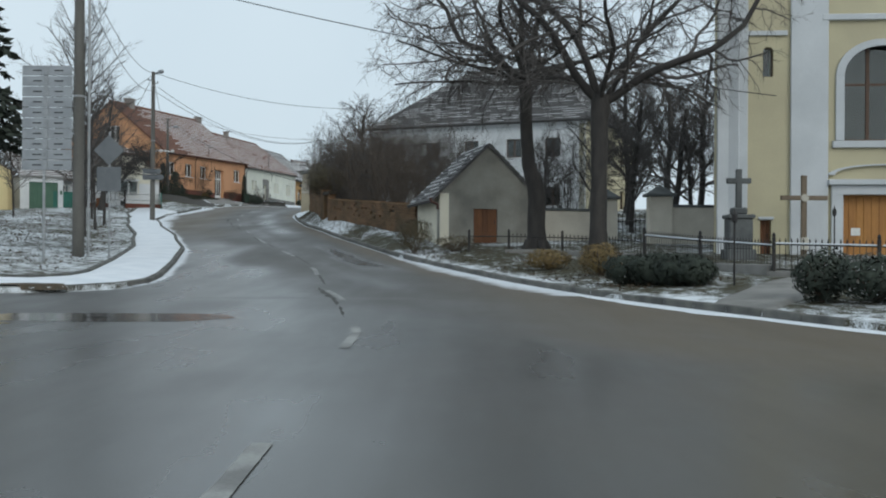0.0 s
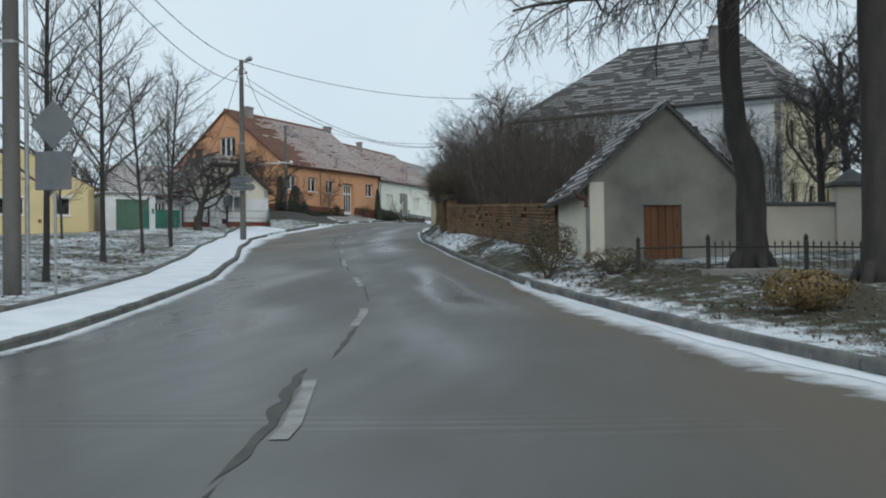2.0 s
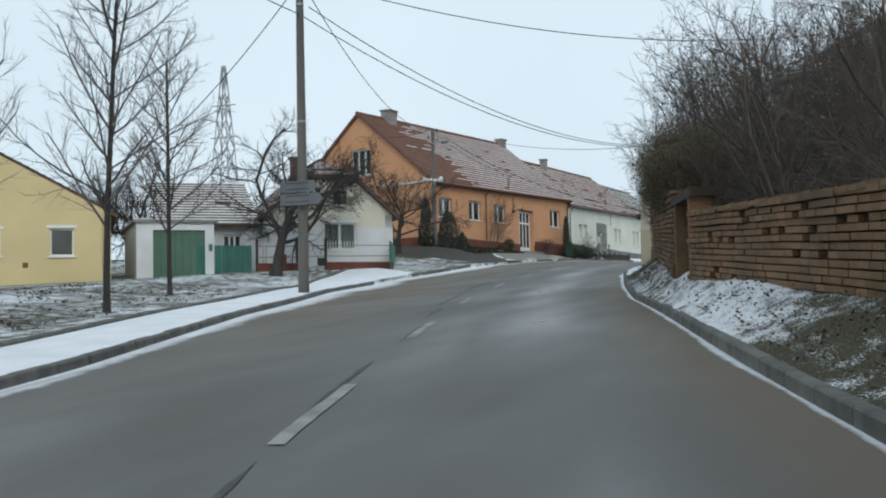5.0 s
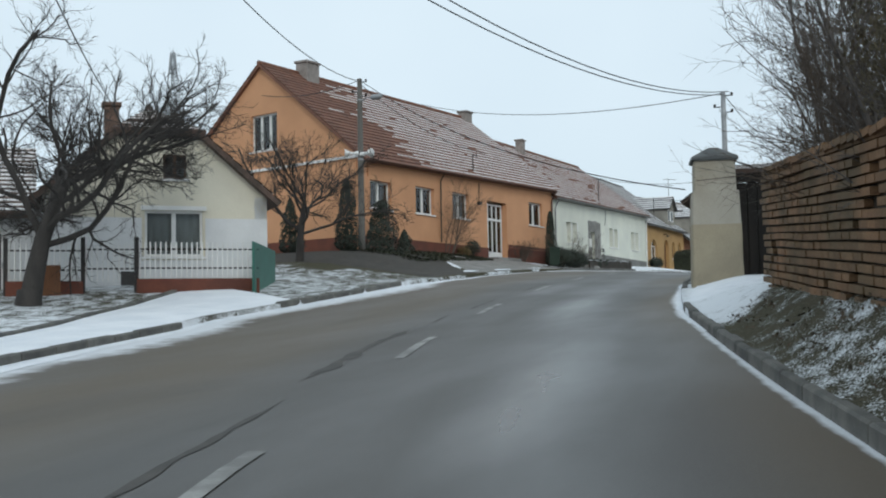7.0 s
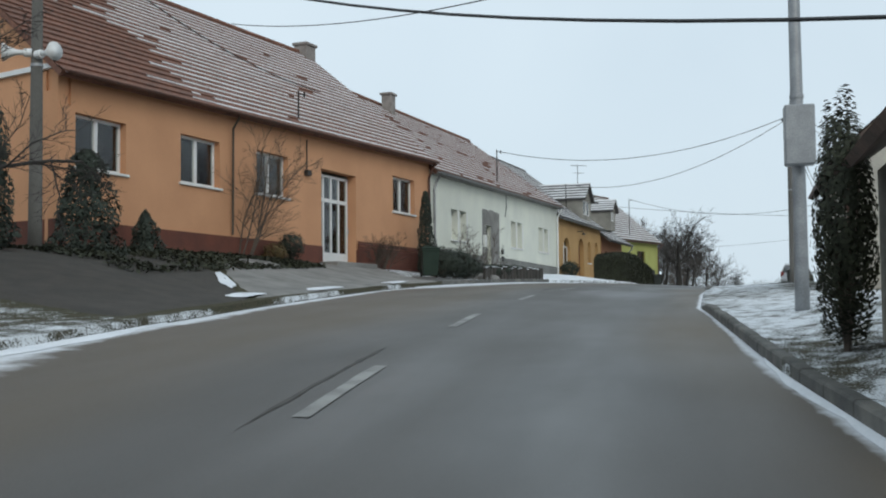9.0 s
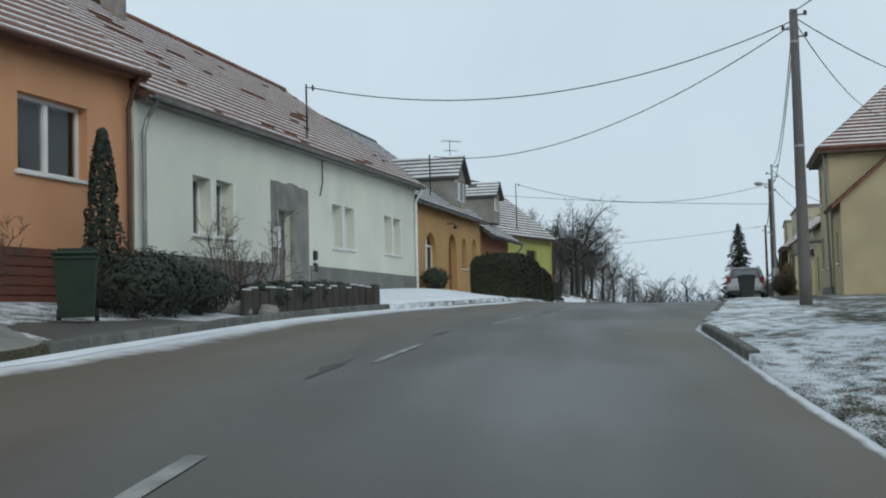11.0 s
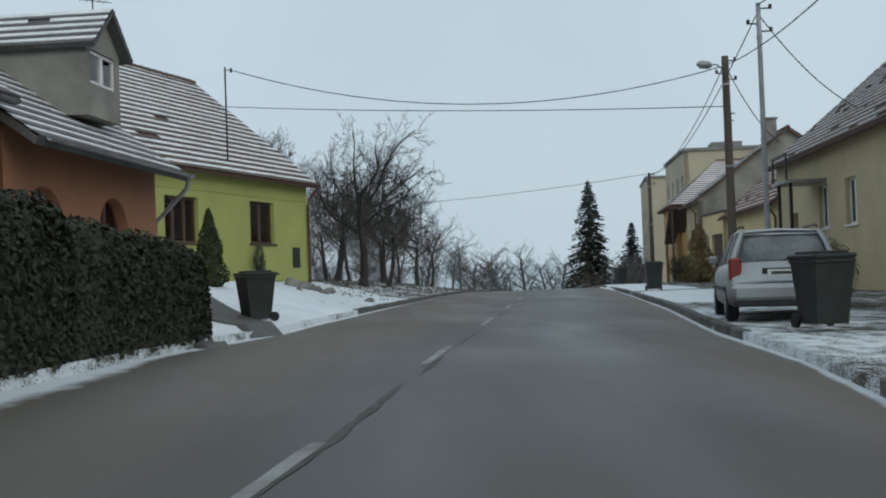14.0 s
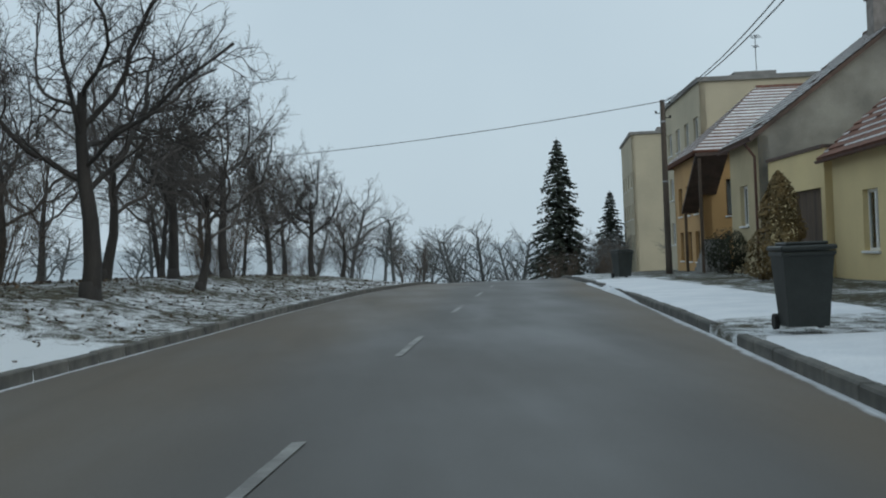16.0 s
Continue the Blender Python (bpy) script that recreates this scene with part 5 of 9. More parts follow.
# ---- right side: shed, brick wall, gateway ----
def shed():
    ob = thing("small_shed", "grey rendered shed with snow-flecked gable roof and brown door", "shed")
    a, b = (-0.13, 42.3), (3.6, 43.45)
    f = Face(a, b)
    v = Vector((-0.95, 4.9, 0))
    L = f.len
    zb, ze, zr = 0.9, 3.55, 5.4
    door = (1.35, 2.32, 1.45, 2.98)
    s = (zr - ze) / (L / 2)
    wall(ob, "wall", f, zb, zr, M["greyren"], [door], cuts=[(-s, 1.0, ze), (s, 1.0, ze + s * L)], label="weathered grey front wall")
    plank_door(ob, f, *door, 0.08, M["doorwood"], 5)
    slab_between(ob, "lintel", f, 1.3, 2.4, 2.985, 3.05, -0.02, -0.002, M["greyren"])
    pa, pb = f.a + v, Vector((b[0], b[1], 0)) + v
    wall(ob, "wall", Face((pa.x, pa.y), a), zb, ze, M["offwhite"], label="cream side wall")
    wall(ob, "wall", Face(b, (pb.x, pb.y)), zb, ze, M["greyren"])
    wall(ob, "wall", Face((pb.x, pb.y), (pa.x, pa.y)), zb, zr, M["greyren"], cuts=[(-s, 1.0, ze), (s, 1.0, ze + s * L)])
    vv = v.normalized()
    lift = 0.1
    for side in (-1, 1):
        ue = -0.45 if side < 0 else L + 0.3
        zz = ze - (0.45 if side < 0 else 0.3) * s + lift
        e0 = Vector(f.p(ue, zz)) - vv * 0.12
        e1 = Vector(f.p(ue, zz)) + v + vv * 0.1
        r0, r1 = Vector(f.p(L / 2, zr + lift)) - vv * 0.12, Vector(f.p(L / 2, zr + lift)) + v + vv * 0.1
        roof_slope(ob, e0, e1, r1, r0, M["greytile"], snow=0.12, course=0.28, seed=81 + side, thick=0.08)
    g = Build()
    e = Vector(f.p(-0.4, 3.35)) - vv * 0.1
    g.tube([e, e + Vector((0.05, -0.02, -0.12)), e + Vector((0.28, 0.03, -0.25)), e + Vector((0.28, 0.03, -0.42))], 0.055, 8)
    part("gutter_spout", g, M["brownpipe"], ob)
    return ob


def rectory():
    ob = thing("rectory", "large old house with hipped snow-dusted tile roof behind the trees", "house")
    a, b = (-5.0, 83.6), (9.6, 76.4)
    f = Face(a, b)
    L, D = f.len, 11.5
    zb, ze, zr = 2.5, 10.45, 15.2
    wins = [(u, u + 1.15, z, z + 1.3) for u in (1.2, 4.1, 7.2, 10.5, 13.4) for z in (4.6, 8.0)]
    wall(ob, "wall", f, zb, ze, M["whitewash"], wins)
    for w in wins:
        window(ob, f, *w, sashes=2, recess=0.15, mat=M["darkframe"], curtain=False)
    pb, pa = f.p(L, 0, D), f.p(0, 0, D)
    g = Face(b, pb[:2])
    sw = [(u, u + 1.1, z, z + 1.4) for u in (1.5, 4.8, 8.2) for z in (4.6, 8.0)]
    wall(ob, "wall", g, zb, ze, M["church"], sw)
    for w in sw:
        window(ob, g, *w, sashes=2, recess=0.15, mat=M["darkframe"], curtain=False)
    wall(ob, "wall", Face(pb[:2], pa[:2]), zb, ze, M["whitewash"])
    wall(ob, "wall", Face(pa[:2], a), zb, ze, M["whitewash"])
    slab_between(ob, "cornice", f, -0.2, L + 0.2, ze - 0.25, ze, -0.22, -0.003, M["whitewash"])
    o = 0.5
    e = [f.p(-o, ze, -o), f.p(L + o, ze, -o), f.p(L + o, ze, D + o), f.p(-o, ze, D + o)]
    r = [f.p(4.8, zr, D / 2), f.p(L - 4.0, zr, D / 2)]
    roof_slope(ob, e[0], e[1], r[1], r[0], M["greytile"], snow=0.07, seed=91)
    roof_slope(ob, e[1], e[2], r[1], Vector(r[1]) + Vector((0.01, 0, 0)), M["greytile"], snow=0.07, seed=92)
    roof_slope(ob, e[2], e[3], r[0], r[1], M["greytile"], snow=0.07, seed=93)
    roof_slope(ob, e[3], e[0], r[0], Vector(r[0]) + Vector((0.01, 0, 0)), M["greytile"], snow=0.07, seed=94)
    ridge_cap(ob, r[0], r[1], M["greytile"])
    c = f.p(11.0, 0, 4.8)
    chimney(ob, c[0], c[1], 14.0, 15.75, 0.75, 0.7, -26)
    return ob


def church():
    ob = thing("church", "baroque village church in yellow and white render", "church")
    a, b = (9.2, 37.6), (21.0, 36.5)
    f = Face(a, b)
    L = f.len
    zb, ze = 0.2, 17.0
    door = (4.12, 6.6, 0.9, 3.3)
    bigw = (4.15, 6.6, 5.1, 8.45, 1)
    smalld = (1.42, 1.78, 0.9, 2.45)
    slit = (1.48, 1.83, 7.25, 8.25, 1)
    wall(ob, "wall", f, zb, ze, M["church"], [door, bigw, smalld, slit], thick=0.7)
    window(ob, f, *bigw[:4], sashes=3, recess=0.3, mat=M["darkframe"], curtain=False, sill=False, transom=7.0)
    window(ob, f, *slit[:4], sashes=1, recess=0.2, mat=M["darkframe"], curtain=False, sill=False, bar=0.04)
    plank_door(ob, f, *door, 0.3, M["oakdoor"], 10, "wide oak church door")
    plank_door(ob, f, *smalld, 0.2, M["doorwood"], 3, "narrow brown side door")
    slab_between(ob, "notice", f, 4.45, 4.75, 1.95, 2.2, 0.27, 0.296, M["paper"], "white paper notice")
    # pilasters, frames and cornices stand proud of the wall
    for u0, u1 in ((-0.02, 0.98), (2.38, 3.6), (7.3, 8.5), (10.6, 11.6)):
        slab_between(ob, "pilaster", f, u0, u1, zb, 13.0, -0.14, -0.003, M["churchwhite"], bevel=0.02)
    for u0, u1, z0, z1, w in ((3.72, 4.1, 0.9, 3.3, 0.12), (6.62, 7.0, 0.9, 3.3, 0.12), (3.72, 7.0, 3.3, 3.62, 0.12), (3.6, 7.1, 3.62, 3.8, 0.28), (3.85, 4.13, 5.1, 7.3, 0.1), (6.62, 6.9, 5.1, 7.3, 0.1), (3.75, 7.0, 4.86, 5.09, 0.14), (0.8, 2.28, 8.62, 8.78, 0.1), (3.4, 7.35, 9.1, 9.3, 0.16), (1.35, 1.86, 2.46, 2.56, 0.08)):
        slab_between(ob, "moulding", f, u0, u1, z0, z1, -w, -0.003, M["churchwhite"], bevel=0.015)
    cu = 5.36
    for z0, r0, r1, hgt, w in ((3.95, 1.55, 1.75, 0.32, 0.16), (7.25, 1.23, 1.5, 1.0, 0.1)):
        g = Build()
        for k in range(20):
            t0, t1 = math.pi * k / 20, math.pi * (k + 1) / 20
            if True:
                p = lambda r, t, ww: f.p(cu - r * math.cos(t), z0 + hgt * r / r0 * math.sin(t) + (0.0), -ww)
                g.quad(p(r0, t0, w), p(r0, t1, w), p(r1, t1, w), p(r1, t0, w))
                g.quad(p(r1, t0, w), p(r1, t1, w), p(r1, t1, 0), p(r1, t0, 0))
                g.quad(p(r0, t0, w), p(r0, t1, w), p(r0, t1, 0), p(r0, t0, 0))
        part("arched_moulding", g, M["churchwhite"], ob)
    D = 18.0
    pa, pb = f.p(7.2, 0, D), f.p(L, 0, D)
    wall(ob, "wall", Face(pa[:2], a), zb, ze, M["churchwhite"], thick=0.7)
    wall(ob, "wall", Face(b, pb[:2]), zb, ze, M["church"], thick=0.7)
    wall(ob, "wall", Face(pb[:2], pa[:2]), zb, ze, M["church"], thick=0.7)
    slab_between(ob, "cornice", f, -0.3, L + 0.3, 13.0, 13.6, -0.4, -0.003, M["churchwhite"])
    for s in (0, 1):
        ue = -0.5 if s == 0 else L + 0.5
        roof_slope(ob, f.p(ue, ze, -0.4), f.p(ue + (7.2 if s == 0 else 0.0), ze, D), f.p(L / 2 + 3.6, ze + 6, D), f.p(L / 2, ze + 6, -0.4), M["oldtile"], snow=0.3, seed=95 + s)
    gb = Build()
    gb.poly([f.p(0, ze), f.p(L, ze), f.p(L / 2, ze + 5.8)])
    gb.poly([f.p(0, ze, 0.5), f.p(L, ze, 0.5), f.p(L / 2, ze + 5.8, 0.5)])
    part("gable", gb, M["church"], ob)
    return ob


shed(), rectory(), church()


def churchyard_wall():
    ob = thing("churchyard_wall", "old pale rendered churchyard wall with capped gate posts", "wall", kind="structure")
    runs = [((3.6, 44.3), (6.3, 45.4), 3.0), ((8.2, 43.1), (10.9, 43.2), 3.1)]
    for a, b, zt in runs:
        f = Face(a, b)
        slab_between(ob, "wall_run", f, 0, f.len, 0.6, zt, 0, 0.4, M["creamren"])
        slab_between(ob, "coping", f, -0.02, f.len + 0.02, zt, zt + 0.1, -0.08, 0.48, M["stone"], bevel=0.02)
    for x, y in ((6.6, 45.5), (8.35, 43.15)):
        b = Build()
        b.box((x - 0.45, y - 0.3, 0.6), (x + 0.45, y + 0.4, 3.5), bevel=0.03)
        p = part("gate_post", b, M["creamren"], ob)
        c = Build()
        c.box((x - 0.58, y - 0.43, 3.5), (x + 0.58, y + 0.53, 3.62), bevel=0.02)
        c.v += [(x - 0.5, y - 0.35, 3.62), (x + 0.5, y - 0.35, 3.62), (x + 0.5, y + 0.45, 3.62), (x - 0.5, y + 0.45, 3.62), (x, y + 0.05, 3.98)]
        n = len(c.v) - 5
        c.f += [(n, n + 1, n + 4), (n + 1, n + 2, n + 4), (n + 2, n + 3, n + 4), (n + 3, n, n + 4)]
        part("cap", c, M["stone"], p)
    g = Build()
    for k in range(7):
        x = 7.1 + k * 0.125
        y = 45.3 - (x - 7.1) * 2.2
        g.tube([(x, y, 1.0), (x, y, 2.9)], 0.014, 5)
    for z in (1.2, 2.6):
        g.tube([(7.05, 45.4, z), (7.9, 43.5, z)], 0.02, 5)
    part("gate", g, M["iron"], ob, "black iron bar gate")
    return ob


churchyard_wall()


def gateway_pillar():
    ob = thing("gate_pillar", "tall weathered pillar with pyramid cap beside a dark yard gate", "pillar")
    m = pose(-11.12, 92.3, 0.05, 0, 0, 8)
    for z0, z1, w0, w1, mat, label in ((4.2, 6.02, 0.62, 0.6, "dampren", "ochre damp-stained foot of the pillar"), (6.02, 6.85, 0.597, 0.57, "pillar", ""), (6.85, 7.62, 0.515, 0.505, "pillar", "")):
        b = Build()
        n = 6
        for k in range(n + 1):
            w = w0 + (w1 - w0) * k / n
            z = z0 + (z1 - z0) * k / n
            c = 0.04
            ring = [(-w + c, -w), (w - c, -w), (w, -w + c), (w, w - c), (w - c, w), (-w + c, w), (-w, w - c), (-w, -w + c)]
            b.v += [tuple(m @ Vector((x + 0.012 * noise.noise(Vector((x * 3, z * 2, 1))), y * 0.88, z))) for x, y in ring]
        for k in range(n):
            for j in range(8):
                a, c2 = k * 8 + j, k * 8 + (j + 1) % 8
                b.f.append((a, c2, c2 + 8, a + 8))
        b.f += [tuple(reversed(range(8))), tuple(n * 8 + j for j in range(8))]
        part("shaft", b, M[mat], ob, label)
    c = Build()
    c.box((-0.58, -0.52, 7.62), (0.58, 0.52, 7.72), m, bevel=0.03)
    n = len(c.v)
    c.v += [tuple(m @ Vector(q)) for q in ((-0.56, -0.5, 7.72), (0.56, -0.5, 7.72), (0.56, 0.5, 7.72), (-0.56, 0.5, 7.72), (-0.12, 0.0, 8.0), (0.12, 0.0, 8.0))]
    c.f += [(n, n + 1, n + 5, n + 4), (n + 1, n + 2, n + 5), (n + 2, n + 3, n + 4, n + 5), (n + 3, n, n + 4)]
    part("cap", c, M["stone"], ob)
    return ob


def yard_gate():
    ob = thing("yard_gate", "high dark wooden yard gate under a snowy tile roof", "gate")
    f = Face((-10.6, 93.0), (-3.6, 94.2))
    n = 28
    for k in range(n):
        b = Build()
        w = f.len / n
        b.box((k * w + 0.008, 0, 4.2), ((k + 1) * w - 0.008, 0.045, 7.2 + 0.015 * ((k * 7) % 3)), f.mat(0, 0), bevel=0.008)
        part("board", b, M["darkwood"], ob)
    slab_between(ob, "rail", f, 0, f.len, 4.9, 5.05, 0.046, 0.12, M["darkwood"])
    slab_between(ob, "rail", f, 0, f.len, 6.4, 6.55, 0.046, 0.12, M["darkwood"])
    slab_between(ob, "lintel", f, -0.2, f.len, 7.23, 7.45, -0.1, 0.2, M["darkwood"])
    slab_between(ob, "lining", f, 0, f.len, 4.2, 7.2, 0.125, 0.16, M["darkwood"])
    roof_slope(ob, f.p(-0.1, 7.5, -0.2), f.p(f.len, 7.5, -0.2), f.p(f.len, 7.72, 0.5), f.p(-0.1, 7.72, 0.5), M["oldtile"], snow=0.1, course=0.28, seed=3, thick=0.07)
    # the low wall along the road behind the pillar, under its own strip of tiles
    g = Face((-11.35, 98.0), (-11.55, 93.1))
    slab_between(ob, "side_wall", g, 0, g.len, 4.4, 6.75, 0.0, 0.3, M["paleren"])
    roof_slope(ob, g.p(-0.1, 6.72, -0.4), g.p(g.len + 0.6, 6.72, -0.4), g.p(g.len + 0.6, 7.55, 0.75), g.p(-0.1, 7.55, 0.75), M["oldtile"], snow=0.65, course=0.26, seed=4, thick=0.06)
    return ob


gateway_pillar(), yard_gate()


# ---- right side further up: houses and flats ----
def tall_house():
    ob = thing("tall_beige_house", "two-storey beige house with hipped tile roof", "house")
    a, b = (-0.9, 168.1), (-1.8, 162.2)
    f = Face(a, b)
    L, D = f.len, 9.0
    zb, ze = 6.2, 13.75
    wins = [(0.4, 1.5, 8.25, 9.85), (3.6, 4.7, 8.25, 9.85), (0.6, 1.6, 11.5, 13.0)]
    wall(ob, "wall", f, zb, ze, M["beige"], wins)
    for w in wins:
        window(ob, f, *w, sashes=2, recess=0.14, curtain=True)
    pa, pb = f.p(0, 0, D), f.p(L, 0, D)
    g = Face(b, pb[:2])
    sw = [(3.0, 4.3, 8.3, 9.9), (3.0, 4.3, 11.5, 13.0)]
    wall(ob, "wall", g, zb, ze, M["beige"], sw)
    for w in sw:
        window(ob, g, *w, sashes=2, recess=0.14)
    wall(ob, "wall", Face(pb[:2], pa[:2]), zb, ze, M["beige"])
    wall(ob, "wall", Face(pa[:2], a), zb, ze, M["beige"])
    o = 0.55
    e = [f.p(-o, ze, -o), f.p(L + o, ze, -o), f.p(L + o, ze, D + o), f.p(-o, ze, D + o)]
    r = [f.p(L / 2, 17.2, 3.2), f.p(L / 2, 17.2, D - 3.2)]
    roof_slope(ob, e[0], e[1], Vector(r[0]) + f.u * 0.01, r[0], M["tile"], snow=0.5, seed=101)
    roof_slope(ob, e[1], e[2], r[1], r[0], M["tile"], snow=0.5, seed=102)
    roof_slope(ob, e[2], e[3], Vector(r[1]) - f.u * 0.01, r[1], M["tile"], snow=0.5, seed=103)
    roof_slope(ob, e[3], e[0], r[0], r[1], M["tile"], snow=0.5, seed=104)
    slab_between(ob, "eaves_box", f, -0.45, L + 0.45, ze - 0.22, ze - 0.02, -0.45, D + 0.4, M["wood"])
    downpipe(ob, [f.p(L - 0.1, ze - 0.2, -0.2), f.p(L - 0.1, 6.9, -0.09)], M["zinc"])
    slab_between(ob, "plinth", f, 0, L, zb, 7.3, -0.04, -0.003, M["greyplinth"])
    # lower wing in front, with a sloping verge and a tiny bright rooflight
    h = Face((-1.75, 162.1), (-2.35, 158.2))
    hw = [(1.4, 2.5, 8.3, 9.7)]
    wall(ob, "wall", h, zb, 10.9, M["beige"], hw)
    window(ob, h, *hw[0], sashes=2, recess=0.12)
    hb = h.p(h.len, 0, 7.0)
    k = Face((-2.35, 158.2), hb[:2])
    wall(ob, "wall", k, zb, 14.4, M["beige"], [(2.5, 3.5, 9.6, 12.0)], cuts=[(-0.85, 1.0, 11.0), (0.85, 1.0, 11.0 + 0.85 * 7.0)])
    window(ob, k, 2.5, 3.5, 9.6, 12.0, sashes=2, recess=0.12)
    roof_slope(ob, h.p(h.len + 0.2, 10.75, -0.4), h.p(0, 10.75, -0.4), h.p(0, 14.1, 3.5), h.p(h.len + 0.2, 14.1, 3.5), M["tile"], snow=0.4, seed=105)
    roof_slope(ob, h.p(0, 10.75, 7.4), h.p(h.len + 0.2, 10.75, 7.4), h.p(h.len + 0.2, 14.1, 3.5), h.p(0, 14.1, 3.5), M["tile"], snow=0.4, seed=106)
    return ob


def low_house(name, label, a, b, depth, zb, ze, zr, mat, roofmat, wins, snow, seed, chims=(), sash=2, frame=None, verge=0.25, gmat=None):
    """A low house across the road: its front runs from the far end a to the near end b."""
    ob = thing(name, label, "house")
    f, rr = gable_house(ob, a, b, depth, zb, ze, zr, mat, roofmat, gmat=gmat, front=wins, seed=seed, snow=snow, verge=verge)
    for w in wins:
        if w[3] - w[2] > 1.8:
            plank_door(ob, f, *w[:4], 0.2, M["doorwood"], 5)
        else:
            window(ob, f, *w, sashes=sash, recess=0.14, mat=frame)
    gutter(ob, rr(0, -0.42, ze - 0.2), rr(f.len, -0.42, ze - 0.2), M["brownpipe"])
    downpipe(ob, [rr(f.len - 0.15, -0.4, ze - 0.25), rr(f.len - 0.15, -0.09, ze - 0.7), rr(f.len - 0.15, -0.09, zb + 0.9)], M["brownpipe"])
    for u, w, z in chims:
        p = rr(u, w, 0)
        chimney(ob, p[0], p[1], z - 2.4, z, 0.8, 0.6, 80)
    return ob, f, rr


tall_house()
hb, fb, rb = low_house("beige_house", "beige rendered house with dark tile roof and porch", (3.25, 188.2), (1.05, 172.0), 9.5, 6.2, 11.6, 15.6, M["beige"], M["oldtile"], [(6.2, 7.4, 8.9, 10.3), (9.4, 10.6, 8.9, 10.3), (2.2, 3.2, 7.3, 9.6)], 0.25, 111, [(3.5, 4.0, 16.2), (9.5, 4.4, 16.4)])
# the entrance canopy of the beige house on two posts
for u in (5.4, 7.1):
    slab_between(hb, "canopy_post", fb, u - 0.05, u + 0.05, 6.3, 10.4, -1.15, -1.05, M["iron"])
slab_between(hb, "canopy", fb, 5.2, 7.3, 10.4, 10.5, -1.3, -0.003, M["zinc"])
slab_between(hb, "canopy_rail", fb, 5.2, 7.3, 11.3, 11.36, -1.28, -1.22, M["iron"])
for u in (5.25, 7.25):
    slab_between(hb, "rail_post", fb, u - 0.03, u + 0.03, 10.5, 11.3, -1.28, -1.22, M["iron"])
hc, fc, rc = low_house("yellow_cottage", "pale yellow low house with bright red tile roof", (5.85, 203.0), (3.9, 190.0), 9.0, 6.2, 10.4, 14.2, M["yellow"], M["tile"], [(2.6, 3.8, 7.7, 9.25), (6.2, 7.4, 7.6, 9.2)], 0.24, 121)
hd, fd, rd = low_house("grey_gabled_house", "house with grey gable end and broad snowy tile roof", (6.65, 213.5), (6.0, 208.9), 10.5, 6.2, 11.55, 15.4, M["beige"], M["oldtile"], [(1.6, 2.8, 8.6, 10.0)], 0.55, 131, [(3.2, 4.6, 16.3)], gmat=M["greyren"])


def brick_house():
    """A hipped house across the end of the row; its eaves face down the street."""
    ob = thing("brick_house", "ochre brick house with snow-striped hipped tile roof", "house")
    f = Face((7.9, 220.6), (18.5, 218.9))
    L, D, zb, ze = f.len, 9.0, 6.0, 12.0
    fw = [(1.0, 2.1, 9.2, 10.8)]
    wall(ob, "wall", f, zb, ze, M["ochre"], fw)
    pa, pb = f.p(0, 0, D), f.p(L, 0, D)
    g = Face(pa[:2], (7.9, 220.6))
    gw = [(u, u + 1.2, z, z + 1.4) for u in (1.4, 4.0, 6.4) for z in (7.2, 9.4)]
    wall(ob, "wall", g, zb, ze, M["ochre"], gw)
    for face, ws in ((f, fw), (g, gw)):
        for w in ws:
            window(ob, face, *w, sashes=2, recess=0.14, mat=M["darkframe"])
    wall(ob, "wall", Face((18.5, 218.9), pb[:2]), zb, ze, M["ochre"])
    wall(ob, "wall", Face(pb[:2], pa[:2]), zb, ze, M["ochre"])
    o = 0.45
    e = [f.p(-o, ze, -o), f.p(L + o, ze, -o), f.p(L + o, ze, D + o), f.p(-o, ze, D + o)]
    r = [f.p(3.4, 15.3, D / 2), f.p(L - 3.4, 15.3, D / 2)]
    roof_slope(ob, e[0], e[1], r[1], r[0], M["tile"], snow=0.75, seed=141)
    roof_slope(ob, e[1], e[2], Vector(r[1]) + f.w * 0.01, r[1], M["tile"], snow=0.6, seed=142)
    roof_slope(ob, e[2], e[3], r[0], r[1], M["tile"], snow=0.6, seed=143)
    roof_slope(ob, e[3], e[0], r[0], Vector(r[0]) + f.w * 0.01, M["tile"], snow=0.7, seed=144)
    ridge_cap(ob, r[0], r[1], M["tile"])
    gutter(ob, f.p(-0.4, ze - 0.05, -0.5), f.p(L, ze - 0.05, -0.5), M["brownpipe"])
    return ob


brick_house()


def carriage_gateway():
    """The walled gateway between the yellow cottage and the grey gable."""
    ob = thing("yard_gateway", "pale yellow wall over a dark wooden yard gate between two houses", "gateway")
    f = Face((6.2, 208.6), (5.75, 203.3))
    gate = (2.4, 5.0, 6.4, 9.5)
    wall(ob, "wall", f, 6.2, 10.6, M["yellow"], [gate], thick=0.3)
    plank_door(ob, f, *gate, 0.12, M["wood"], 9, "dark plank yard gate")
    slab_between(ob, "coping", f, -0.03, f.len + 0.03, 10.603, 10.7, -0.06, 0.36, M["oldtile"])
    return ob


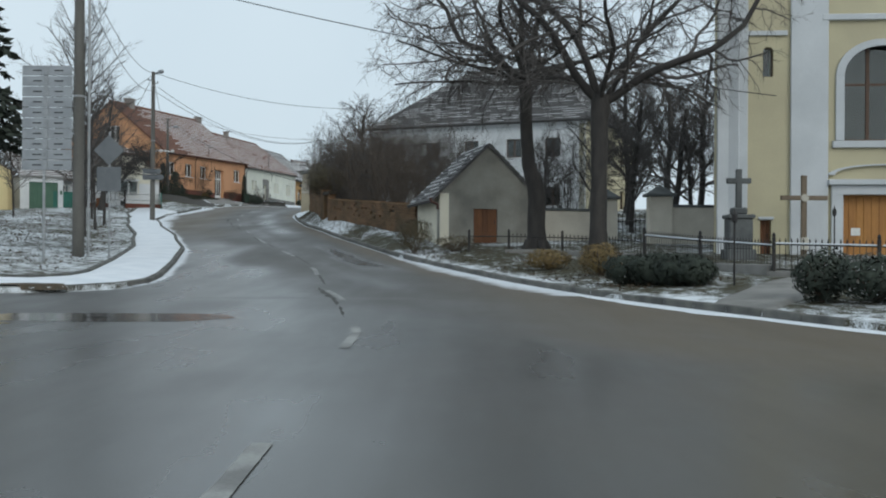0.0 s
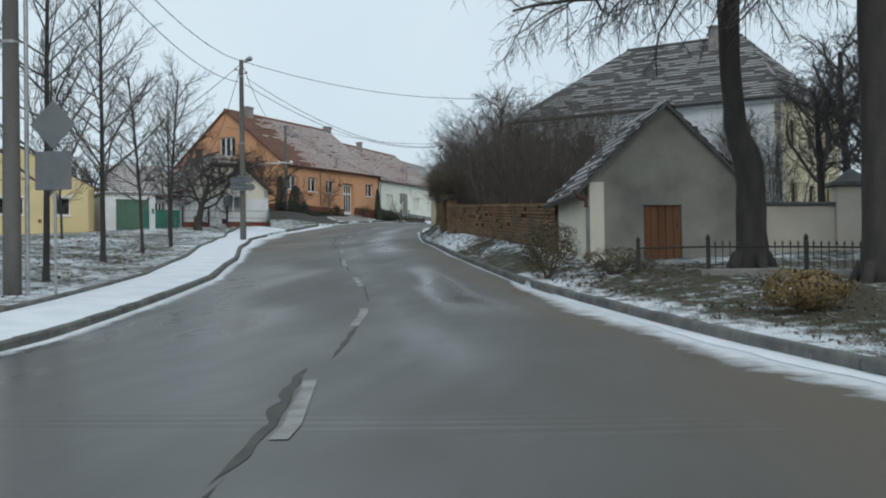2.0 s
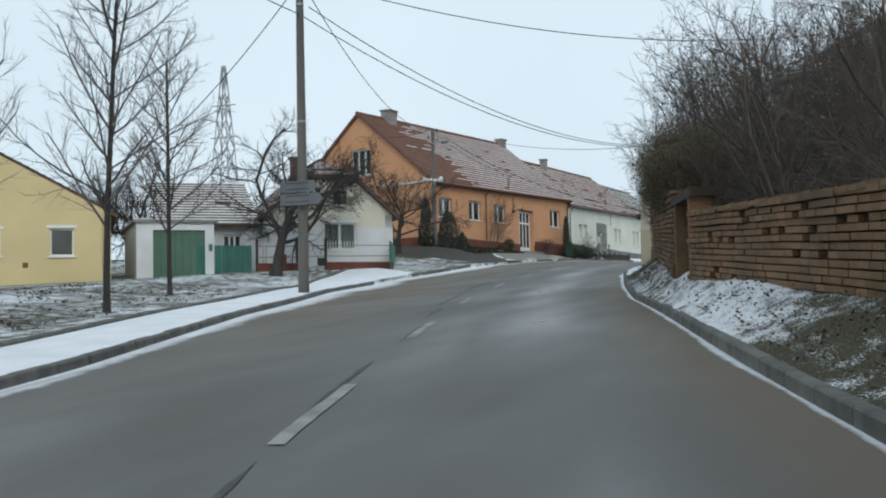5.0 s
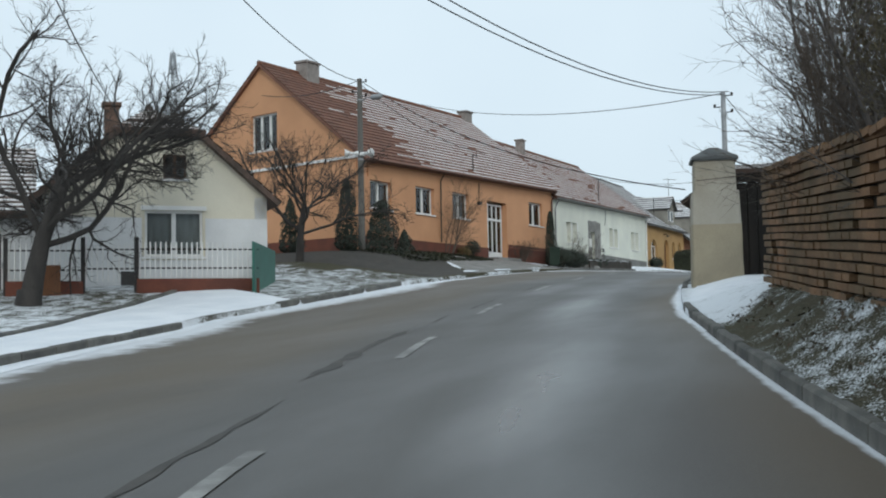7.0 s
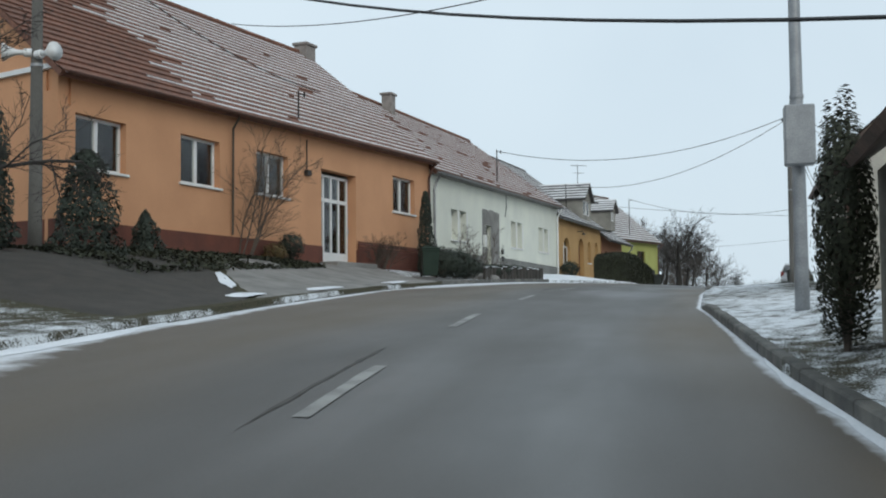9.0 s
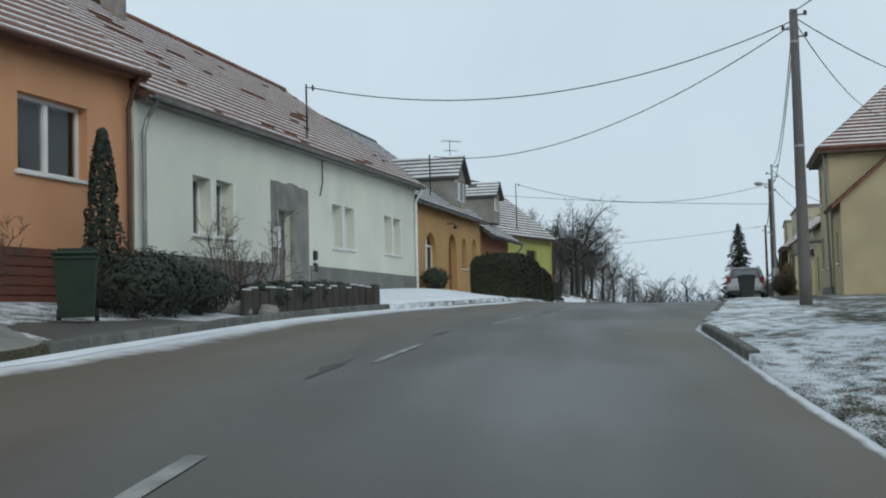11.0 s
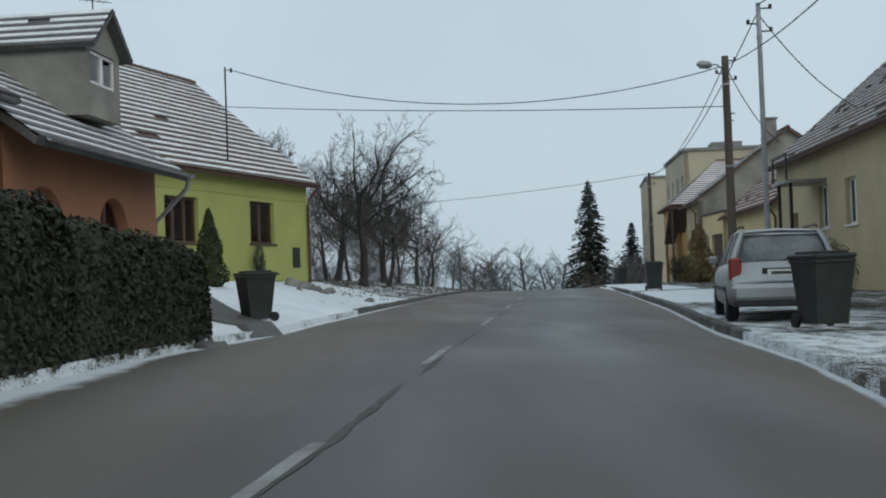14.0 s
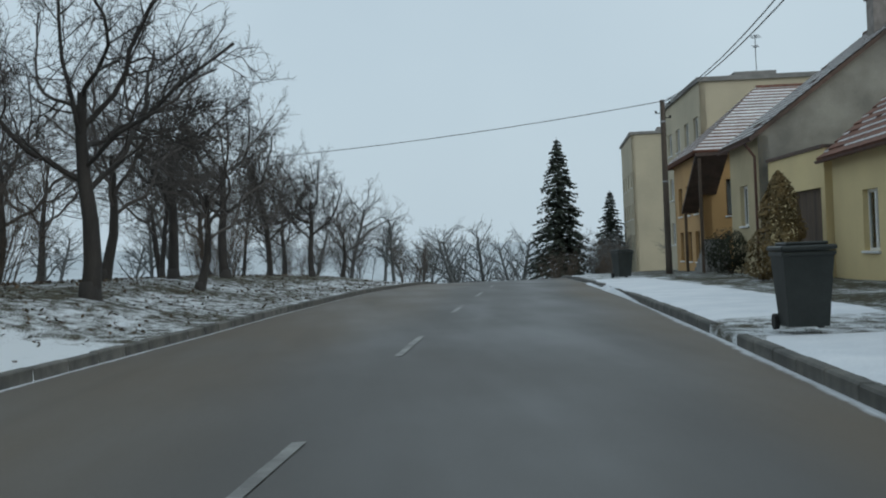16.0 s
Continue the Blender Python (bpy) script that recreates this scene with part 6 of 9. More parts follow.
def stair_porch():
    """The sloping roof over the outside stair of the brick house."""
    ob = thing("stair_porch", "sloping porch roof on posts over an outside stair", "porch")
    f = Face((8.75, 222.2), (7.9, 217.2))
    lo, hi = 9.4, 11.6
    b = Build()
    for u, z in ((0.0, lo), (f.len, hi)):
        b.v += [f.p(u, z, -1.3), f.p(u, z, 0.0), f.p(u, z + 0.14, 0.0), f.p(u, z + 0.14, -1.3)]
    b.f = [(0, 1, 2, 3), (4, 7, 6, 5)] + [(i, (i + 1) % 4, (i + 1) % 4 + 4, i + 4) for i in range(4)]
    part("porch_roof", b, M["oldtile"], ob)
    for u in (0.15, f.len - 0.15):
        slab_between(ob, "post", f, u - 0.06, u + 0.06, 6.2, lo + (hi - lo) * u / f.len, -1.2, -1.08, M["wood"])
    n = 9
    for k in range(n):
        slab_between(ob, "step", f, 0.3 + k * 0.5, 0.8 + k * 0.5, 6.2, 6.6 + k * 0.2, -1.0, -0.05, M["concrete"])
    return ob


carriage_gateway(), stair_porch()


def flats(name, label, a, b, depth, z0, z1, seed):
    """A flat-roofed block of flats with rows of windows."""
    ob = thing(name, label, "apartment building")
    f = Face(a, b)
    rows, n = 3, max(3, int(f.len / 3.2))
    sp = f.len / n
    wins = [(k * sp + sp * 0.3, k * sp + sp * 0.3 + 1.5, z0 + 1.6 + r * 2.9, z0 + 3.0 + r * 2.9) for k in range(n) for r in range(rows)]
    wall(ob, "wall", f, z0 - 2, z1, M["flat"], wins)
    pa, pb = f.p(0, 0, depth), f.p(f.len, 0, depth)
    g = Face(b, pb[:2])
    sw = [(depth * 0.3, depth * 0.3 + 1.2, z0 + 1.6 + r * 2.9, z0 + 3.0 + r * 2.9) for r in range(rows)]
    wall(ob, "wall", g, z0 - 2, z1, M["flat"], sw)
    for face, ws in ((f, wins), (g, sw)):
        for w in ws:
            window(ob, face, *w, sashes=2, recess=0.12, curtain=False)
    wall(ob, "wall", Face(pb[:2], pa[:2]), z0 - 2, z1, M["flat"])
    wall(ob, "wall", Face(pa[:2], a), z0 - 2, z1, M["flat"])
    slab_between(ob, "roof", f, -0.15, f.len + 0.15, z1, z1 + 0.25, -0.15, depth + 0.15, M["concrete"])
    slab_between(ob, "stair_head", f, f.len * 0.45, f.len * 0.45 + 2.2, z1 + 0.25, z1 + 1.2, 3.0, 5.5, M["concrete"])
    return ob


flats("block_of_flats", "beige three-storey block of flats with flat roof", (14.0, 246.5), (12.2, 233.6), 11.5, 6.4, 17.0, 1)
flats("block_of_flats", "further beige flat-roofed block of flats", (21.4, 288.0), (18.7, 273.5), 11.5, 6.0, 18.2, 2)


def far_roof_house():
    """The house past the yard gate, of which its tiled corner shows."""
    ob, f, rr = low_house("yard_house", "old house with snowy tile roof beyond the pillar", (-8.6, 124.0), (-9.2, 114.0), 8.0, 4.8, 9.2, 12.6, M["paleren"], M["oldtile"], [(2.0, 3.2, 6.6, 8.0), (6.0, 7.2, 6.6, 8.0)], 0.65, 151)
    return ob


far_roof_house()


# ---- pavement, kerbs, snow along the road, paint and tar ----
def on_land(x, y, dz=0.0):
    return (x, y, land(x, y) + dz)


PAVE_OUT = [(-45, 23.25), (-22, 23.5), (-13, 23.85), (-10, 24.25), (-8.55, 24.95), (-7.75, 26.2)] + [(left_edge(y) - 0.12, y) for y in range(28, 90, 2)]
PAVE_IN = [(-45, 26.2), (-22, 26.3), (-13, 26.5), (-11.0, 26.85), (-10.1, 27.5), (-9.55, 28.6)] + [(left_edge(y) - (1.95 if y < 78 else 1.95 + 0.16 * (y - 78)), y) for y in range(30, 92, 2)]


def make_pavement():
    b = Build()
    n = 7
    pts = []
    for (xo, yo), (xi, yi) in zip(PAVE_OUT, PAVE_IN):
        row = []
        zo, zi = land(xo - 0.05, yo) + 0.005, land(xi, yi) + 0.03
        for k in range(n):
            t = k / (n - 1)
            x, y = xo + (xi - xo) * t, yo + (yi - yo) * t
            row.append((x, y, zo + (zi - zo) * t + 0.035 * math.sin(math.pi * t) + 0.012 * noise.noise(Vector((x, y, 2)))))
        pts.append(row)
    for row in pts:
        b.v += row
    for j in range(len(pts) - 1):
        for i in range(n - 1):
            a = j * n + i
            b.f.append((a, a + 1, a + n + 1, a + n))
    return tagged(part("pavement", b, M["snow"], smooth=True), "pavement under an unbroken sheet of fresh snow", "pavement", kind="structure")


make_pavement()
kerb_run("kerb_outer", [(x + 0.1, y - 0.02) for x, y in PAVE_OUT if y < 84], lambda x, y: land(left_edge(y) - 0.01, y) + 0.02 if y > 26 else land(x - 0.3, y) + 0.02, "dark damp concrete kerb beside the snowy pavement")
kerb_run("kerb_inner", PAVE_IN[:-1], lambda x, y: land(x, y) + 0.1, "low concrete edging between pavement and green")


def edge_line(side, y0, y1, off=0.0, step=2.0):
    ys = list(np.arange(y0, y1, step)) + [y1]
    e = left_edge if side < 0 else right_edge
    return [(e(y) + side * (0.06 + off), float(y)) for y in ys]


for y0, y1 in ((87.0, 95.4), (97.0, 119.6), (120.9, 136.6), (137.0, 152.2), (177.3, 255.0)):
    kerb_run("kerb_left", edge_line(-1, y0, y1), lambda x, y: land(left_edge(y) - 0.01, y) + (-0.085 if 96 < y < 120 or 136.8 < y < 153 else 0.04), "damp concrete kerb along the road")
for y0, y1 in ((17.0, 86.0), (92.4, 109.5), (122.5, 129.5), (137.3, 155.6), (161.5, 186.4), (188.2, 250.0)):
    kerb_run("kerb_right", edge_line(1, y0, y1), lambda x, y: land(right_edge(y) + 0.01, y) + 0.03, "damp concrete kerb along the road")


def road_snow(side, y0, y1, width, seed):
    e = left_edge if side < 0 else right_edge
    ys = np.arange(y0, y1, 0.4)
    ob = strip("roadside_snow", M["snow"], ys, lambda y: e(y) - side * (width * (0.75 + 0.5 * noise.noise(Vector((y * 0.22, seed, 3)))) * smooth01((y - y0) / 3) * smooth01((y1 - y) / 3) + 0.01), lambda y: e(y) - side * 0.02, 0.02, ragged=0.11, seed=seed)
    return tagged(ob, "ragged strip of slushy snow left along the kerb", "snow", kind="stuff")


for k, (side, y0, y1, w) in enumerate(((-1, 26.5, 58, 0.22), (-1, 56, 92, 0.45), (-1, 84, 101, 0.4), (-1, 117, 141, 0.4), (1, 13, 27, 0.55), (1, 22, 38, 0.3), (1, 80, 99, 0.14))):
    road_snow(side, y0, y1, w, k * 3.7)

MID_Y = [0, 6.5, 15.7, 23.2, 26, 34, 41.4, 50, 59.2, 69.7, 79, 87, 98, 105, 115, 122, 126, 131, 134.5, 140, 143, 149.5, 153, 161.9, 171.6, 180.8, 190.9, 201.6, 217, 240]
MID_X = [-1.1, -1.15, -1.2, -2.1, -2.7, -3.9, -5.6, -8.0, -10.3, -12.7, -14.5, -15.6, -16.45, -16.85, -17.05, -16.95, -16.7, -16.1, -15.55, -14.65, -14.15, -13.1, -12.5, -11.15, -9.6, -8.1, -6.5, -4.7, -2.0, 2.0]


def mid(y):
    return lerp_table(MID_Y, MID_X, y)


markings = thing("centre_line", "worn white dashes of the centre line", "road marking", kind="structure")
dashes = [5.6, 15.1, 24.2, 33.2, 42.3, 51.0, 59.4, 68.7, 78.2, 86.6, 95.2, 103.8, 113.4, 122.9, 132.5, 141.4, 151.2, 160.1, 169.9, 179.2, 188.6, 198.5, 207.8, 217.0]
for yc in dashes:
    ys = np.arange(yc - 1.6, yc + 1.61, 0.2)
    half = 0.07 if yc < 118 else 0.052  # worn narrower past the white house
    strip("dash", M["paint"], ys, lambda y: mid(y) - half, lambda y: mid(y) + half, 0.009, parent=markings, ragged=0.015, seed=yc)
seams = thing("tar_seams", "dark bitumen seams and broken edges along the middle of the road", "road repair", kind="structure")
SEAMS = ((18.5, 21.5, -0.1, 0.1), (21.0, 27.0, -0.15, 0.2), (27.5, 33.0, 0.05, 0.13), (36.0, 41.0, 0.1, 0.1), (40.5, 43.0, 0.0, 0.14), (46, 49, 0.0, 0.14), (51, 55, -0.1, 0.16), (57, 60.5, -0.1, 0.12), (62.0, 65.5, -0.3, 0.26), (66.0, 72.9, -0.5, 0.13), (74.2, 81.5, -0.72, 0.28), (82.5, 85.0, -0.6, 0.1), (86, 90, -0.4, 0.12), (93, 99, -0.3, 0.12), (119, 122, -0.35, 0.2), (126.4, 128.5, -0.25, 0.3), (135.2, 139.5, 0.0, 0.16), (137.5, 139.5, -0.2, 0.26), (144.5, 149.0, 0.02, 0.1), (150.0, 156.5, 0.05, 0.17), (157, 160, 0.1, 0.12), (162, 166, 0.1, 0.12), (172.0, 176, 0.1, 0.08))
for k, (y0, y1, off, w) in enumerate(SEAMS):
    ys = np.arange(y0, y1, 0.15)
    taper = lambda y: smooth01((y - y0) / 1.2) * smooth01((y1 - y) / 1.2)
    strip("tar_seam", M["tar"], ys, lambda y: mid(y) + off - 0.42 * w * taper(y) * (0.35 + abs(noise.noise(Vector((y * 0.9, k, 1)))) * 1.6), lambda y: mid(y) + off + 0.42 * w * taper(y) * (0.35 + abs(noise.noise(Vector((y * 0.8, k, 7)))) * 1.6), 0.006, parent=seams, ragged=0.02, seed=k + 20)


def pool(name, mat, cx, cy, rx, ry, seed, lift=0.012, label="", category="puddle", parent=None, turn=0.0, dome=0.0):
    """A flat patch with a wandering rim on the road."""
    b = Build()
    n = 36
    pts = []
    for k in range(n):
        a = 2 * math.pi * k / n
        r = 1 + 0.35 * noise.noise(Vector((math.cos(a) * 1.6, math.sin(a) * 1.6, seed)))
        du, dv = rx * r * math.cos(a), ry * r * math.sin(a)
        x, y = cx + du * math.cos(turn) - dv * math.sin(turn), cy + du * math.sin(turn) + dv * math.cos(turn)
        pts.append((x, y, rise(y) + cross_fall(x, y) + lift if left_edge(y) <= x <= right_edge(y) else land(x, y) + lift))
    rings = 10
    for j in range(1, rings + 1):
        for px, py, _ in pts:
            x, y = cx + (px - cx) * j / rings, cy + (py - cy) * j / rings
            b.v.append((x, y, (rise(y) + cross_fall(x, y) if left_edge(y) <= x <= right_edge(y) else land(x, y)) + lift + dome * (1 - (j / rings) ** 2)))
    b.f = [tuple(range(n))] + [(j * n + k, j * n + (k + 1) % n, (j + 1) * n + (k + 1) % n, (j + 1) * n + k) for j in range(rings - 1) for k in range(n)]
    ob = part(name, b, mat, parent, smooth=True)
    return tagged(ob, label, category, kind="structure")


pool("puddle", M["puddle"], -5.6, 18.2, 2.4, 0.9, 1, 0.004, label="shallow puddle at the mouth of the side street")
pool("puddle", M["puddle"], -9.0, 16.6, 2.2, 1.0, 2, 0.004, label="shallow puddle at the mouth of the side street")
pool("melt_patch", M["leaf"], -9.2, 24.75, 0.75, 0.35, 9, 0.06, "bare dark patch melted in the snow of the pavement", "bare patch")


# driveways and bare yards beside the road
def apron(name, mat, corners, lift, label, category="driveway", n=16):
    b = Build()
    c = [Vector((x, y, 0)) for x, y in corners]
    for j in range(n + 1):
        for i in range(n + 1):
            p = c[0].lerp(c[1], i / n).lerp(c[3].lerp(c[2], i / n), j / n)
            rim = i in (0, n) or j in (0, n)
            b.v.append((p.x, p.y, land(p.x, p.y) + (-0.015 if rim else lift)))
    for j in range(n):
        for i in range(n):
            a = j * (n + 1) + i
            b.f.append((a, a + 1, a + n + 2, a + n + 1))
    return tagged(part(name, b, mat, smooth=True), label, category, kind="structure")


apron("driveway", M["concrete"], [(-21.15, 105.7), (-20.78, 121.4), (-23.9, 125.0), (-25.5, 113.3)], 0.05, "pale concrete slope up to the house door")
for k, (x, y, w, h) in enumerate(((-21.5, 106.0, 0.25, 0.9), (-22.9, 108.4, 0.16, 1.3), (-21.35, 110.5, 0.2, 1.6), (-21.3, 117.0, 0.25, 1.8))):
    pool("snow_patch", M["snow"], x, y, w, h, 60 + k, 0.04, "thin streak of snow left on the concrete", "snow", turn=0.5 if k == 1 else 0.02, dome=0.03)
apron("flower_bed", M["soil"], [(-21.0, 100.4), (-21.1, 105.5), (-25.6, 113.0), (-30.0, 101.0)], 0.04, "bare dark sloping flower bed before the orange house", "flower bed")
apron("driveway", M["snow"], [(-14.85, 165.0), (-12.95, 177.2), (-16.5, 180.5), (-18.0, 171.5)], 0.1, "driveway under smooth fresh snow")
apron("driveway", M["snow"], [(-11.3, 85.6), (-11.75, 92.4), (-9.4, 92.6), (-10.0, 88.4)], 0.045, "snow-covered entrance to the yard")
apron("driveway_track", M["asphalt"], [(-14.5, 166.1), (-14.0, 167.5), (-16.4, 172.9), (-17.2, 169.2)], 0.135, "bare wheel track across the snowy driveway")
apron("driveway_track", M["asphalt"], [(-14.75, 162.6), (-14.55, 163.7), (-15.6, 164.4), (-15.9, 163.2)], 0.06, "bare wheel track beside the hedge")
apron("driveway", M["asphalt"], [(-20.78, 121.4), (-20.5, 126.4), (-21.2, 126.5), (-22.3, 122.8)], 0.05, "bare damp asphalt apron before the bin")
apron("pavement_right", M["snow"], [(-4.9, 173.0), (-2.9, 186.2), (0.2, 185.5), (-1.9, 172.0)], 0.04, "pavement under smooth fresh snow", "pavement")
apron("pavement_right", M["snow"], [(-2.5, 188.6), (1.2, 215.0), (3.4, 214.5), (0.2, 188.0)], 0.04, "pavement under smooth fresh snow", "pavement")
apron("pavement_left", M["snow"], [(-19.3, 136.9), (-16.2, 152.6), (-20.2, 153.6), (-21.7, 138.2)], 0.05, "narrow pavement under trodden snow", "pavement")
apron("earth_strip", M["soil"], [(right_edge(144) + 2.1, 144), (right_edge(160) + 1.9, 160), (right_edge(160) + 3.3, 160), (right_edge(144) + 3.6, 144)], 0.05, "bare dark earth strip before the tall house", "flower bed")
apron("church_path", M["concrete"], [(5.6, 18.9), (4.9, 20.6), (8.2, 26.5), (9.4, 25.6)], 0.06, "asphalt path to the churchyard railing", "path")


# ---- poles, cables, signs ----
def pole(x, y, top, r0=0.17, r1=0.11, mat=None, label="grey concrete power pole with insulators", base=None, cross=True):
    ob = thing("power_pole", label, "utility pole", "power poles")
    z0 = land(x, y) - 0.3 if base is None else base
    b = Build()
    n = 8
    b.tube([(x, y, z0 + (top - z0) * k / n) for k in range(n + 1)], [r0 + (r1 - r0) * k / n for k in range(n + 1)], 12)
    part("shaft", b, mat or M["pole"], ob, smooth=True)
    if cross:
        for z, s in ((top - 0.15, 1), (top - 0.55, -1), (top - 0.75, 1)):
            g = Build()
            g.tube([(x, y, z), (x + 0.32 * s, y - 0.05, z)], 0.02, 6)
            g.tube([(x + 0.3 * s, y - 0.05, z - 0.02), (x + 0.3 * s, y - 0.05, z + 0.1)], 0.045, 8)
            part("insulator", g, M["iron"], ob)
    for z in (top - 0.9, z0 + (top - z0) * 0.55):
        g = Build()
        rr = r0 + (r1 - r0) * (z - z0) / (top - z0) + 0.012
        g.tube([(x, y, z - 0.03), (x, y, z + 0.03)], rr, 12)
        part("band", g, M["steel"], ob)
    return ob


P1, P2, P3, PR, PV, PU, PS, PT = (-12.1, 37.1, 11.0), (-19.0, 73.1, 13.0), (-26.3, 106.6, 13.95), (-11.45, 104.4, 11.8), (-8.1, 139.3, 14.6), (-2.1, 174.2, 14.6), (-1.0, 180.6, 14.45), (5.7, 218.7, 14.1)
pole(*P1, 0.2, 0.15)
pole(*P2)
pole(*P3, 0.15, 0.1, label="grey concrete pole with loudspeakers and street lamp")
pole(*PR, 0.12, 0.085, mat=M["steel"], label="slim grey steel pole with a meter box")
pole(*PV)
pole(*PU, 0.08, 0.06, mat=M["steel"], label="slim grey steel pole on a pale concrete foot")
pole(*PS, 0.15, 0.11, mat=M["woodpole"], label="dark wooden pole with a street lamp")
pole(*PT, 0.14, 0.1, mat=M["woodpole"], label="dark wooden pole beside the flats")
extra = thing("conduit", "thin grey steel pipe beside the concrete pole", "pipe")
b = Build()
b.tube([on_land(-11.78, 37.15, -0.2), (-11.78, 37.15, 10.6)], 0.05, 8)
part("tube", b, M["steel"], extra)
foot = Build()
foot.tube([on_land(-2.1, 174.2, -0.1), (-2.1, 174.2, 8.5), (-2.1, 174.2, 8.6)], [0.17, 0.17, 0.14], 12)
tagged(part("pole_foot", foot, M["paleren"]), "pale round concrete foot of a steel pole", "pole foot")
box = Build()
box.box((-11.68, 104.0, 7.6), (-11.22, 104.3, 8.55), bevel=0.02)
tagged(part("meter_box", box, M["steel"]), "grey metal box clamped to the slim pole", "box")


def street_lamp(x, y, z, dx, dy, label):
    ob = thing("street_lamp", label, "street lamp", "street lamps")
    b = Build()
    b.tube([(x, y, z), (x + dx * 0.5, y + dy * 0.5, z + 0.12), (x + dx, y + dy, z + 0.1)], 0.025, 6)
    part("arm", b, M["steel"], ob)
    g = Build()
    e = Vector((x + dx, y + dy, z + 0.08))
    d = Vector((dx, dy, 0)).normalized()
    g.tube([e, e + d * 0.12, e + d * 0.45, e + d * 0.6], [0.05, 0.12, 0.13, 0.05], 10)
    part("head", g, M["steel"], ob, smooth=True)
    return ob


street_lamp(P3[0] + 0.1, P3[1], 13.0, 0.45, -0.15, "grey street lamp on the pole by the orange house")
street_lamp(P2[0] + 0.1, P2[1], 12.85, 0.3, -0.3, "small grey street lamp at the pole top")
street_lamp(PS[0] - 0.1, PS[1], 14.05, -0.4, -0.2, "grey street lamp on the wooden pole")


def loudspeaker(x, y, z, dx, dy):
    ob = thing("loudspeaker", "pale horn loudspeaker on a pole", "loudspeaker", "loudspeakers")
    p, d = Vector((x, y, z)), Vector((dx, dy, 0)).normalized()
    b = Build()
    b.tube([p, p + d * 0.15, p + d * 0.3, p + d * 0.42], [0.05, 0.06, 0.12, 0.2], 12)
    part("horn", b, M["frame"], ob, smooth=True)
    g = Build()
    g.tube([p - d * 0.16, p], [0.09, 0.09], 10)
    part("driver", g, M["frame"], ob)


loudspeaker(P3[0] + 0.2, P3[1] - 0.15, 10.75, 1, -0.4)
loudspeaker(P3[0] - 0.2, P3[1] - 0.15, 10.8, -1, -0.4)


def cable(a, c, sag, r=0.016, label="black overhead cable between poles"):
    ob_pts = []
    a, c = Vector(a), Vector(c)
    n = 20
    for k in range(n + 1):
        t = k / n
        p = a.lerp(c, t)
        p.z -= sag * 4 * t * (1 - t)
        ob_pts.append(p)
    b = Build()
    b.tube(ob_pts, r, 5)
    return tagged(part("cable", b, M["cable"]), label, "cable", "overhead cables")


def tip(p, dz=-0.05, dx=0.0):
    return (p[0] + dx, p[1], p[2] + dz)


MW, MG, MO = (-21.83, 140.9, 13.38), (-17.0, 183.6, 15.0), (-19.95, 157.6, 13.5)
for a, c, sag in ((tip(P1), tip(P2), 0.9), (tip(P1, -0.6), tip(P2, -1.2), 1.1), (tip(P2), (-3.8, 84.0, 12.2), 0.9), (tip(P2), tip(P3, -0.1), 1.3), (tip(P2, -1.2), tip(PR, -0.1), 1.5), (tip(P2, -1.0, 0.3), tip(PR, 0.0, 0.2), 1.6), (tip(P3), (-11.9, 93.0, 7.1), 0.75), ((-30.0, 126.0, 16.6), tip(PR), 0.7), (tip(P3), (-33.0, 111.0, 14.6), 0.3), (tip(P3, -0.2), (-24.5, 120.0, 12.5), 0.5), (tip(P2, -0.2), (-33, 84, 9.0), 0.6), (tip(P2, -0.2), (-28.0, 92.0, 9.8), 0.7), (tip(P1, -1.0), (-40, 40, 10.5), 0.8), (tip(P1, -0.4), (-40, 30, 12.5), 0.8), (tip(P1), (11.0, 37.0, 6.55), 0.45),
                   (tip(PR), tip(PV), 1.0), (tip(PV, -0.3), MW, 1.1), (tip(PV, -0.4), MO, 1.2), (tip(PV), tip(PU), 1.2), (tip(PV, -0.5), tip(PS, -0.3), 1.3), (tip(PV, -0.2), (3.5, 150.0, 13.5), 0.8), (tip(PV, -0.3), (1.0, 163.5, 15.5), 0.5), (tip(PS, -0.3), MG, 1.2), (tip(PS, -1.6), (-27.0, 200.0, 17.0), 0.35), (tip(PS, -0.2), tip(PT), 0.9), (tip(PU, -0.2), tip(PT, -0.1), 1.1), (tip(PT), (-26, 236, 13.6), 0.7), (tip(PU, -0.3), (2.3, 178.5, 12.4), 0.3), (tip(PS, -0.3), (2.8, 186.5, 12.3), 0.3)):
    cable(a, c, sag)


def direction_board():
    ob = thing("direction_board", "tall grey board of ten plates on a post, seen from behind", "signboard")
    x, y = -11.78, 33.2
    b = Build()
    b.tube([on_land(x - 0.1, y + 0.08, -0.3), (x - 0.1, y + 0.08, 6.75)], 0.045, 8)
    part("post", b, M["steel"], ob)
    for k in range(10):
        z = 3.68 + k * 0.312
        g = Build()
        g.box((x - 0.74, y, z), (x + 0.74, y + 0.03, z + 0.295), bevel=0.01)
        p = part("plate", g, M["signback"], ob)
        for u in (-0.42, 0.22):
            t = Build()
            t.box((x + u, y - 0.014, z + 0.13), (x + u + 0.26, y - 0.002, z + 0.165))
            part("clip", t, M["bars"], p)
        t = Build()
        t.box((x - 0.09, y - 0.03, z + 0.004), (x + 0.03, y - 0.004, z + 0.291))
        part("rail", t, M["steel"], p)
    return ob


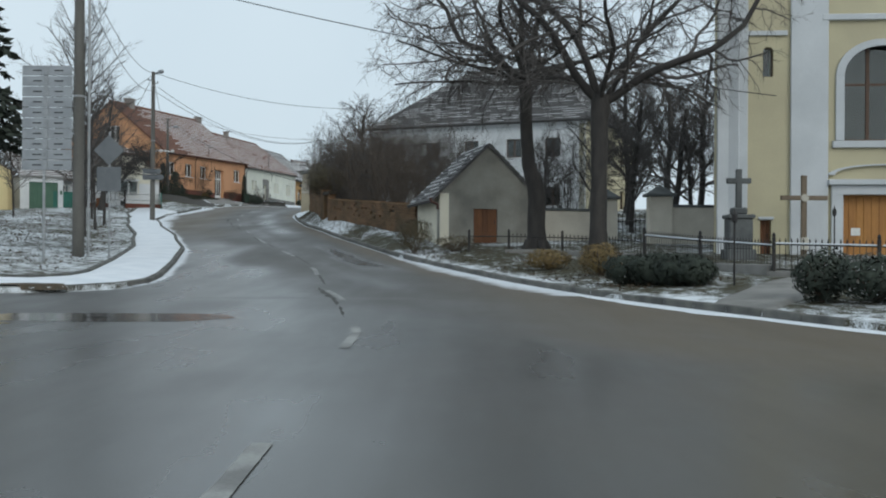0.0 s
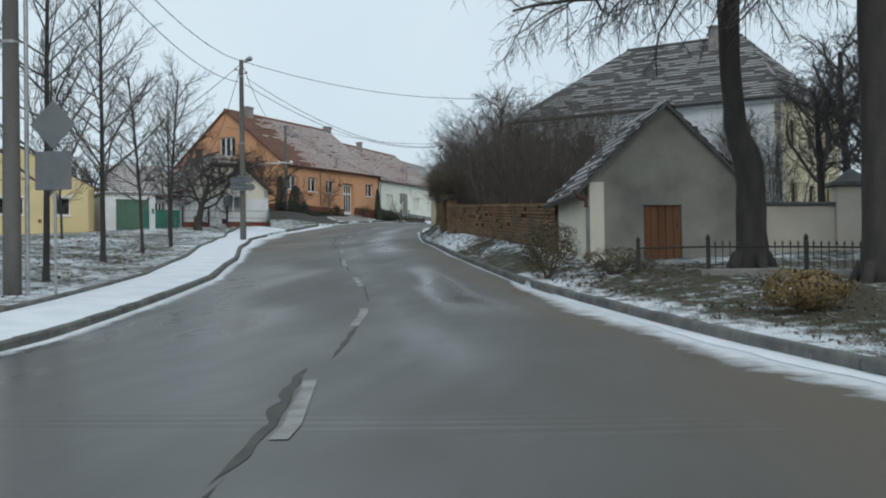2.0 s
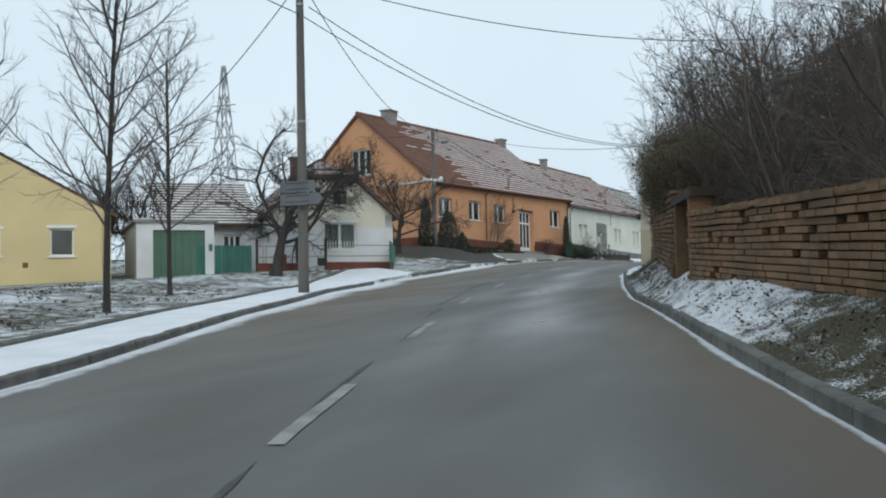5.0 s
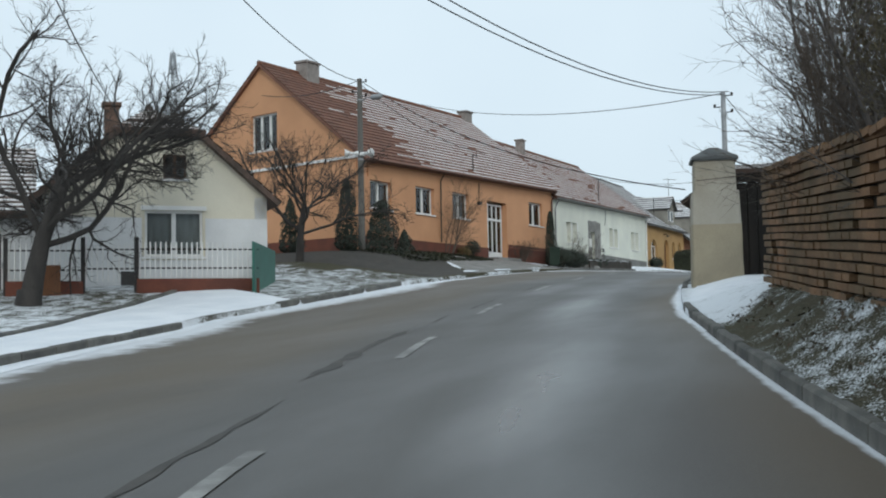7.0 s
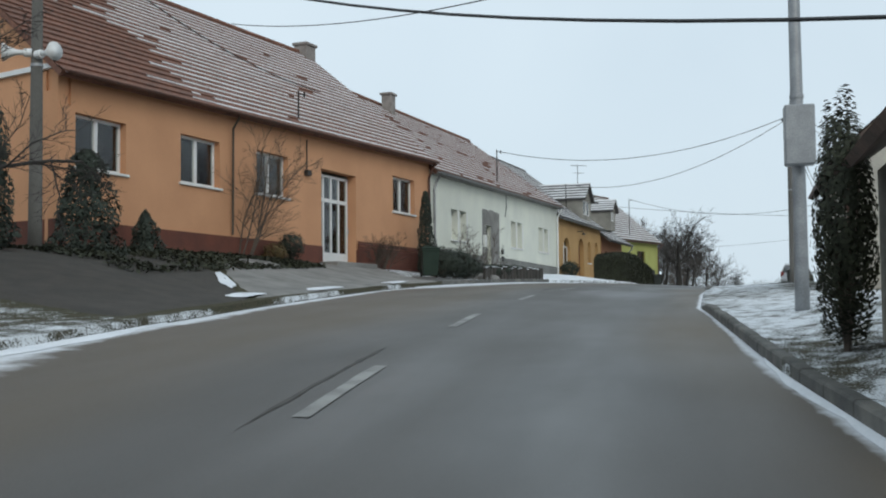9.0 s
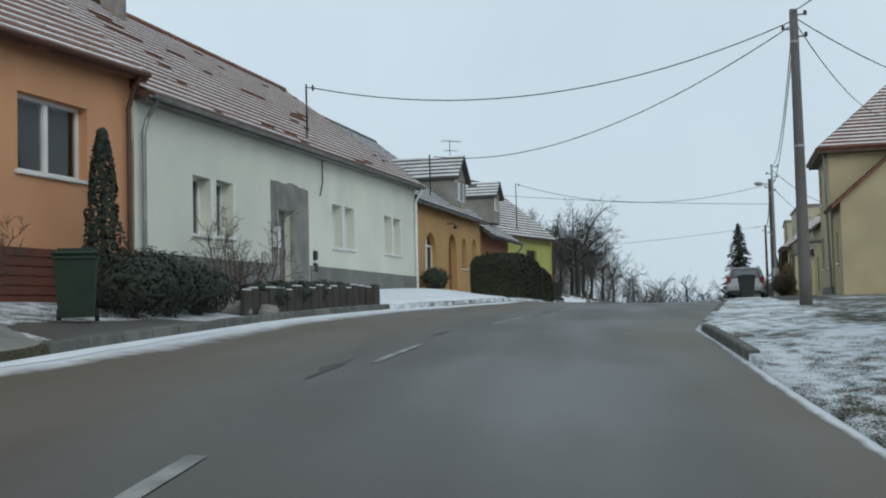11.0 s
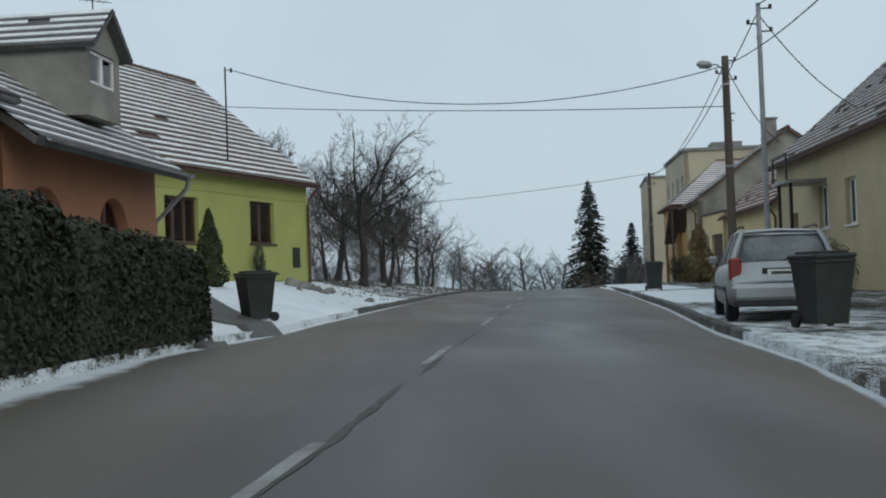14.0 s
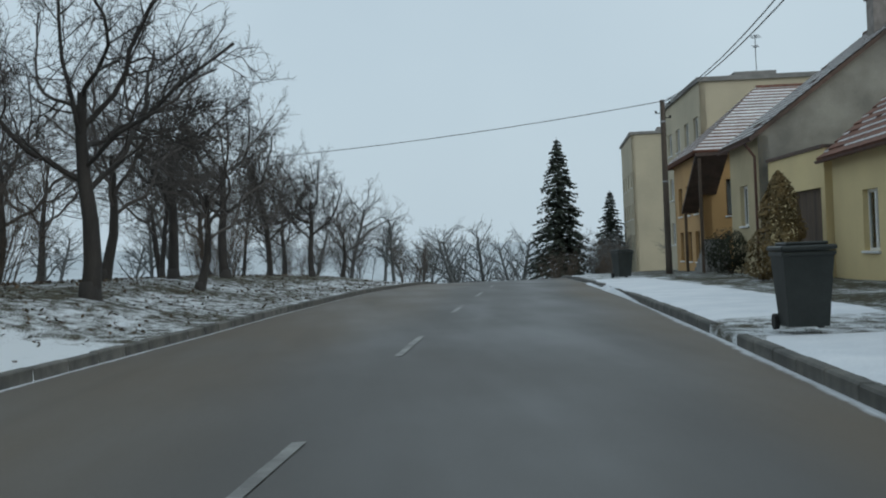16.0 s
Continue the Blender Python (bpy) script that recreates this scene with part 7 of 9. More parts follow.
def give_way_board():
    ob = thing("traffic_sign", "diamond sign over a square plate on a post, grey from behind", "traffic sign", "traffic signs")
    x, y = -11.0, 36.8
    b = Build()
    b.tube([on_land(x, y + 0.05, -0.2), (x, y + 0.05, 5.2)], 0.035, 8)
    part("post", b, M["steel"], ob)
    g = Build()
    h = 0.5
    g.prism([(h, 0), (0, h), (-h, 0), (0, -h)], 0, 0.03, Matrix.Translation((x, y, 4.6)) @ pose(0, 0, 0, 90, 0, 0))
    part("diamond_plate", g, M["signdark"], ob)
    g = Build()
    g.box((x - 0.4, y - 0.03, 3.25), (x + 0.4, y, 4.05), bevel=0.02)
    part("square_plate", g, M["signdark"], ob)
    return ob


def pole_boards():
    ob = thing("direction_sign", "two grey sign plates clamped to the pole, seen from behind", "traffic sign", "traffic signs")
    x, y = -19.0, 72.85
    for k, (u0, u1) in enumerate(((-0.55, 0.55), (-0.55, 0.72))):
        g = Build()
        g.prism([(u0, 0), (u1, 0), (u1 + 0.12, 0.17), (u1, 0.34), (u0, 0.34)], 0, 0.03, Matrix.Translation((x, y - 0.12, 6.3 - k * 0.38)) @ pose(0, 0, 0, 90, 0, 0))
        p = part("plate", g, M["signdark"], ob)
        for z in (0.08, 0.26):
            t = Build()
            t.box((x - 0.35, y - 0.16, 6.3 - k * 0.38 + z), (x + 0.4, y - 0.151, 6.3 - k * 0.38 + z + 0.03))
            part("clamp", t, M["bars"], p)
    return ob


direction_board(), give_way_board(), pole_boards()


def aerial(x, y, z0, z1, yaw, label):
    ob = thing("roof_aerial", label, "aerial", "roof aerials")
    b = Build()
    b.tube([(x, y, z0), (x, y, z1)], 0.025, 6)
    part("mast", b, M["iron"], ob)
    m = pose(x, y, 0, 0, 0, yaw)
    for z, n, s in ((z1 - 0.1, 7, 1.0), (z1 - 0.75, 5, 0.7)):
        g = Build()
        g.tube([m @ Vector((-0.6 * s, 0, z)), m @ Vector((0.9 * s, 0, z))], 0.014, 5)
        boom = part("boom", g, M["iron"], ob)
        for k in range(n):
            u = -0.55 * s + k * 1.4 * s / n
            g = Build()
            g.tube([m @ Vector((u, -0.32 * s, z)), m @ Vector((u, 0.32 * s, z))], 0.009, 4)
            part("element", g, M["iron"], boom)
    return ob


aerial(-21.6, 184.0, 15.0, 18.3, 30, "thin roof aerial on the green house")
aerial(19.5, 244.0, 17.0, 21.5, 60, "tall aerial on the flat roof")


def pylon():
    ob = thing("transmission_pylon", "distant steel lattice pylon behind the houses", "pylon")
    b = Build()
    cx, cy, z0, h = -143.0, 287.0, 4.0, 62.0
    for k in range(9):
        a0, a1 = k / 9, (k + 1) / 9
        w0, w1 = 4.4 * (1 - a0) + 0.35, 4.4 * (1 - a1) + 0.35
        c0 = [Vector((cx + sx * w0, cy + sy * w0, z0 + h * a0)) for sx, sy in ((-1, -1), (1, -1), (1, 1), (-1, 1))]
        c1 = [Vector((cx + sx * w1, cy + sy * w1, z0 + h * a1)) for sx, sy in ((-1, -1), (1, -1), (1, 1), (-1, 1))]
        for i in range(4):
            for p, q in ((c0[i], c1[i]), (c0[i], c1[(i + 1) % 4]), (c0[(i + 1) % 4], c1[i])):
                b.tube([p, q], 0.12, 4, False)
    part("lattice", b, M["steel"], ob)
    for z, w in ((44, 3.8), (52, 3.2)):
        g = Build()
        g.tube([(cx - w, cy, z0 + z), (cx + w, cy, z0 + z)], 0.16, 4)
        part("cross_arm", g, M["steel"], ob)


pylon()


# ---- crosses and railing before the church ----
def stone_cross():
    ob = thing("stone_cross", "dark sandstone wayside cross on a tall pedestal", "cross")
    x, y = 9.2, 34.85
    z = land(x, y)
    b = Build()
    b.box((x - 0.45, y - 0.45, z - 0.2), (x + 0.45, y + 0.45, z + 0.3), bevel=0.03)
    b.box((x - 0.36, y - 0.36, z + 0.3), (x + 0.36, y + 0.36, z + 1.25), bevel=0.03)
    b.box((x - 0.42, y - 0.42, z + 1.25), (x + 0.42, y + 0.42, z + 1.38), bevel=0.03)
    part("pedestal", b, M["stone"], ob)
    g = Build()
    g.box((x - 0.24, y - 0.2, z + 1.38), (x + 0.24, y + 0.2, z + 1.6), bevel=0.05)
    g.box((x - 0.09, y - 0.08, z + 1.6), (x + 0.09, y + 0.08, 3.95), bevel=0.02)
    part("shaft", g, M["stone"], ob)
    g = Build()
    g.box((x - 0.38, y - 0.075, 3.5), (x + 0.38, y + 0.075, 3.67), bevel=0.02)
    part("arm", g, M["stone"], ob)


def wooden_cross():
    ob = thing("wooden_cross", "tall weathered wooden mission cross before the church", "cross")
    x, y = 11.6, 36.0
    z = land(x, y)
    b = Build()
    b.box((x - 0.085, y - 0.07, z - 0.3), (x + 0.085, y + 0.07, 3.85), bevel=0.015)
    part("upright", b, M["crosswood"], ob)
    g = Build()
    g.box((x - 0.75, y - 0.09, 3.05), (x + 0.75, y + 0.05, 3.2), bevel=0.015)
    part("arm", g, M["crosswood"], ob)
    g = Build()
    g.prism([(0.13 * math.cos(k * math.pi / 4), 0.13 * math.sin(k * math.pi / 4)) for k in range(8)], 0, 0.05, Matrix.Translation((x, y - 0.09, 3.12)) @ pose(0, 0, 0, 90, 0, 0))
    part("boss", g, M["paleren"], ob)
    g = Build()
    g.box((x - 0.12, y - 0.14, 1.45), (x + 0.12, y - 0.071, 1.85), bevel=0.03)
    part("plaque", g, M["paleren"], ob)


stone_cross(), wooden_cross()


def railing():
    ob = thing("iron_railing", "black wrought-iron railing with spear tips, snow on its top rail", "railing")
    runs = [((0.9, 38.7), 0.6), ((2.2, 37.4), 0.6), ((3.9, 36.6), 0.6), ((5.2, 35.6), 0.6), ((6.15, 34.2), 0.8), ((7.1, 30.9), 0.8), ((8.1, 27.4), 0.85), ((10.1, 25.9), 0.85), ((14.0, 24.4), 0.85), ((18.0, 23.0), 0.0)]
    spear = Build()
    spear.tube([(0, 0, 0.05), (0, 0, 0.98)], 0.009, 5)
    spear.tube([(0, 0, 0.98), (0, 0, 1.02), (0, 0, 1.12)], [0.012, 0.024, 0.002], 5)
    spear_data = spear.data("picket", M["iron"])
    for i, ((a, tall), (c, _)) in enumerate(zip(runs, runs[1:])):
        if not tall:
            continue
        a, c = Vector((*a, 0)), Vector((*c, 0))
        n = max(2, int((c - a).length / 0.14))
        za, zc = land(a.x, a.y), land(c.x, c.y)
        g = Build()
        g.box((a.x - 0.04, a.y - 0.04, za - 0.2), (a.x + 0.04, a.y + 0.04, za + 1.12 * tall), bevel=0.01)
        g.tube([(a.x, a.y, za + 1.12 * tall), (a.x, a.y, za + 1.12 * tall + 0.05), (a.x, a.y, za + 1.12 * tall + 0.12)], [0.025, 0.05, 0.015], 8)
        part("post", g, M["iron"], ob)
        g = Build()
        for h in (0.2 * tall, 0.92 * tall) if i >= 4 else (0.92 * tall,):
            g.tube([(a.x, a.y, za + h), (c.x, c.y, zc + h)], 0.018, 5)
        part("rail", g, M["iron"], ob)
        if i >= 4:
            g = Build()
            q = [(a.x + (c.x - a.x) * t, a.y + (c.y - a.y) * t, za + (zc - za) * t + 0.92 * tall + 0.03) for t in (0.02, 0.35, 0.7, 0.98)]
            g.tube(q, 0.022, 6)
            tagged(part("snow_cap", g, M["snow"], ob), kind="stuff")
        d = (c - a).normalized() * 0.14
        if i == 0:  # the first low stretch has a single rail on posts
            continue
        g = Build()
        g.box((-0.11, -0.12, -0.25), ((c - a).length - 0.11, 0.12, 0.12), Matrix.Translation((a.x, a.y, za)) @ pose(0, 0, 0, 0, 0, math.degrees(math.atan2(d.y, d.x))), bevel=0.02)
        part("footing", g, M["concrete"], ob)
        for k in range(1, n):
            t = k / n
            o = new("picket", spear_data)
            o.parent = ob
            o.location = (a.x + (c.x - a.x) * t, a.y + (c.y - a.y) * t, za + (zc - za) * t)
            o.scale = (1, 1, tall)
    return ob


railing()


def railing_lantern(x, y):
    ob = thing("grave_lantern", "small black iron lantern on a thin post", "lantern", "lanterns")
    z = land(x, y)
    b = Build()
    b.tube([(x, y, z), (x, y, z + 1.35)], 0.022, 6)
    part("post", b, M["iron"], ob)
    g = Build()
    g.tube([(x, y, z + 1.35), (x, y, z + 1.4), (x, y, z + 1.54), (x, y, z + 1.62), (x, y, z + 1.7)], [0.03, 0.06, 0.065, 0.02, 0.006], 6)
    part("lantern", g, M["iron"], ob)


railing_lantern(6.25, 24.0), railing_lantern(12.1, 34.6)


# ---- front fence of the cottage ----
def cottage_fence():
    ob = thing("garden_fence", "low brick-footed garden fence with white pickets and green end panels", "fence")
    run = [(-27.4, 85.95), (-26.0, 87.05), (-25.0, 87.85), (-22.6, 89.8)]
    slat = Build()
    slat.box((-0.018, -0.012, 0.0), (0.018, 0.012, 0.92), bevel=0.004)
    data = slat.data("picket", M["frame"])
    for i, (a, c) in enumerate(zip(run, run[1:])):
        f = Face(a, c)
        z = land(a[0], a[1])
        if i != 1:
            slab_between(ob, "footing", f, 0, f.len, z - 0.3, z + 0.35, -0.1, 0.1, M["plinth"])
        for k in range(int(f.len / 0.13)):
            o = new("picket", data)
            o.parent = ob
            o.location = f.p(0.08 + k * 0.13, z + (0.36 if i != 1 else 0.3))
        slab_between(ob, "rail", f, 0, f.len, z + 0.6, z + 0.64, 0.015, 0.045, M["iron"])
        slab_between(ob, "rail", f, 0, f.len, z + 1.08, z + 1.12, 0.015, 0.045, M["iron"])
        slab_between(ob, "post", f, -0.05, 0.05, z - 0.2, z + 1.4, -0.05, 0.05, M["iron"])
    z = land(-22.6, 89.8)
    f = Face((-22.5, 89.3), (-23.8, 93.2))
    slab_between(ob, "green_panel", f, 0, f.len, z - 0.25, z + 1.3, -0.03, 0.03, M["greenpaint"], "solid green side panel", 0.01)
    f = Face((-29.4, 84.35), (-27.5, 85.85))
    for k in range(9):
        slab_between(ob, "green_board", f, k * 0.26, k * 0.26 + 0.25, 4.1, 5.75, 0, 0.03, M["greenpaint"], bevel=0.006)
    slab_between(ob, "letter_box", Face(run[0], run[1]), 0.7, 1.25, 4.4, 5.35, -0.25, -0.12, M["doorwood"])
    slab_between(ob, "wall_plate", Face(run[1], run[2]), 0.9, 1.25, 4.85, 5.2, -0.03, -0.005, M["trim"])
    return ob


cottage_fence()


# ---- bins, planters, bits ----
def wheelie_bin(x, y, yaw, mat, label, z=None):
    ob = thing("wheelie_bin", label, "bin", "wheelie bins", at=pose(x, y, land(x, y) + 0.04 if z is None else z, 0, 0, yaw))
    b = Build()
    lo, hi = [(-0.24, -0.25), (0.24, -0.25), (0.24, 0.2), (-0.24, 0.2)], [(-0.3, -0.36), (0.3, -0.36), (0.3, 0.3), (-0.3, 0.3)]
    n = len(b.v)
    b.v += [(x_, y_, 0.06) for x_, y_ in lo] + [(x_, y_, 0.95) for x_, y_ in hi]
    b.f += [(3, 2, 1, 0), (4, 5, 6, 7)] + [(k, (k + 1) % 4, 4 + (k + 1) % 4, 4 + k) for k in range(4)]
    b.box((-0.32, -0.38, 0.9), (0.32, 0.32, 0.96), bevel=0.015)
    part("body", b, mat, ob)
    g = Build()
    g.box((-0.33, -0.4, 0.965), (0.33, 0.35, 1.03), bevel=0.03)
    g.box((-0.25, -0.3, 1.03), (0.25, 0.25, 1.07), bevel=0.02)
    part("lid", g, mat, ob)
    g = Build()
    g.tube([(-0.26, 0.4, 0.98), (0.26, 0.4, 0.98)], 0.018, 6)
    part("handle", g, mat, ob)
    for s in (-0.27, 0.27):
        g = Build()
        g.tube([(s - 0.03, 0.26, 0.1), (s + 0.03, 0.26, 0.1)], 0.1, 12)
        part("wheel", g, M["rubber"], ob)
    return ob


wheelie_bin(-6.0, 161.0, 10, M["bin"], "dark grey wheelie bin behind the parked car")
wheelie_bin(-14.75, 169.4, -60, M["bin"], "dark grey wheelie bin by the snowy driveway")
wheelie_bin(-2.25, 186.0, -8, M["bin"], "dark grey wheelie bin at the pavement edge")
wheelie_bin(-21.85, 124.2, 20, M["greenbin"], "dark green wheelie bin before the plinth")
wheelie_bin(2.4, 213.5, 10, M["bin"], "dark wheelie bin at the far pavement")


def palisade():
    """Dark concrete edging stones on end, with a crumb of snow on each, holding the bed before the white house."""
    ob = thing("palisade", "row of dark upright edging slabs capped with snow", "edging")
    y, k = 129.4, 0
    while y < 137.0:
        x = left_edge(y) - 0.42
        z = land(left_edge(y) - 0.2, y)
        yaw = math.degrees(math.atan2(left_edge(y + 1) - left_edge(y - 1), -2.0))
        m = pose(x, y, z, 0, 0, yaw)
        h = 0.5 + 0.04 * math.sin(k * 2.3)
        b = Build()
        b.box((-0.055, -0.2, -0.2), (0.055, 0.2, h), m, bevel=0.02)
        p = part("slab", b, M["soil"], ob)
        if k % 5 != 2:
            g = Build()
            g.box((-0.05, -0.19 + 0.05 * (k % 3), h + 0.001), (0.05, 0.1 + 0.03 * (k % 4), h + 0.03), m, bevel=0.012)
            part("snow_cap", g, M["snow"], p, "crumb of snow")
        y += 0.44
        k += 1


palisade()


def stones(cx, cy, n, spread, seed, label, size=0.25):
    """A rockery of loose stones."""
    rnd = random.Random(seed)
    base = bmesh.new()
    bmesh.ops.create_icosphere(base, subdivisions=2, radius=1.0)
    for v in base.verts:
        v.co *= 1 + 0.25 * noise.noise(v.co * 1.7 + Vector((seed, 0, 0)))
    me = bpy.data.meshes.new("stone")
    base.to_mesh(me)
    base.free()
    me.materials.append(M["concrete"])
    ob = thing("rockery", label, "rockery")
    for k in range(n):
        x, y = cx + rnd.gauss(0, spread), cy + rnd.gauss(0, spread)
        o = new("stone", me)
        o.parent = ob
        s = size * rnd.uniform(0.5, 1.2)
        o.matrix_basis = pose(x, y, land(x, y) + s * 0.2, rnd.uniform(0, 30), 0, rnd.uniform(0, 360)) @ Matrix.Diagonal((s, s * 0.8, s * 0.6, 1))
    return ob


stones(-21.6, 130.2, 12, 0.45, 2, "small rockery with snow-dusted stones before the white house", 0.3)
stones(-14.8, 184.0, 14, 1.1, 5, "scattered stones in the snowy bed by the green house", 0.25)


# ---- the parked car ----
def estate_car():
    ob = thing("parked_car", "silver-grey estate car parked half on the kerb, frosty windows", "car", at=pose(-5.7, 163.25, 6.86, 0, 0.6, -13))

    def loft(stations, n):
        b = Build()
        for st in stations:
            b.v += st
        for j in range(len(stations) - 1):
            for i in range(n):
                a, c = j * n + i, j * n + (i + 1) % n
                b.f.append((a, c, c + n, a + n))
        b.f.append(tuple(range(n)))
        b.f.append(tuple(reversed(range((len(stations) - 1) * n, len(stations) * n))))
        return b

    def ring(y, hw, z0, z1, r=0.12, crown=0.02):
        out = []
        zs = [(0.86, z0), (0.97, z0 + r * 0.5), (1.0, z0 + r * 1.6), (1.0, (z0 + z1) / 2), (0.99, z1 - r), (0.95, z1 - r * 0.25), (0.86, z1)]
        out += [(hw * k, y, z) for k, z in zs]
        out += [(hw * 0.4, y, z1 + crown), (-hw * 0.4, y, z1 + crown)]
        out += [(-hw * k, y, z) for k, z in reversed(zs)]
        return out

    body = [ring(0.0, 0.78, 0.34, 0.62), ring(0.05, 0.84, 0.3, 0.66), ring(0.16, 0.865, 0.27, 0.95), ring(0.35, 0.875, 0.24, 0.98), ring(1.2, 0.88, 0.22, 0.96), ring(2.4, 0.88, 0.22, 0.94), ring(3.1, 0.875, 0.22, 0.92), ring(3.7, 0.86, 0.24, 0.86), ring(4.15, 0.8, 0.27, 0.74), ring(4.35, 0.66, 0.32, 0.62)]
    n = len(body[0])
    part("body", loft(body, n), M["carpaint"], ob, "silver-grey body", smooth=True)

    def cab(y, hb, ht, z0, z1):
        return [(hb, y, z0), (hb * 0.5 + ht * 0.5 + 0.01, y, (z0 + z1) / 2), (ht + 0.02, y, z1 - 0.1), (ht - 0.05, y, z1 - 0.02), (ht * 0.5, y, z1 + 0.012), (-ht * 0.5, y, z1 + 0.012), (-ht + 0.05, y, z1 - 0.02), (-ht - 0.02, y, z1 - 0.1), (-(hb * 0.5 + ht * 0.5 + 0.01), y, (z0 + z1) / 2), (-hb, y, z0)]

    glass = Build()
    st = [cab(0.2, 0.8, 0.7, 0.93, 0.98), cab(0.3, 0.8, 0.64, 0.94, 1.28), cab(0.42, 0.8, 0.61, 0.94, 1.44), cab(0.8, 0.8, 0.61, 0.94, 1.48), cab(1.9, 0.8, 0.61, 0.93, 1.47), cab(2.5, 0.8, 0.6, 0.92, 1.38), cab(3.1, 0.78, 0.62, 0.9, 1.0), cab(3.3, 0.76, 0.64, 0.88, 0.9)]
    part("cabin_glass", loft(st, 10), M["carglass"], ob, "frosted dark glazing", smooth=True)
    roof = Build()
    rs = []
    for y, hw, z in ((0.36, 0.56, 1.455), (0.5, 0.6, 1.485), (1.0, 0.615, 1.505), (1.9, 0.61, 1.495), (2.42, 0.58, 1.43)):
        rs.append([(hw + 0.02, y, z - 0.05), (hw, y, z), (0, y, z + 0.025), (-hw, y, z), (-hw - 0.02, y, z - 0.05), (0, y, z - 0.045)])
    part("roof", loft(rs, 6), M["carpaint"], ob, smooth=True)
    for s in (-1, 1):
        for pts, r in (([(0.79 * s, 0.2, 0.95), (0.68 * s, 0.3, 1.28), (0.6 * s, 0.42, 1.46)], 0.05), ([(0.8 * s, 1.15, 0.95), (0.625 * s, 1.1, 1.46)], 0.035), ([(0.8 * s, 2.05, 0.95), (0.625 * s, 1.95, 1.46)], 0.03), ([(0.78 * s, 3.05, 0.92), (0.61 * s, 2.45, 1.4)], 0.04)):
            g = Build()
            g.tube(pts, r, 6)
            part("pillar", g, M["carpaint"], ob)
        g = Build()
        g.tube([(0.58 * s, 0.5, 1.53), (0.58 * s, 0.6, 1.56), (0.58 * s, 1.9, 1.56), (0.58 * s, 2.0, 1.52)], 0.018, 6)
        part("roof_rail", g, M["trim"], ob)
        g = Build()
        g.box((0.66 if s > 0 else -0.86, 0.085, 0.66), (0.86 if s > 0 else -0.66, 0.26, 1.04), bevel=0.03)
        part("tail_lamp", g, M["redlamp"], ob, "red rear lamp cluster")
        g = Build()
        g.box((0.84 * s if s > 0 else -1.0, 2.75, 0.95), (1.0 if s > 0 else -0.84, 2.9, 1.1), bevel=0.03)
        part("mirror", g, M["carpaint"], ob)
        g = Build()
        g.box((min(0.885 * s, 0.9 * s), 0.7, 0.5), (max(0.885 * s, 0.9 * s), 3.3, 0.57), bevel=0.005)
        part("side_strip", g, M["trim"], ob)
        for y in (0.78, 3.4):
            g = Build()
            g.tube([(s * 0.68, y, 0.31), (s * 0.72, y, 0.31), (s * 0.86, y, 0.31), (s * 0.885, y, 0.31)], [0.28, 0.315, 0.315, 0.27], 20)
            w = part("wheel", g, M["rubber"], ob)
            h = Build()
            h.tube([(s * 0.84, y, 0.31), (s * 0.892, y, 0.31)], [0.19, 0.185], 14)
            part("rim", h, M["steel"], w)
    g = Build()
    g.box((-0.84, -0.1, 0.34), (0.84, 0.12, 0.62), bevel=0.07)
    part("rear_bumper", g, M["carpaint"], ob)
    g = Build()
    g.box((-0.8, -0.06, 0.25), (0.8, 0.1, 0.36), bevel=0.03)
    part("bumper_skirt", g, M["trim"], ob)
    g = Build()
    g.box((-0.34, 0.085, 0.71), (0.34, 0.1, 0.87), bevel=0.01)
    t = part("plate_recess", g, M["trim"], ob)
    g = Build()
    g.box((-0.26, 0.07, 0.735), (0.26, 0.084, 0.845), bevel=0.005)
    p = part("bumper_plate", g, M["plate"], ob)
    g = Build()
    g.box((-0.2, 0.064, 0.765), (0.22, 0.069, 0.815))
    part("plate_bar", g, M["bars"], p)
    g = Build()
    g.tube([(0.0, 0.2, 0.99), (0.25, 0.24, 1.06), (0.42, 0.26, 1.1)], 0.012, 5)
    part("rear_wiper", g, M["trim"], ob)
    g = Build()
    g.tube([(0.5, -0.08, 0.24), (0.5, 0.3, 0.26)], 0.03, 8)
    part("exhaust_pipe", g, M["steel"], ob)
    return ob


estate_car()


# ---- trees and shrubs ----
def sway(rnd, s):
    return Vector((rnd.gauss(0, s), rnd.gauss(0, s), rnd.gauss(0, s)))


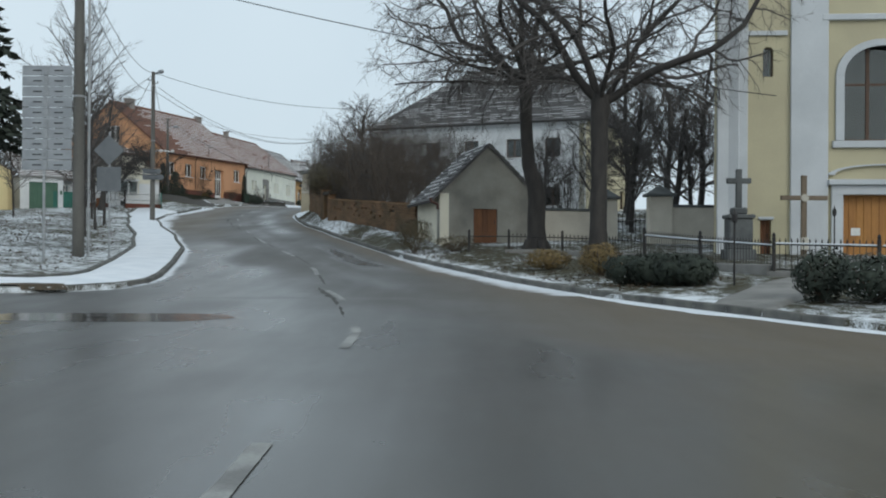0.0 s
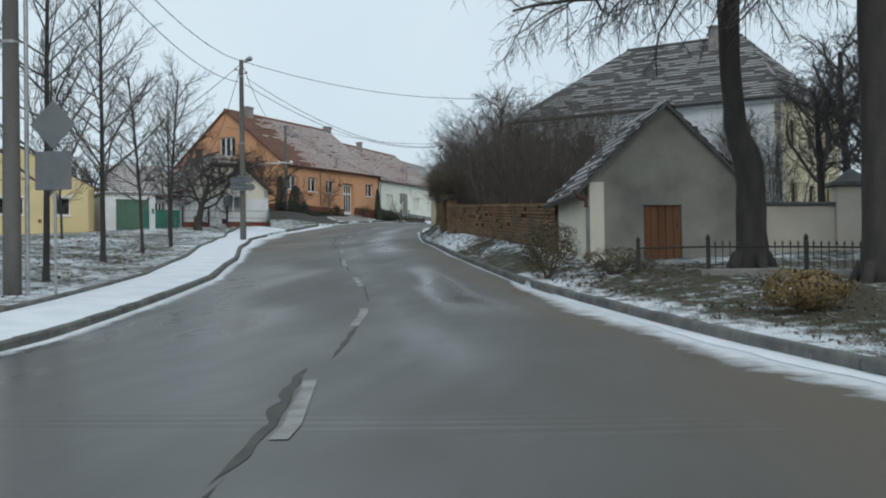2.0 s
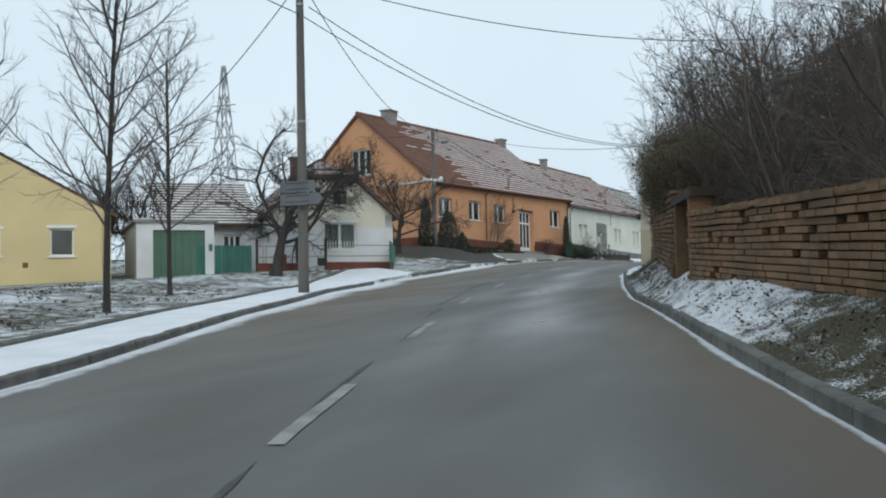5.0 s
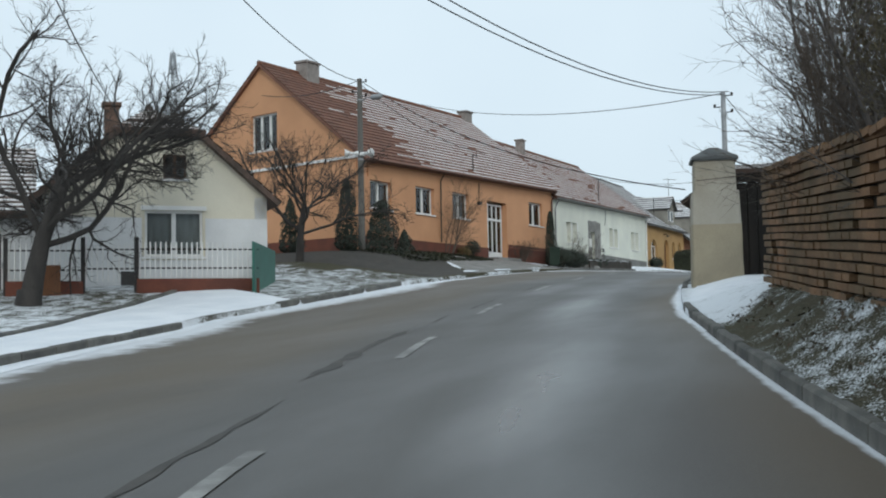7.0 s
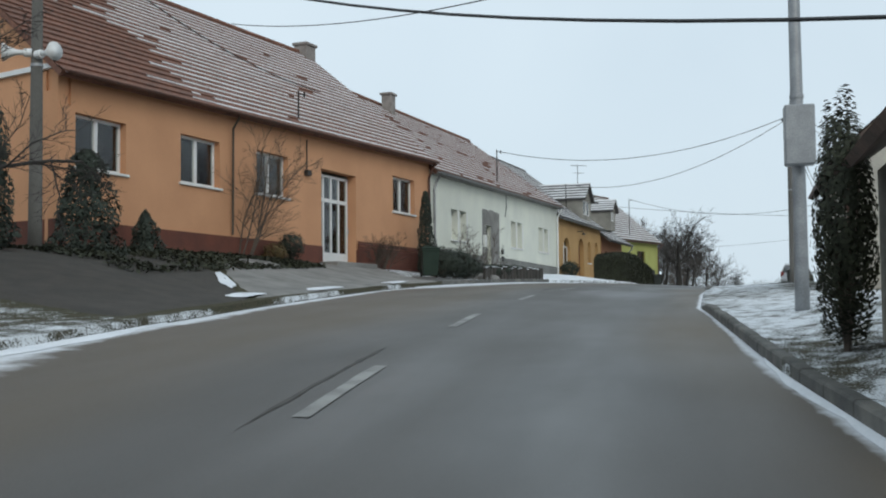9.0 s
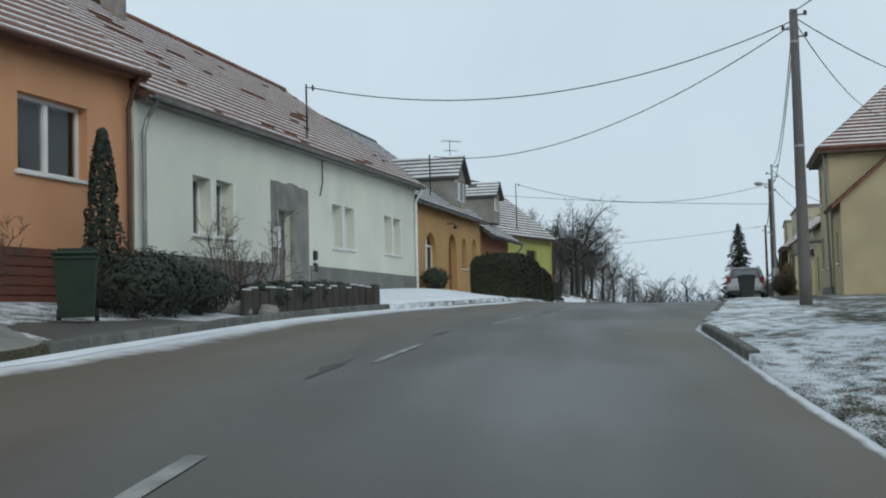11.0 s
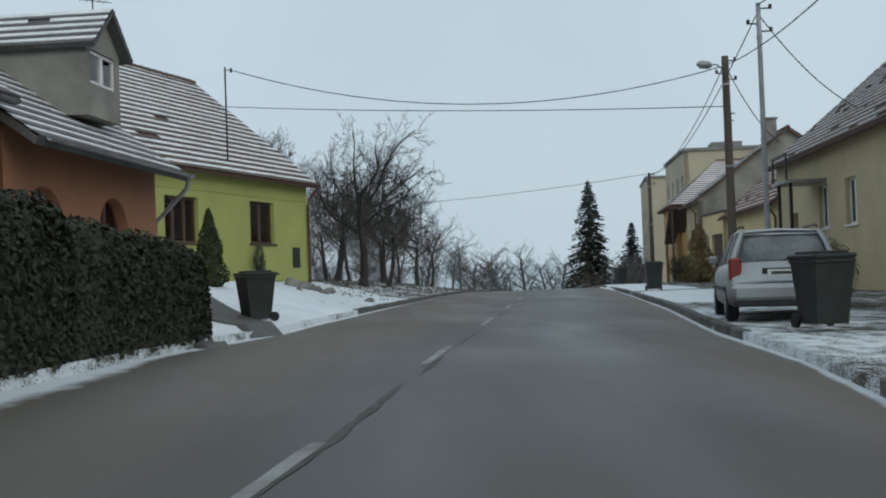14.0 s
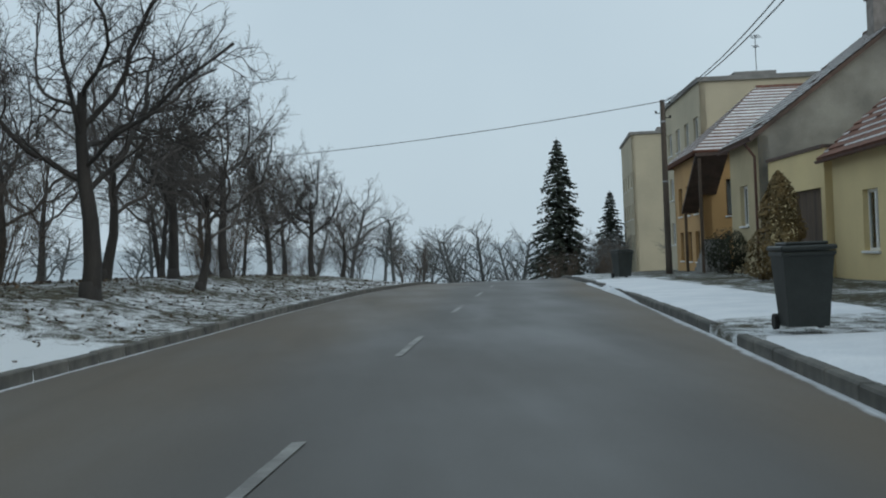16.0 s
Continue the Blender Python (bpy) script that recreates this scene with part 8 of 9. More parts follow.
def grow(b, p, d, length, r, level, prm, rnd, trunk=None):
    """Draws one branch and what grows from it. prm: per level (segments, sides, wobble, lift, children, angle, ratio, start)."""
    seg, sides, wob, lift, kids, angle, ratio, start = prm[level]
    least = 0.0065 if len(prm) == 5 else 0.004
    pts, rad, dirs = [p.copy()], [r], [d.copy()]
    tipr = r * (0.45 if kids else 0.3)
    for k in range(seg):
        d = (d + sway(rnd, wob) + Vector((0, 0, lift))).normalized()
        p = p + d * (length / seg)
        pts.append(p.copy())
        dirs.append(d.copy())
        rad.append(r + (tipr - r) * (k + 1) / seg)
    if level + 1 >= len(prm):
        i = len(b.v)
        s1 = d.orthogonal().normalized() * r
        s2 = d.cross(s1)
        b.v += [tuple(pts[0] + s1), tuple(pts[0] - s1 * 0.5 + s2 * 0.87), tuple(pts[0] - s1 * 0.5 - s2 * 0.87), tuple(pts[-1])]
        b.f += [(i, i + 1, i + 3), (i + 1, i + 2, i + 3), (i + 2, i, i + 3)]
        return
    (trunk if trunk is not None else b).tube(pts, rad, sides, False)
    for k in range(kids):
        t = start + (1 - start) * (k + rnd.random()) / kids
        x = t * seg
        i = min(int(x), seg - 1)
        q = pts[i].lerp(pts[i + 1], x - i)
        dd = dirs[i + 1]
        side = dd.orthogonal().normalized()
        side.rotate(Matrix.Rotation(rnd.uniform(0, 2 * math.pi) if level else k * 2.4 + rnd.uniform(-0.4, 0.4), 3, dd))
        a = radians(angle * rnd.uniform(0.7, 1.25))
        nd = (dd * math.cos(a) + side * math.sin(a)).normalized()
        rr = max(least, (rad[i] + (rad[i + 1] - rad[i]) * (x - i)) * rnd.uniform(0.38, 0.58))
        grow(b, q, nd, length * ratio * rnd.uniform(0.7, 1.15) * (1.15 - 0.5 * t), rr, level + 1, prm, rnd)


YOUNG = [(9, 8, 0.015, 0.01, 30, 52, 0.34, 0.26), (5, 5, 0.06, 0.06, 11, 38, 0.42, 0.12), (3, 3, 0.1, 0.07, 8, 35, 0.5, 0.1), (1, 3, 0.12, 0.05, 0, 0, 0, 0)]
FRUIT = [(4, 10, 0.08, 0.02, 8, 56, 1.7, 0.55), (7, 7, 0.2, 0.02, 11, 50, 0.45, 0.2), (6, 5, 0.24, 0.06, 9, 45, 0.5, 0.1), (3, 3, 0.24, 0.08, 7, 40, 0.5, 0.1), (1, 3, 0.2, 0.1, 0, 0, 0, 0)]
WOOD = [(8, 9, 0.07, 0.02, 15, 46, 0.5, 0.28), (6, 6, 0.16, 0.04, 10, 45, 0.5, 0.12), (4, 3, 0.2, 0.03, 8, 42, 0.5, 0.1), (2, 3, 0.2, 0.02, 5, 40, 0.5, 0.1), (1, 3, 0.2, 0.0, 0, 0, 0, 0)]
STEM = [(5, 4, 0.1, 0.03, 11, 40, 0.46, 0.15), (3, 3, 0.18, 0.02, 7, 38, 0.5, 0.08), (2, 3, 0.18, 0.02, 5, 38, 0.5, 0.1), (1, 3, 0.2, 0, 0, 0, 0, 0)]
FAR = [WOOD[0], (5, 4, 0.16, 0.04, 9, 45, 0.5, 0.12), (2, 3, 0.2, 0.03, 9, 42, 0.5, 0.1), (1, 3, 0.2, 0.02, 0, 0, 0, 0)]


def tree(name, label, x, y, length, r, prm, seed, lean=(0, 0), bark="bark", twig="twig", group="", z=None, category="tree"):
    rnd = random.Random(seed)
    base = Vector((x, y, (land(x, y) if z is None else z) - 0.15))
    ob = thing(name, label, category, group, at=Matrix.Translation(base))
    t, c = Build(), Build()
    grow(c, Vector((0, 0, 0)), Vector((lean[0], lean[1], 1)).normalized(), length, r, 0, prm, rnd, trunk=t)
    f = Build()
    n = 12
    f.tube([(0, 0, -0.1), (0, 0, 0.12), (0, 0, 0.5)], [r * 1.45, r * 1.2, r * 0.98], n)
    k0 = len(t.v)
    t.v += f.v
    t.f += [tuple(i + k0 for i in q) for q in f.f]
    part("trunk", t, M[bark], ob, smooth=True)
    part("crown", c, M[twig], ob)
    return ob


LIMB = [WOOD[0], (10, 9, 0.17, 0.045, 11, 52, 0.46, 0.1), (7, 5, 0.22, -0.02, 9, 50, 0.52, 0.1), (5, 3, 0.2, -0.13, 8, 44, 0.6, 0.1), (1, 3, 0.22, -0.3, 0, 0, 0, 0)]


def linden(label, x, y, trunk, limbs, seed):
    """An old linden: trunk is a list of (dx, dy, height, radius), limbs of (dx, dy, dz, length, radius) from its fork."""
    rnd = random.Random(seed)
    base = Vector((x, y, land(x, y) - 0.15))
    ob = thing("linden_tree", label, "tree", "lindens by the church", at=Matrix.Translation(base))
    t, c = Build(), Build()
    pts, rad = [], []
    for (x0, y0, z0, r0), (x1, y1, z1, r1) in zip(trunk, trunk[1:]):
        for k in range(3):
            q = k / 3
            pts.append(Vector((x0 + (x1 - x0) * q, y0 + (y1 - y0) * q, z0 + (z1 - z0) * q)) + sway(rnd, 0.012))
            rad.append((r0 + (r1 - r0) * q) * rnd.uniform(0.96, 1.05))
    fork = Vector(trunk[-1][:3])
    pts.append(fork)
    rad.append(trunk[-1][3])
    t.tube(pts, rad, 14)
    for k in range(5):
        a = k * 1.26 + rnd.uniform(-0.3, 0.3)
        r = trunk[0][3]
        t.tube([(math.cos(a) * r * 0.75, math.sin(a) * r * 0.75, 0.45), (math.cos(a) * r * 1.2, math.sin(a) * r * 1.2, 0.12), (math.cos(a) * r * 1.8, math.sin(a) * r * 1.8, -0.1)], [r * 0.3, r * 0.28, r * 0.12], 7)
    for dx, dy, dz, length, r in limbs:
        d = Vector((dx, dy, dz)).normalized()
        grow(c, fork - d * 0.15 - Vector((0, 0, 0.25)), d, length, r * 0.84, 1, LIMB, rnd, trunk=t)
    part("trunk", t, M["bark"], ob, smooth=True)
    part("crown", c, M["twig"], ob)
    return ob


linden("old bare linden with dark crooked trunk and drooping twigs", 3.3, 39.6, [(0, 0, -0.1, 0.4), (0, 0, 0.9, 0.31), (-0.02, 0, 2.3, 0.31), (-0.3, -0.1, 3.2, 0.235), (-0.42, -0.2, 4.6, 0.21), (-0.42, -0.4, 6.3, 0.24)],
       [(-0.95, -0.25, 0.45, 7.6, 0.15), (-0.5, -0.3, 0.95, 7.2, 0.14), (0.3, 0.1, 1.0, 6.8, 0.14), (0.95, -0.15, 0.35, 5.6, 0.11), (-0.75, 0.6, 0.5, 6.4, 0.12), (-0.35, -0.95, 0.3, 6.6, 0.12), (-0.9, -0.5, 0.05, 5.6, 0.08), (0.35, -0.95, 0.1, 5.6, 0.08), (-0.95, 0.25, -0.05, 5.2, 0.075), (-0.7, -0.7, -0.12, 4.6, 0.07)], 5)
linden("old bare linden with dark trunk forked low into heavy limbs", 4.9, 35.4, [(0, 0, -0.1, 0.36), (0, 0, 0.9, 0.28), (0.02, 0.1, 2.6, 0.25), (0.05, 0.2, 4.0, 0.26), (0.12, 0.3, 5.3, 0.31)],
       [(-0.95, 0.05, 0.8, 7.2, 0.18), (-0.05, 0.15, 1.0, 7.0, 0.17), (0.95, -0.1, 0.6, 6.6, 0.18), (0.4, 0.75, 0.65, 5.8, 0.12), (-0.2, -0.9, 0.6, 5.8, 0.11), (0.5, 0.2, 1.0, 6.4, 0.13)], 8)

young = [tree("young_tree", "slim bare street tree with upright twigs", -13.4, 41.0, 8.3, 0.09, YOUNG, 21, group="young trees on the green"),
         tree("young_tree", "slim bare street tree with upright twigs", -17.6, 56.6, 7.0, 0.075, YOUNG, 33, group="young trees on the green")]
for k, (x, y, s, yaw) in enumerate(((-15.9, 49.5, 1.05, 40), (-19.3, 63.7, 1.1, 100), (-22.3, 71.0, 0.85, 200), (-24.2, 63.0, 0.8, 300), (-25.0, 54.0, 1.0, 250), (-28.0, 46.0, 1.1, 20))):
    copy_thing(young[k % 2], Matrix.Translation((x, y, land(x, y) - 0.15)) @ pose(0, 0, 0, 0, 0, yaw) @ Matrix.Diagonal((s, s, s, 1)))

fruit = tree("fruit_tree", "gnarled bare fruit tree in the cottage garden", -26.0, 85.0, 3.4, 0.26, [(4, 10, 0.08, 0.02, 10, 60, 1.6, 0.4), (8, 7, 0.2, 0.05, 14, 54, 0.45, 0.12)] + FRUIT[2:], 3, lean=(0.02, 0.1), group="garden fruit trees", twig="bark")
tree("fruit_tree", "small gnarled fruit tree beside the orange gable", -26.6, 101.0, 2.9, 0.19, FRUIT, 7, lean=(0.08, 0.0), group="garden fruit trees", z=5.55, twig="bark")
copy_thing(fruit, Matrix.Translation(on_land(-34.5, 88.0)) @ pose(0, 0, 0, 0, 0, 120) @ Matrix.Diagonal((0.8, 0.8, 0.85, 1)))

# dense bare shrubs and trees behind the brick wall and in the churchyard
def thicket(name, label, x, y, height, spread, stems, seed, twig="twig", z=None, group="bare shrubs"):
    rnd = random.Random(seed)
    base = Vector((x, y, (land(x, y) if z is None else z) - 0.1))
    ob = thing(name, label, "shrub", group, at=Matrix.Translation(base))
    for k in range(stems):
        b = Build()
        a, q = rnd.uniform(0, 2 * math.pi), spread * math.sqrt(rnd.random())
        d = Vector((math.cos(a) * 0.3, math.sin(a) * 0.3, 1)).normalized()
        grow(b, Vector((q * math.cos(a), q * math.sin(a), 0)), d, height * rnd.uniform(0.6, 1.0), 0.014 + 0.0035 * height, 0, STEM, rnd)
        part("stem", b, M[twig], ob)
    return ob


shrubs = [thicket("bare_shrub", "dense bare shrub overhanging the brick wall", -2.4, 57.5, 5.0, 1.6, 18, 41, "twigbrown"),
          thicket("bare_shrub", "dense bare shrub overhanging the brick wall", -5.0, 66.0, 5.4, 1.7, 18, 42, "twig")]
for k, (x, y, s, yaw) in enumerate(((-0.2, 52.5, 0.8, 30), (0.9, 57.0, 1.0, 80), (-3.4, 62.0, 1.0, 130), (-5.5, 70.0, 1.0, 190), (-3.4, 71.0, 1.15, 240), (-6.4, 74.5, 1.05, 300), (-4.4, 77.0, 1.15, 20), (-6.8, 79.0, 1.0, 60), (-1.2, 64.5, 1.1, 110),  (6.5, 57.0, 0.8, 70), (-5.6, 86.5, 1.1, 45), (-6.4, 98.0, 0.95, 75), (-7.5, 79.4, 0.8, 200), (-6.5, 83.2, 0.95, 100))):
    copy_thing(shrubs[k % 2], Matrix.Translation((x, y, land(x, y) - 0.1)) @ pose(0, 0, 0, 0, 0, yaw) @ Matrix.Diagonal((s, s, s, 1)))

yard = [tree("churchyard_tree", "bare dark broad-crowned tree in the churchyard", 9.5, 57.0, 6.5, 0.2, WOOD, 51, group="churchyard trees"),
        tree("churchyard_tree", "bare dark broad-crowned tree in the churchyard", 7.0, 51.5, 4.8, 0.15, WOOD, 52, group="churchyard trees")]
for k, (x, y, s, yaw) in enumerate(((12.5, 62.0, 1.1, 60), (15.5, 56.0, 1.0, 160), (11.5, 70.0, 1.2, 230), (6.0, 66.5, 0.9, 300), (-6.9, 88.0, 1.2, 20), (-5.2, 91.5, 1.0, 140), (19.0, 66.0, 1.2, 120), (8.5, 50.5, 0.85, 200), (10.8, 52.5, 0.9, 330), (12.2, 55.0, 0.9, 90), (13.6, 59.5, 1.0, 270))):
    copy_thing(yard[k % 2], Matrix.Translation((x, y, land(x, y) - 0.15)) @ pose(0, 0, 0, 0, 0, yaw) @ Matrix.Diagonal((s, s, s, 1)))

# the bare orchard at the end of the village
CROOKED = [(5, 10, 0.1, 0.02, 8, 50, 1.45, 0.5), (9, 7, 0.22, 0.05, 10, 50, 0.5, 0.15), (5, 4, 0.26, 0.05, 8, 46, 0.5, 0.1), (3, 3, 0.25, 0.06, 6, 42, 0.5, 0.1), (1, 3, 0.2, 0.08, 0, 0, 0, 0)]
orchard = [tree("orchard_tree", "old bare orchard tree with crooked leaning trunk", -13.0, 196.5, 4.4, 0.21, CROOKED, 61, lean=(0.22, 0.0), group="orchard trees", twig="bark"),
           tree("orchard_tree", "bare orchard tree with crooked boughs", -14.5, 205.0, 3.7, 0.17, CROOKED, 66, lean=(0.08, 0.0), group="orchard trees"),
           tree("orchard_tree", "slender bare orchard tree with crowded twigs", -17.5, 197.0, 5.2, 0.11, WOOD, 63, group="orchard trees")]
spots = [(-11.8, 204.5, 0.8), (-13.2, 209.0, 0.9), (-17.0, 203.5, 1.0), (-16.0, 224.0, 1.0), (-12.2, 238.5, 0.9), (-16.2, 192.4, 0.85), (-19.5, 200.0, 1.05), (-12.0, 213.0, 0.9), (-15.0, 218.0, 1.0), (-19.0, 210.0, 1.05), (-22.5, 205.0, 1.1), (-11.0, 222.0, 0.85), (-14.5, 229.0, 1.0), (-24.0, 195.0, 1.05), (-27.0, 212.0, 1.1), (-20.5, 221.0, 1.05), (-9.5, 231.0, 0.85), (-14.0, 242.0, 1.0), (-8.0, 241.0, 0.85), (-12.0, 250.0, 0.95), (-21.5, 189.5, 0.85), (-18.2, 194.2, 0.8), (-20.8, 197.0, 0.95), (-26.0, 202.0, 1.05)]
for k, (x, y, s) in enumerate(spots):
    copy_thing(orchard[(k * 2 + 1) % 3 if x > -20 else 2 - k % 2], Matrix.Translation((x, y, land(x, y) - 0.15)) @ pose(0, 0, 0, 0, 0, k * 77) @ Matrix.Diagonal((s, s, s * (0.95 + 0.1 * (k % 3)), 1)))
for k, (x, y, s) in enumerate(((-16.8, 201.0, 0.6), (-20.5, 194.5, 0.65), (-13.3, 219.5, 0.6))):
    copy_thing(shrubs[k % 2], Matrix.Translation((x, y, land(x, y) - 0.1)) @ pose(0, 0, 0, 0, 0, k * 50) @ Matrix.Diagonal((s, s, s, 1)))


def leaf_cards(points, normals, size, seed, jitter=0.7):
    """Small four-cornered leaves, one at each point, turned at random about its outward side."""
    rng = np.random.default_rng(seed)
    p = np.asarray(points, float)
    n = np.asarray(normals, float) + rng.normal(0, jitter, p.shape)
    n /= np.linalg.norm(n, axis=1, keepdims=True) + 1e-9
    a = np.cross(n, rng.normal(size=p.shape))
    a /= np.linalg.norm(a, axis=1, keepdims=True) + 1e-9
    c = np.cross(n, a)
    s = size * rng.uniform(0.6, 1.3, (len(p), 1))
    q = np.stack([p - a * s * 0.5, p - c * s * 0.3, p + a * s * 0.6, p + c * s * 0.3], 1)
    b = Build()
    b.v = [tuple(v) for v in q.reshape(-1, 3)]
    b.f = [(4 * k, 4 * k + 1, 4 * k + 2, 4 * k + 3) for k in range(len(p))]
    return b


def clump(ob, name, centre, radii, n, size, mat, seed, lump=0.3):
    """An uneven ball of leaves round a centre."""
    rng = np.random.default_rng(seed)
    d = rng.normal(size=(n, 3))
    d /= np.linalg.norm(d, axis=1, keepdims=True)
    wob = np.array([1 + lump * noise.noise(Vector(v) * 2.2 + Vector((seed, 0, 0))) for v in d])
    r = wob * (0.55 + 0.45 * rng.random(n) ** 0.4)
    pts = d * r[:, None] * np.array(radii) + np.array(centre)
    return part(name, leaf_cards(pts, d, size, seed), mat, ob)


def round_shrub(name, label, x, y, rx, ry, h, mat, n, size, seed, group="", z=None):
    z = land(x, y) if z is None else z
    n, size = (int(n * 1.6), size * 0.74) if size > 0.075 else (n, size)
    ob = thing(name, label, "shrub", group)
    b = Build()
    rnd = random.Random(seed)
    for k in range(7):
        b = Build()
        a = rnd.uniform(0, 2 * math.pi)
        b.tube([(x, y, z - 0.05), (x + math.cos(a) * rx * 0.4, y + math.sin(a) * ry * 0.4, z + h * 0.4), (x + math.cos(a) * rx * 0.7, y + math.sin(a) * ry * 0.7, z + h * 0.75)], [0.03, 0.02, 0.006], 5)
        part("stem", b, M["twigbrown"], ob)
    clump(ob, "foliage", (x, y, z + h * 0.5), (rx, ry, h * 0.52), n, size, M[mat], seed)
    return ob


def cone_conifer(name, label, x, y, h, r, mat, n, size, seed, group="", z=None, taper=0.65):
    """A clipped-looking conifer of many small sprays, narrowing upwards."""
    n, size = int(n * 1.9), size * 0.66
    z = land(x, y) if z is None else z
    ob = thing(name, label, "conifer", group)
    b = Build()
    b.tube([(x, y, z - 0.1), (x, y, z + h * 0.9)], [0.06, 0.015], 6)
    part("trunk", b, M["bark"], ob)
    rng = np.random.default_rng(seed)
    t = rng.random(n) ** 1.3
    a = rng.uniform(0, 2 * np.pi, n)
    prof = r * np.minimum(1.0, (t * 6 + 0.55)) * (1 - t) ** taper
    lum = np.array([1 + 0.55 * noise.noise(Vector((math.cos(q) * 1.4, math.sin(q) * 1.4, w * 5 + seed))) for q, w in zip(a, t)])
    rad = prof * lum * (0.6 + 0.4 * rng.random(n) ** 0.5)
    pts = np.stack([x + rad * np.cos(a), y + rad * np.sin(a), z + 0.05 + t * h], 1)
    nrm = np.stack([np.cos(a), np.sin(a), np.full(n, 0.5)], 1)
    part("foliage", leaf_cards(pts, nrm, size, seed, 0.5), M[mat], ob)
    return ob


def spruce(x, y, h, r, seed, label, z=None, mat="conifer", clear=0.06):
    z = land(x, y) if z is None else z
    ob = thing("spruce_tree", label, "conifer", "spruces")
    b = Build()
    b.tube([(x, y, z - 0.2), (x, y, z + h)], [0.03 * h * 0.6, 0.02], 8)
    part("trunk", b, M["bark"], ob)
    rnd = random.Random(seed)
    pts, nrm = [], []
    tiers = int(h * 2.8)
    for k in range(tiers):
        t = (k + 0.5) / tiers
        R = r * (1 - t) ** 0.75 + 0.12
        zz = z + h * (clear + (0.98 - clear) * t)
        for j in range(12):
            a = rnd.uniform(0, 2 * math.pi)
            L = R * rnd.uniform(0.65, 1.12)
            m = max(5, int(L * 12))
            for i in range(m):
                s = (i + rnd.random()) / m
                w = 0.16 * L * (1 - s) + 0.06
                o = rnd.uniform(-w, w)
                pts.append((x + math.cos(a) * L * s - math.sin(a) * o, y + math.sin(a) * L * s + math.cos(a) * o, zz - 0.28 * L * s * s + 0.1 * L * s + rnd.uniform(-0.06, 0.04)))
                nrm.append((math.cos(a) * 0.3, math.sin(a) * 0.3, 1.0))
    part("foliage", leaf_cards(pts, nrm, 0.42, seed, 0.55), M[mat], ob)
    return ob


spruce(-17.3, 40.0, 11.5, 2.7, 1, "dark dense spruce on the green with a bare lower trunk", clear=0.3)
spruce(13.4, 282.0, 15.2, 3.6, 2, "dark spruce beyond the last houses")
spruce(20.0, 288.0, 10.5, 2.6, 3, "dark spruce beyond the last houses")


def clipped_hedge():
    """The clipped hedge before the ochre house: a tall length and a lower one, both rounded along the top."""
    rng = np.random.default_rng(4)
    for label, y0, y1, h0, h1, w, count in (("tall dark clipped evergreen hedge with rounded top", 150.7, 158.2, 1.72, 1.85, 2.0, 28000), ("lower dark clipped evergreen hedge sloping to its end", 158.0, 164.1, 1.68, 1.5, 1.6, 16000)):
        ob = thing("clipped_hedge", label, "hedge", "hedges by the road")

        def surface(a, q, shrink):
            """a along the hedge and q round its section, both 0 to 1."""
            per = 2.0 + w / h0
            u = q * per
            if u < 1:
                x, z = 1.0, u
            elif u < per - 1:
                x, z = 1.0 - 2 * (u - 1) / (per - 2), 1.0
            else:
                x, z = -1.0, per - u
            v = 2 * a - 1
            norm = (abs(x) ** 5 + abs(z) ** 5 + abs(v) ** 14) ** (1 / 5)
            pull = min(1.0, 1.0 / norm)
            k = pull * shrink
            y = 0.5 * (y0 + y1) + 0.5 * (y1 - y0) * v * pull ** 0.3 * (0.985 if shrink == 0.93 else 1.0)
            xe = left_edge(y) + 0.02 - w / 2
            g = land(xe, y) - 0.08
            h = h0 + (h1 - h0) * a
            bump = 1 + 0.07 * noise.noise(Vector((y * 1.1, x + z * 1.2, 2 + y0)))
            return (xe + 0.5 * w * x * k * bump, y, g + h * z * k * bump), (x, v ** 9, z ** 3 + 0.15)

        core, n, r = Build(), 22, 14
        for i in range(n + 1):
            for j in range(r + 1):
                core.v.append(surface(i / n, j / r, 0.93)[0])
        for i in range(n):
            for j in range(r):
                a = i * (r + 1) + j
                core.f.append((a, a + 1, a + r + 2, a + r + 1))
        core.f += [tuple(range(r + 1)), tuple(n * (r + 1) + j for j in reversed(range(r + 1)))]
        part("inner_growth", core, M["hedge"], ob, smooth=True)
        pts, nrm = [], []
        for a, q, d in zip(rng.random(count), rng.random(count), rng.random(count)):
            p, m = surface(a, q, 0.93 + 0.09 * d)
            pts.append(p)
            nrm.append(m)
        for end, k in ((0.004, -1), (0.996, 1)):
            for q, d in zip(rng.random(4200), rng.random(4200)):
                p, m = surface(end, q, math.sqrt(d))
                pts.append((p[0], p[1] + k * 0.05 * rng.random(), p[2]))
                nrm.append((0, k, 0.3))
        part("foliage", leaf_cards(pts, nrm, 0.085, 4, 0.6), M["hedge"], ob)


clipped_hedge()

# shrubs on the churchyard side
round_shrub("leafy_shrub", "straggling shrub with withered brown-green leaves", -1.05, 40.4, 0.75, 0.55, 1.3, "brownshrub", 5200, 0.048, 11, "roadside shrubs")
round_shrub("leafy_shrub", "low straggling shrub with brown leaves", 0.4, 39.4, 0.9, 0.5, 0.6, "brownshrub", 1500, 0.05, 12, "roadside shrubs")
round_shrub("golden_shrub", "low shrub with dry golden leaves", 2.9, 31.0, 0.7, 0.55, 0.6, "goldshrub", 1500, 0.08, 13, "golden shrubs")
round_shrub("golden_shrub", "low shrub with dry golden leaves", 4.0, 28.4, 0.6, 0.5, 0.85, "goldshrub", 1500, 0.08, 14, "golden shrubs")
